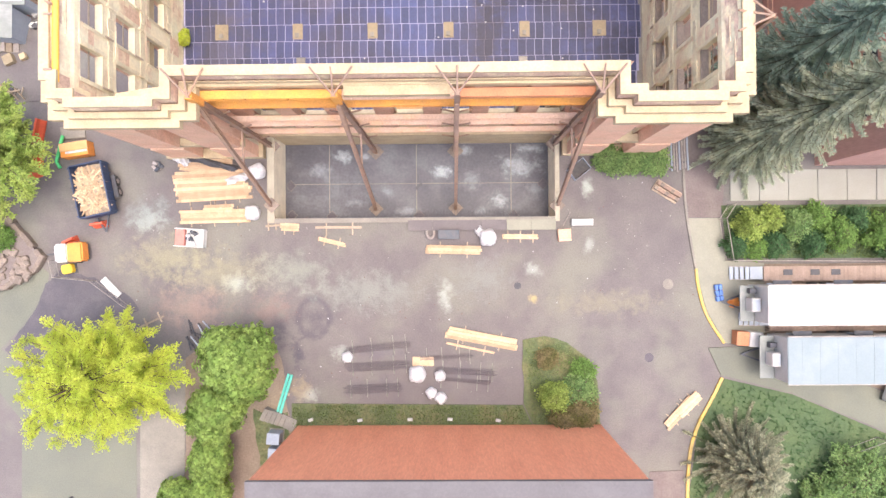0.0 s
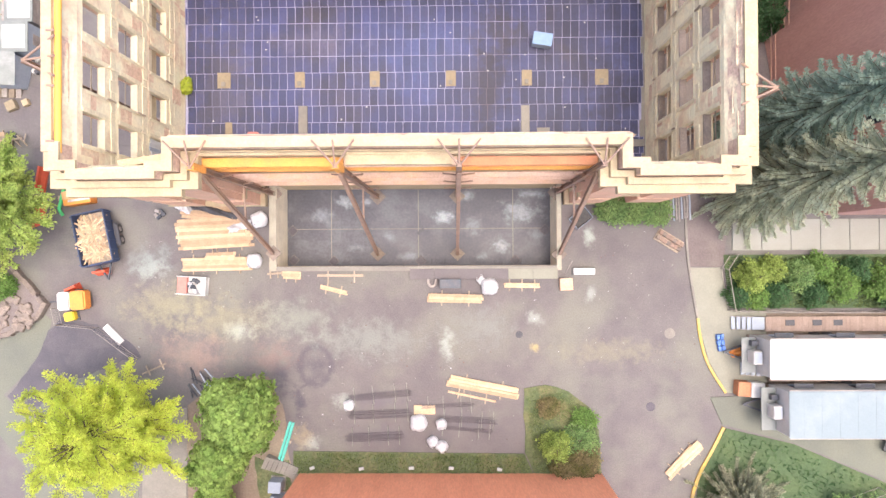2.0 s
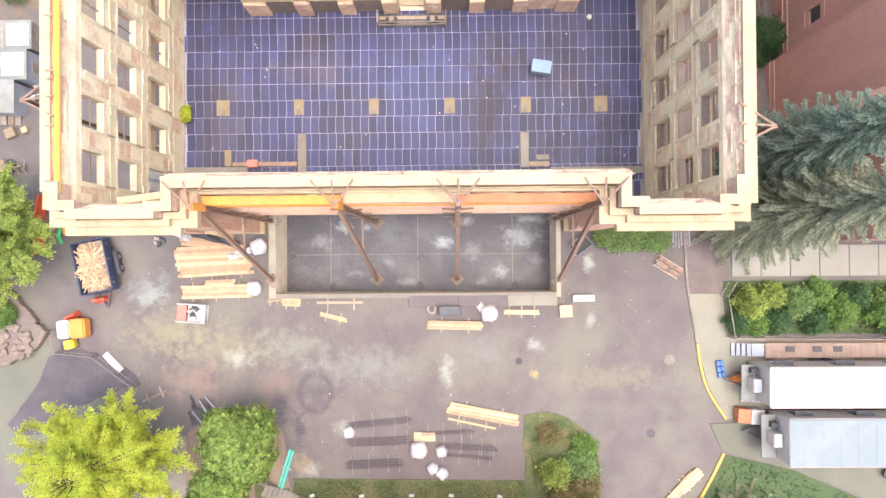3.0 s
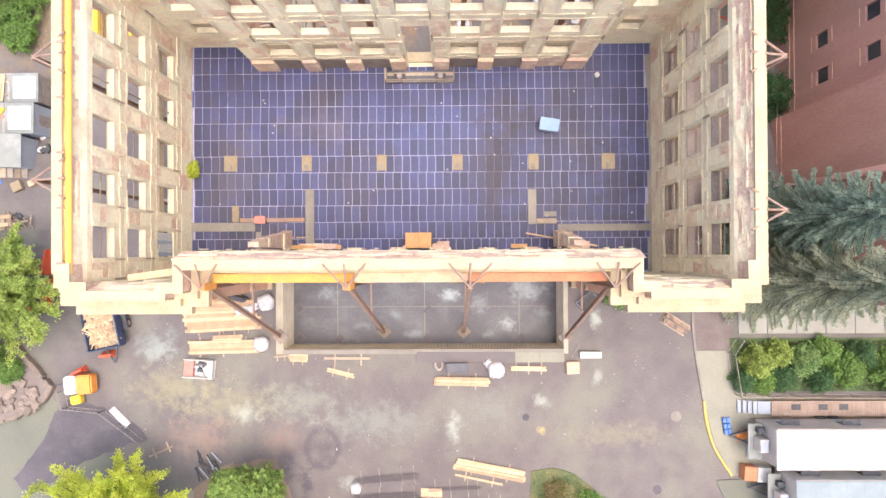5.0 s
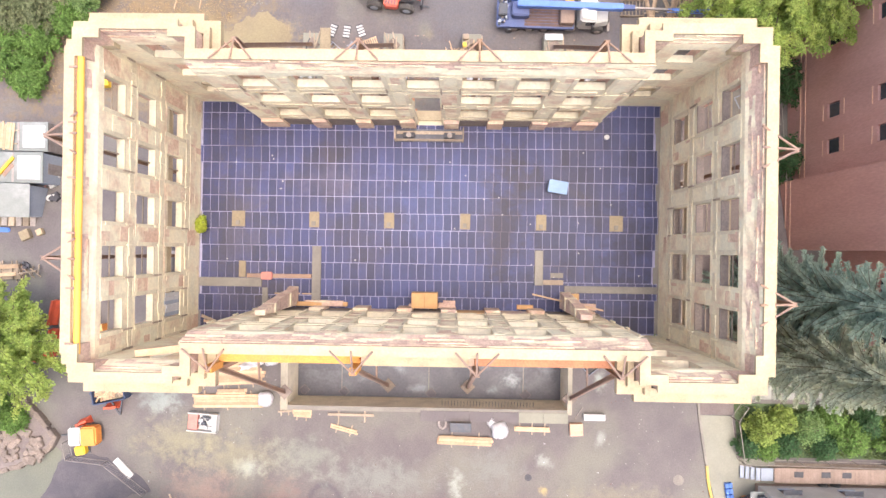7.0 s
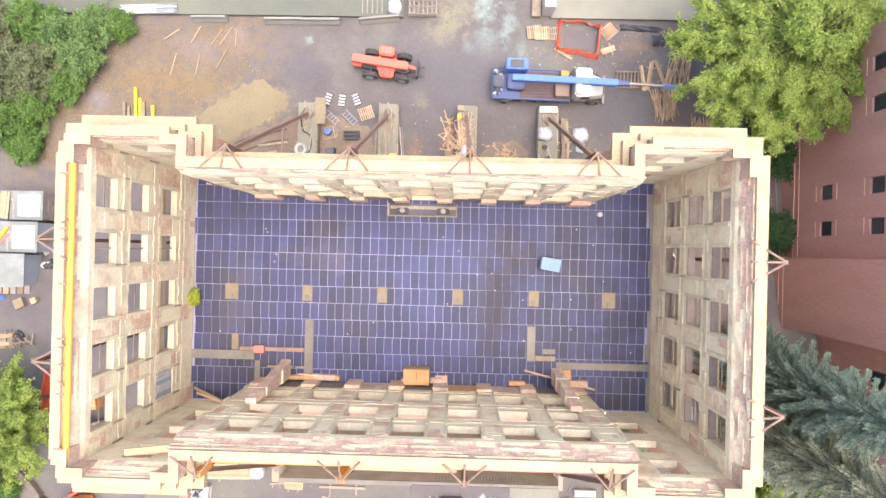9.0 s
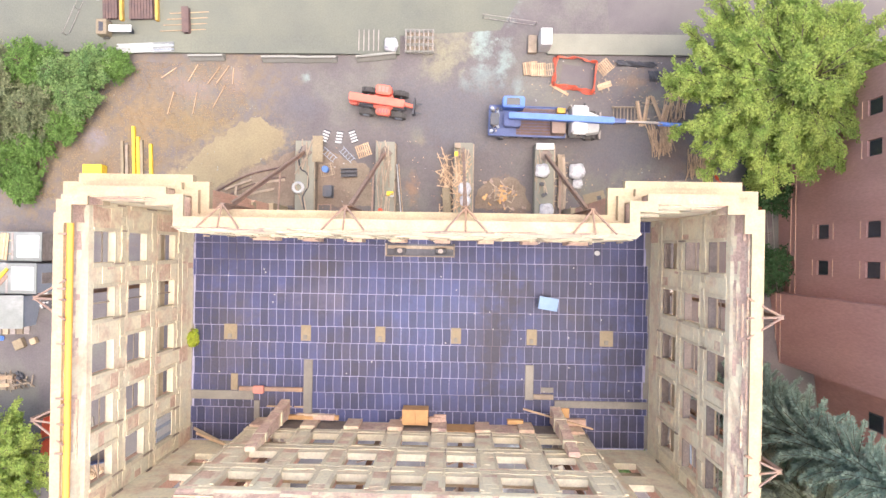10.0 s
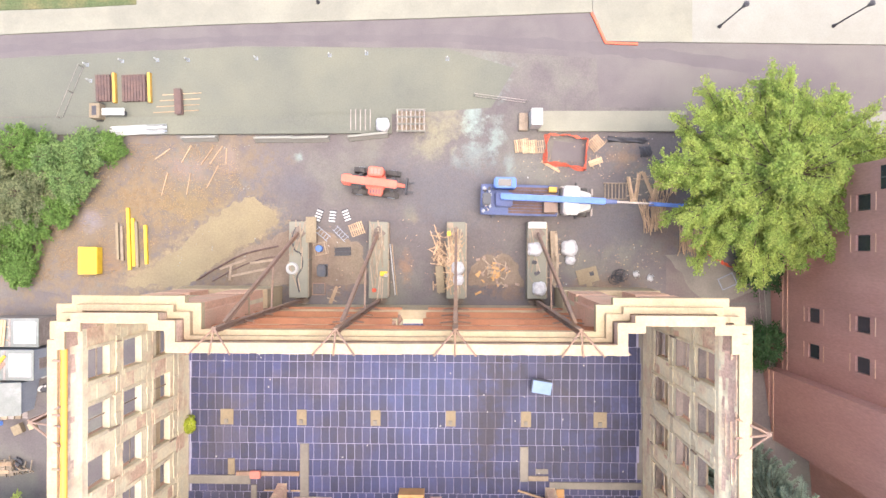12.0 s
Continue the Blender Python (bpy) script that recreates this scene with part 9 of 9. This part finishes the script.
for k, (x, y, L, mt) in enumerate(((-28.5, 31.6, 3.2, "tan"), (-28.1, 31.4, 3.0, "old_wood"), (-27.5, 31.8, 5.4, "yellow"), (-27.1, 31.5, 4.2, "yellow"), (-26.8, 31.3, 4.0, "tan"), (-26.0, 31.3, 3.4, "yellow"))):
    p = thing("long_beam", "long yellow beam lying on the bank" if mt == "yellow" else "long timber lying on the bank", "beam", "beams on the bank", on(x, y, 92, 0.033))
    part("bar", soft_box(-L / 2, L / 2, -0.13, 0.13, 0, 0.24, 0.02), M[mt], p)
# curved cable drum track and timbers near the shore's foot
for k, (x, y, r, L) in enumerate(((-17.0, 28.9, 12, 3.6), (-18.4, 29.6, 20, 2.4), (-15.6, 29.9, 8, 2.6), (-18.6, 28.9, 85, 1.4))):
    p = mesh_ob("timber", soft_box(-L / 2, L / 2, -0.1, 0.1, 0, 0.12, 0.01), M["old_wood"])
    p.matrix_basis = on(x, y, r, 0.048)
    tagged(p, "weathered timber on the ground by the building", "timber", "timbers by the building")
for w, (bend, r) in enumerate(((((-21.6, 28.2), (-19.6, 29.4), (-17.4, 30.5), (-14.4, 31.2)), 0.075), (((-20.2, 28.1), (-18.0, 29.3), (-15.8, 30.1), (-14.3, 30.3)), 0.05))):
    bm = bm_new()
    path_ = curve_pts(list(bend), 6)
    for a, b in zip(path_, path_[1:]):
        tube(bm, (*a, ground_z(a[1]) + 0.04 + r), (*b, ground_z(b[1]) + 0.04 + r), r, r, 8, False)
    bmesh.ops.remove_doubles(bm, verts=bm.verts[:], dist=0.018)
    tagged(mesh_ob("hose", bm, M["brown_steel"], smooth=True), "long brown hose curving over the ground", "hose", "hoses by the building")

# west sheds
def site_shed(x, y, lx, ly, h, rz, label, gable=False, wall="pale"):
    t = thing("site_shed", label, "shed", "sheds on the west side", on(x, y, rz))
    part("body", soft_box(-lx / 2, lx / 2, -ly / 2, ly / 2, -0.6, h, 0.03), M[wall], t)
    if gable:
        bm = bm_new()
        prof = [(-ly / 2 - 0.15, h + 0.004), (ly / 2 + 0.15, h + 0.004), (0, h + 0.55)]
        a = [bm.verts.new((-lx / 2 - 0.1, p, q)) for p, q in prof]
        b = [bm.verts.new((lx / 2 + 0.1, p, q)) for p, q in prof]
        bm.faces.new(a[::-1])
        bm.faces.new(b)
        for k in range(3):
            bm.faces.new((a[k], a[(k + 1) % 3], b[(k + 1) % 3], b[k]))
        part("roof", bm, M["shed_roof"], t)
        part("vent", soft_box(-0.2, 0.2, 0.2, 0.5, h + 0.35, h + 0.62, 0.02), M["pale"], t)
    else:
        part("roof", soft_box(-lx / 2 - 0.08, lx / 2 + 0.08, -ly / 2 - 0.06, ly / 2 + 0.06, h + 0.004, h + 0.12, 0.03), M["shed_roof"], t)
        part("roof_panel", soft_box(lx * 0.08, lx / 2 - 0.12, -ly / 2 + 0.25, ly / 2 - 0.25, h + 0.124, h + 0.16, 0.01), M["white"], t)
        part("roof_seam", soft_box(-lx * 0.02, lx * 0.02, -ly / 2, ly / 2, h + 0.124, h + 0.15, 0.01), M["steel_grey"], t)
    part("door", soft_box(lx / 2 + 0.002, lx / 2 + 0.04, -0.45, 0.45, -0.55, h * 0.75, 0.01), M["steel_grey"], t)
    return t


site_shed(-36.0, 23.95, 4.7, 2.3, 2.6, 0, "grey steel site container with a white roof panel", wall="steel_grey")
site_shed(-36.0, 21.35, 4.7, 2.4, 2.6, 0, "pale blue-white site container")
site_shed(-36.7, 18.65, 2.5, 4.3, 2.2, 90, "pale greenish site cabin with a low gable", gable=True)
lumber_stack(-36.9, 23.95, 85, 2.2, 6, 2, w=0.2, seed=95, label="boards stacked on a container's roof", up=2.76)
yl = thing("yellow_ladder", "bright yellow beam lying on a container's roof", "beam", m=on(-36.6, 21.3, 50, 2.73))
part("bar", soft_box(-1.1, 1.1, -0.12, 0.12, 0.05, 0.2, 0.02), M["yellow"], yl)
part("plate", soft_box(-0.6, 0.6, -0.45, 0.3, 0, 0.046, 0.01), M["steel"], yl)
stp = thing("timber_steps", "grey timber steps beside the cabin", "steps", m=on(-36.3, 17.1, 0))
for k in range(6):
    part("tread", soft_box(-1.6 + k * 0.5, -1.12 + k * 0.5, -0.45, 0.45, 0, 0.9 - k * 0.14, 0.01), M["steel_grey"] if k % 2 else M["old_wood"], stp)
rng = random.Random(55)
lumber_stack(-36.3, 12.9, 2, 2.3, 5, 4, w=0.24, h=0.1, material="old_wood", seed=97, label="block of weathered timbers by the sheds", up=0.05)
lumber_stack(-36.2, 13.0, 4, 1.9, 3, 1, w=0.3, h=0.04, material="wood", seed=98, label="pale boards laid over old timbers", up=0.6)
tr2 = thing("trestle", "pair of timber trestles leaning together", "trestle", m=on(-34.3, 12.9, 10, 0.05))
for s_ in (-1, 1):
    for q in (-0.5, 0.0, 0.5):
        bm = bm_new()
        beam(bm, (q, s_ * 0.5, 0.03), (q + s_ * 0.25, -s_ * 0.3, 0.8), 0.09, 0.07)
        part("leg", bm, M["old_wood"], tr2)
part("beam", soft_box(-0.75, 0.75, -0.06, 0.06, 0.8, 0.92, 0.01), M["old_wood"], tr2)
wh_ = thing("scrap_heap", "small heap of dark machine parts by the timbers", "scrap", m=on(-35.0, 13.2, 0, 0.05))
for k in range(8):
    part("scrap", soft_box(-0.2, 0.2, -0.13, 0.13, 0, 0.2, 0.03), M[("dark_metal", "black", "steel")[k % 3]], wh_).matrix_basis = pose(rng.uniform(-0.3, 0.3), rng.uniform(-0.4, 0.4), 0.04 * k, 0, 0, rng.uniform(0, 180))
rh = thing("hose", "faded red hose looped between the sheds", "hose", m=on(-34.9, 20.35, 0, 0.06))
bm = bm_new()
hp = curve_pts([(-0.9, 0.1), (-0.3, 0.2), (0.4, 0.0), (0.9, -0.2), (0.6, -0.45), (0.0, -0.3), (0.7, 0.15)], 5)
for a, b in zip(hp, hp[1:]):
    tube(bm, (*a, 0.06), (*b, 0.06), 0.06, 0.06, 6, False)
part("tube", bm, M["faded_red"], rh, smooth=True)
bd = thing("tarpaulin", "crumpled blue sheet beside the steps", "sheet", m=on(-37.4, 16.3, 0, 0.05))
part("fold", soft_box(-0.9, 0.5, -0.2, 0.2, 0, 0.2, 0.08, 2), M["blue"], bd)
for k in range(8):
    bx = thing("supply_box", "small black and white supply box by the cabins", "box", "boxes by the cabins", on(-33.9 + rng.uniform(-0.3, 0.5), 19.5 + rng.uniform(-0.8, 0.7), rng.uniform(0, 90), 0.05))
    part("box", soft_box(-0.22, 0.22, -0.18, 0.18, 0, 0.35, 0.02), M["black"] if k % 3 else M["white"], bx)
for x, y in ((-33.9, 23.9), (-33.8, 20.9)):
    bk = thing("bucket", "white bucket beside the containers", "bucket", "buckets", on(x, y, 0, 0.05))
    bm = bm_new()
    tube(bm, (0, 0, 0), (0, 0, 0.4), 0.17, 0.2, 14)
    part("pail", bm, M["white"], bk)
crate2 = thing("crate", "tan cardboard boxes on the ground", "box", m=on(-35.4, 15.9, 25, 0.05))
part("box", soft_box(-0.4, 0.4, -0.4, 0.4, 0, 0.5, 0.02), M["tan"], crate2)
part("box", soft_box(0.9, 1.4, -0.5, 0.0, 0, 0.4, 0.02), M["limestone"], crate2)

# street furniture by the road
for x, y in ((-31.3, 47.0), (-28.2, 47.3), (-25.1, 47.4), (-22.4, 47.4), (-16.4, 47.5), (-10.0, 47.75), (-6.8, 47.9), (0.2, 47.4), (-31.0, 45.6)):
    c = thing("delineator", "small white marker post", "marker", "markers along the road", on(x, y))
    bm = bm_new()
    tube(bm, (0, 0, 0.05), (0, 0, 0.7), 0.1, 0.06, 10)
    part("post", bm, M["white"], c)
    part("base", soft_box(-0.14, 0.14, -0.14, 0.14, -0.01, 0.046, 0.01), M["pale"], c)


def street_lamp(x, y, h=4.6, up=0.138):
    t = thing("street_lamp", "dark post-top street lamp on the plaza", "lamp", "street lamps", on(x, y, 0, up))
    bm = bm_new()
    tube(bm, (0, 0, 0), (0, 0, 0.35), 0.17, 0.12, 12)
    part("base", bm, M["black"], t)
    bm = bm_new()
    tube(bm, (0, 0, 0.35), (0, 0, h), 0.075, 0.055, 10)
    part("pole", bm, M["black"], t)
    bm = bm_new()
    tube(bm, (0, 0, h), (0, 0, h + 0.45), 0.14, 0.2, 12)
    part("lantern", bm, M["dark_metal"], t)
    bm = bm_new()
    tube(bm, (0, 0, h + 0.45), (0, 0, h + 0.6), 0.24, 0.05, 12)
    part("cap", bm, M["black"], t)


street_lamp(23.4, 50.05)
street_lamp(33.0, 50.05)
street_lamp(-11.0, 52.3)
street_lamp(-29.8, -19.6, 5.0, 0.008)
rail_fence("site_fence", [(2.5, 44.2), (7.0, 43.6)], 1.0, "low galvanised rail along the road", mesh=False)
rail_fence("site_fence", [(-33.5, 42.3), (-31.6, 46.8)], 0.9, "thin rope fence on posts", mesh=False)
rail_fence("site_fence", [(26.9, 21.3), (26.6, 30.8)], 1.1, "low steel fence by the brick building", mesh=False)
net2 = thing("barrier_netting", "slumped red plastic netting under the tree", "netting", m=on(24.0, 30.0))
netting(net2, curve_pts([(-2.3, 2.2), (-1.2, 0.4), (0.8, -0.6), (2.4, -1.9)], 2), 6, 0.5)
fr2 = thing("angle_irons", "grey steel frame lying by the path", "frame", m=on(24.2, 28.3, 25))
for s in (-1, 1):
    part("bar", soft_box(-0.7, 0.7, s * 0.5 - 0.04, s * 0.5 + 0.04, 0.03, 0.09, 0.01), M["pale"], fr2)
    part("bar", soft_box(s * 0.66 - 0.04, s * 0.66 + 0.04, -0.456, 0.456, 0.03, 0.09, 0.01), M["pale"], fr2)


# ---- litter: chips, stones and scraps trodden over the yards ----
def litter(name, label, polys, n, size, material, seed):
    rng = random.Random(seed)
    bm = bm_new()
    for _ in range(n):
        x0, x1, y0, y1 = rng.choice(polys)
        x, y = rng.uniform(x0, x1), rng.uniform(y0, y1)
        if noise.noise(Vector((x * 0.35, y * 0.35, seed))) < rng.uniform(-0.3, 0.25):
            continue
        s, q, z = size * rng.uniform(0.5, 1.4), rng.uniform(0.4, 1.0), ground_z(y)
        a = rng.uniform(0, 3.14)
        c, d = math.cos(a) * s, math.sin(a) * s
        top = [bm.verts.new((x + u * c - v * q * d, y + u * d + v * q * c, z + 0.01 + s * 0.5)) for u, v in ((-1, -1), (1, -1), (1, 1), (-1, 1))]
        low = [bm.verts.new((x + 1.25 * (u * c - v * q * d), y + 1.25 * (u * d + v * q * c), z - 0.02)) for u, v in ((-1, -1), (1, -1), (1, 1), (-1, 1))]
        bm.faces.new(top)
        for k in range(4):
            bm.faces.new((low[k], low[(k + 1) % 4], top[(k + 1) % 4], top[k]))
    tagged(mesh_ob(name, bm, material), label, "litter", kind="stuff")


SOUTH = [(-27, 19, -8, 2.0), (-24, -14, 0, 8), (10, 20, -6, 7), (-12, 6, -12, -4)]
BANK = [(-33, -16, 28.5, 40), (-27, -17, 36, 40.3)]
FOOT = [(-14, 10.5, 27.2, 33.6), (8, 19, 27.5, 31.5), (6, 18, 37, 40.8)]
litter("stone_chips", "small pale stones and chips strewn on the yard", SOUTH, 320, 0.03, M["plaza"], 1)
litter("dark_scraps", "small dark scraps strewn on the yard", SOUTH + FOOT, 300, 0.035, M["brown_steel"], 2)
litter("bank_stones", "pale stones strewn over the bank", BANK, 260, 0.04, M["plaza"], 3)
litter("wood_chips", "splinters of pale wood between the footings", FOOT, 420, 0.035, M["wood"], 4)
litter("rust_scraps", "rusty brown scraps between the footings", FOOT, 500, 0.04, M["steel"], 5)
litter("white_scraps", "small white scraps between the footings", FOOT + SOUTH, 90, 0.035, M["bag"], 6)


# ---- rough grass: tufts as one body each ----
def inside(x, y, poly):
    hit = False
    for (xa, ya), (xb, yb) in zip(poly, poly[1:] + poly[:1]):
        if (ya > y) != (yb > y) and x < xa + (y - ya) * (xb - xa) / (yb - ya):
            hit = not hit
    return hit


def tufts(name, polys, count, h, material, seed, label):
    rng = random.Random(seed)
    verts, faces = [], []
    for poly in polys:
        a = (min(p[0] for p in poly), max(p[0] for p in poly), min(p[1] for p in poly), max(p[1] for p in poly))
        for _ in range(int(count * (a[1] - a[0]) * (a[3] - a[2]))):
            x, y = rng.uniform(a[0], a[1]), rng.uniform(a[2], a[3])
            if not inside(x, y, poly) or noise.noise(Vector((x * 0.5, y * 0.5, seed))) < rng.uniform(-0.6, 0.35):
                continue
            z = ground_z(y) + 0.03
            for _b in range(3):
                ang = rng.uniform(0, 6.28)
                hh = h * rng.uniform(0.5, 1.3)
                dx, dy = math.cos(ang), math.sin(ang)
                w = h * 0.2
                n = len(verts)
                verts += [(x - dy * w, y + dx * w, z), (x + dy * w, y - dx * w, z), (x + dx * hh * 0.7, y + dy * hh * 0.7, z + hh)]
                faces.append((n, n + 1, n + 2))
    me = bpy.data.meshes.new(name)
    me.from_pydata(verts, [], faces)
    me.materials.append(material)
    tagged(new(name, me), label, "grass", kind="stuff")


tufts("grass_tufts", [[(-12.0, -12.2), (6.3, -12.4), (6.9, -14.0), (-12.0, -14.0)], [(6.5, -7.3), (8.0, -7.1), (9.7, -7.6), (11.2, -8.8), (12.0, -10.5), (12.2, -13.9), (7.1, -13.9)], [(22.4, 3.2), (22.8, -0.7), (40, -0.8), (40, 3.2)]],
      120, 0.15, M["leaf_grass"], 1, "rough green grass tufts")
tufts("dry_tufts", [[(-27.5, 40.2), (-18.2, 40.0), (-17.6, 36.0), (-22, 33.5), (-29.0, 28.6), (-36, 28), (-36, 33)]], 120, 0.065, M["leaf_straw"], 2, "dry straw tufts on the bank")
tufts("lawn_tufts", [[(22.4, -10.6), (20.4, -14.3), (19.6, -19.6), (19.6, -24), (40, -24), (40, -17.5), (35, -15), (27.5, -11.8)]], 22, 0.2, M["leaf_dark"], 3, "green grass tufts on the lawn")

# ---- floor panels: those of the middle of the deck are pieces, the rest is joined ----
PX, PY, GAP = 0.661, 1.313, 0.046
mesh_p = one_box_mesh("deck_panel", PX - GAP, PY - GAP, 0.03, M["panel"], 0.006)
rng = random.Random(7)
rest = []
near = 0
k0 = math.floor((IPS - 14.05) / PY)
for r in range(k0, k0 + 16):
    y0 = 14.05 + r * PY
    shift = random.Random(r).uniform(-0.05, 0.05) + (0.33 if r < k0 + 3 else 0.0)
    er = random.Random(r + 60)
    ends = (er.uniform(0.03, 0.2), er.uniform(0.05, 0.5))
    for x0, x1 in ((IW + 0.01, IW + ends[0] - 0.01), (IE - ends[1] + 0.01, IE - 0.01)):
        ya, yb = max(y0, IPS + 0.01), min(y0 + PY, IPN - 0.01)
        if yb - ya > 0.2:
            bm = bm_new()
            box(bm, x0, x1, ya, yb - 0.004, FLOOR - 0.0295, FLOOR - er.uniform(0.006, 0.016))
            part("slab_margin", bm, M["concrete"], floor)
    for c in range(-20, 45):
        x0 = -9.75 + shift + c * PX
        xa, xb, ya, yb = x0, x0 + PX, y0, y0 + PY
        cx = (xa + xb) / 2
        lo, hi = (IPS, IPN) if cx < RW or cx > RE else (ICS, ICN)
        xa, xb = max(xa, IW + ends[0]), min(xb, IE - ends[1])
        ya, yb = max(ya, lo), min(yb, hi)
        if xb - xa < 0.2 or yb - ya < 0.2:
            continue
        whole = xb - xa > PX - 0.01 and yb - ya > PY - 0.01
        if whole and -12.5 < cx < 6.0 and 13.9 < y0 < 23 and near < 300:
            piece("deck_panel", mesh_p, floor, (cx, (ya + yb) / 2, FLOOR - 0.029))
            near += 1
        else:
            rest.append((xa + GAP / 2, xb - GAP / 2, ya + GAP / 2, yb - GAP / 2))
bm = bm_new()
for xa, xb, ya, yb in rest:
    box(bm, xa, xb, ya, yb, FLOOR - 0.029, FLOOR + 0.001)
pr = part("deck_panels", bm, M["panel_far"], floor, "dark film-faced panels with pale joints")
pr["kind"] = "stuff"
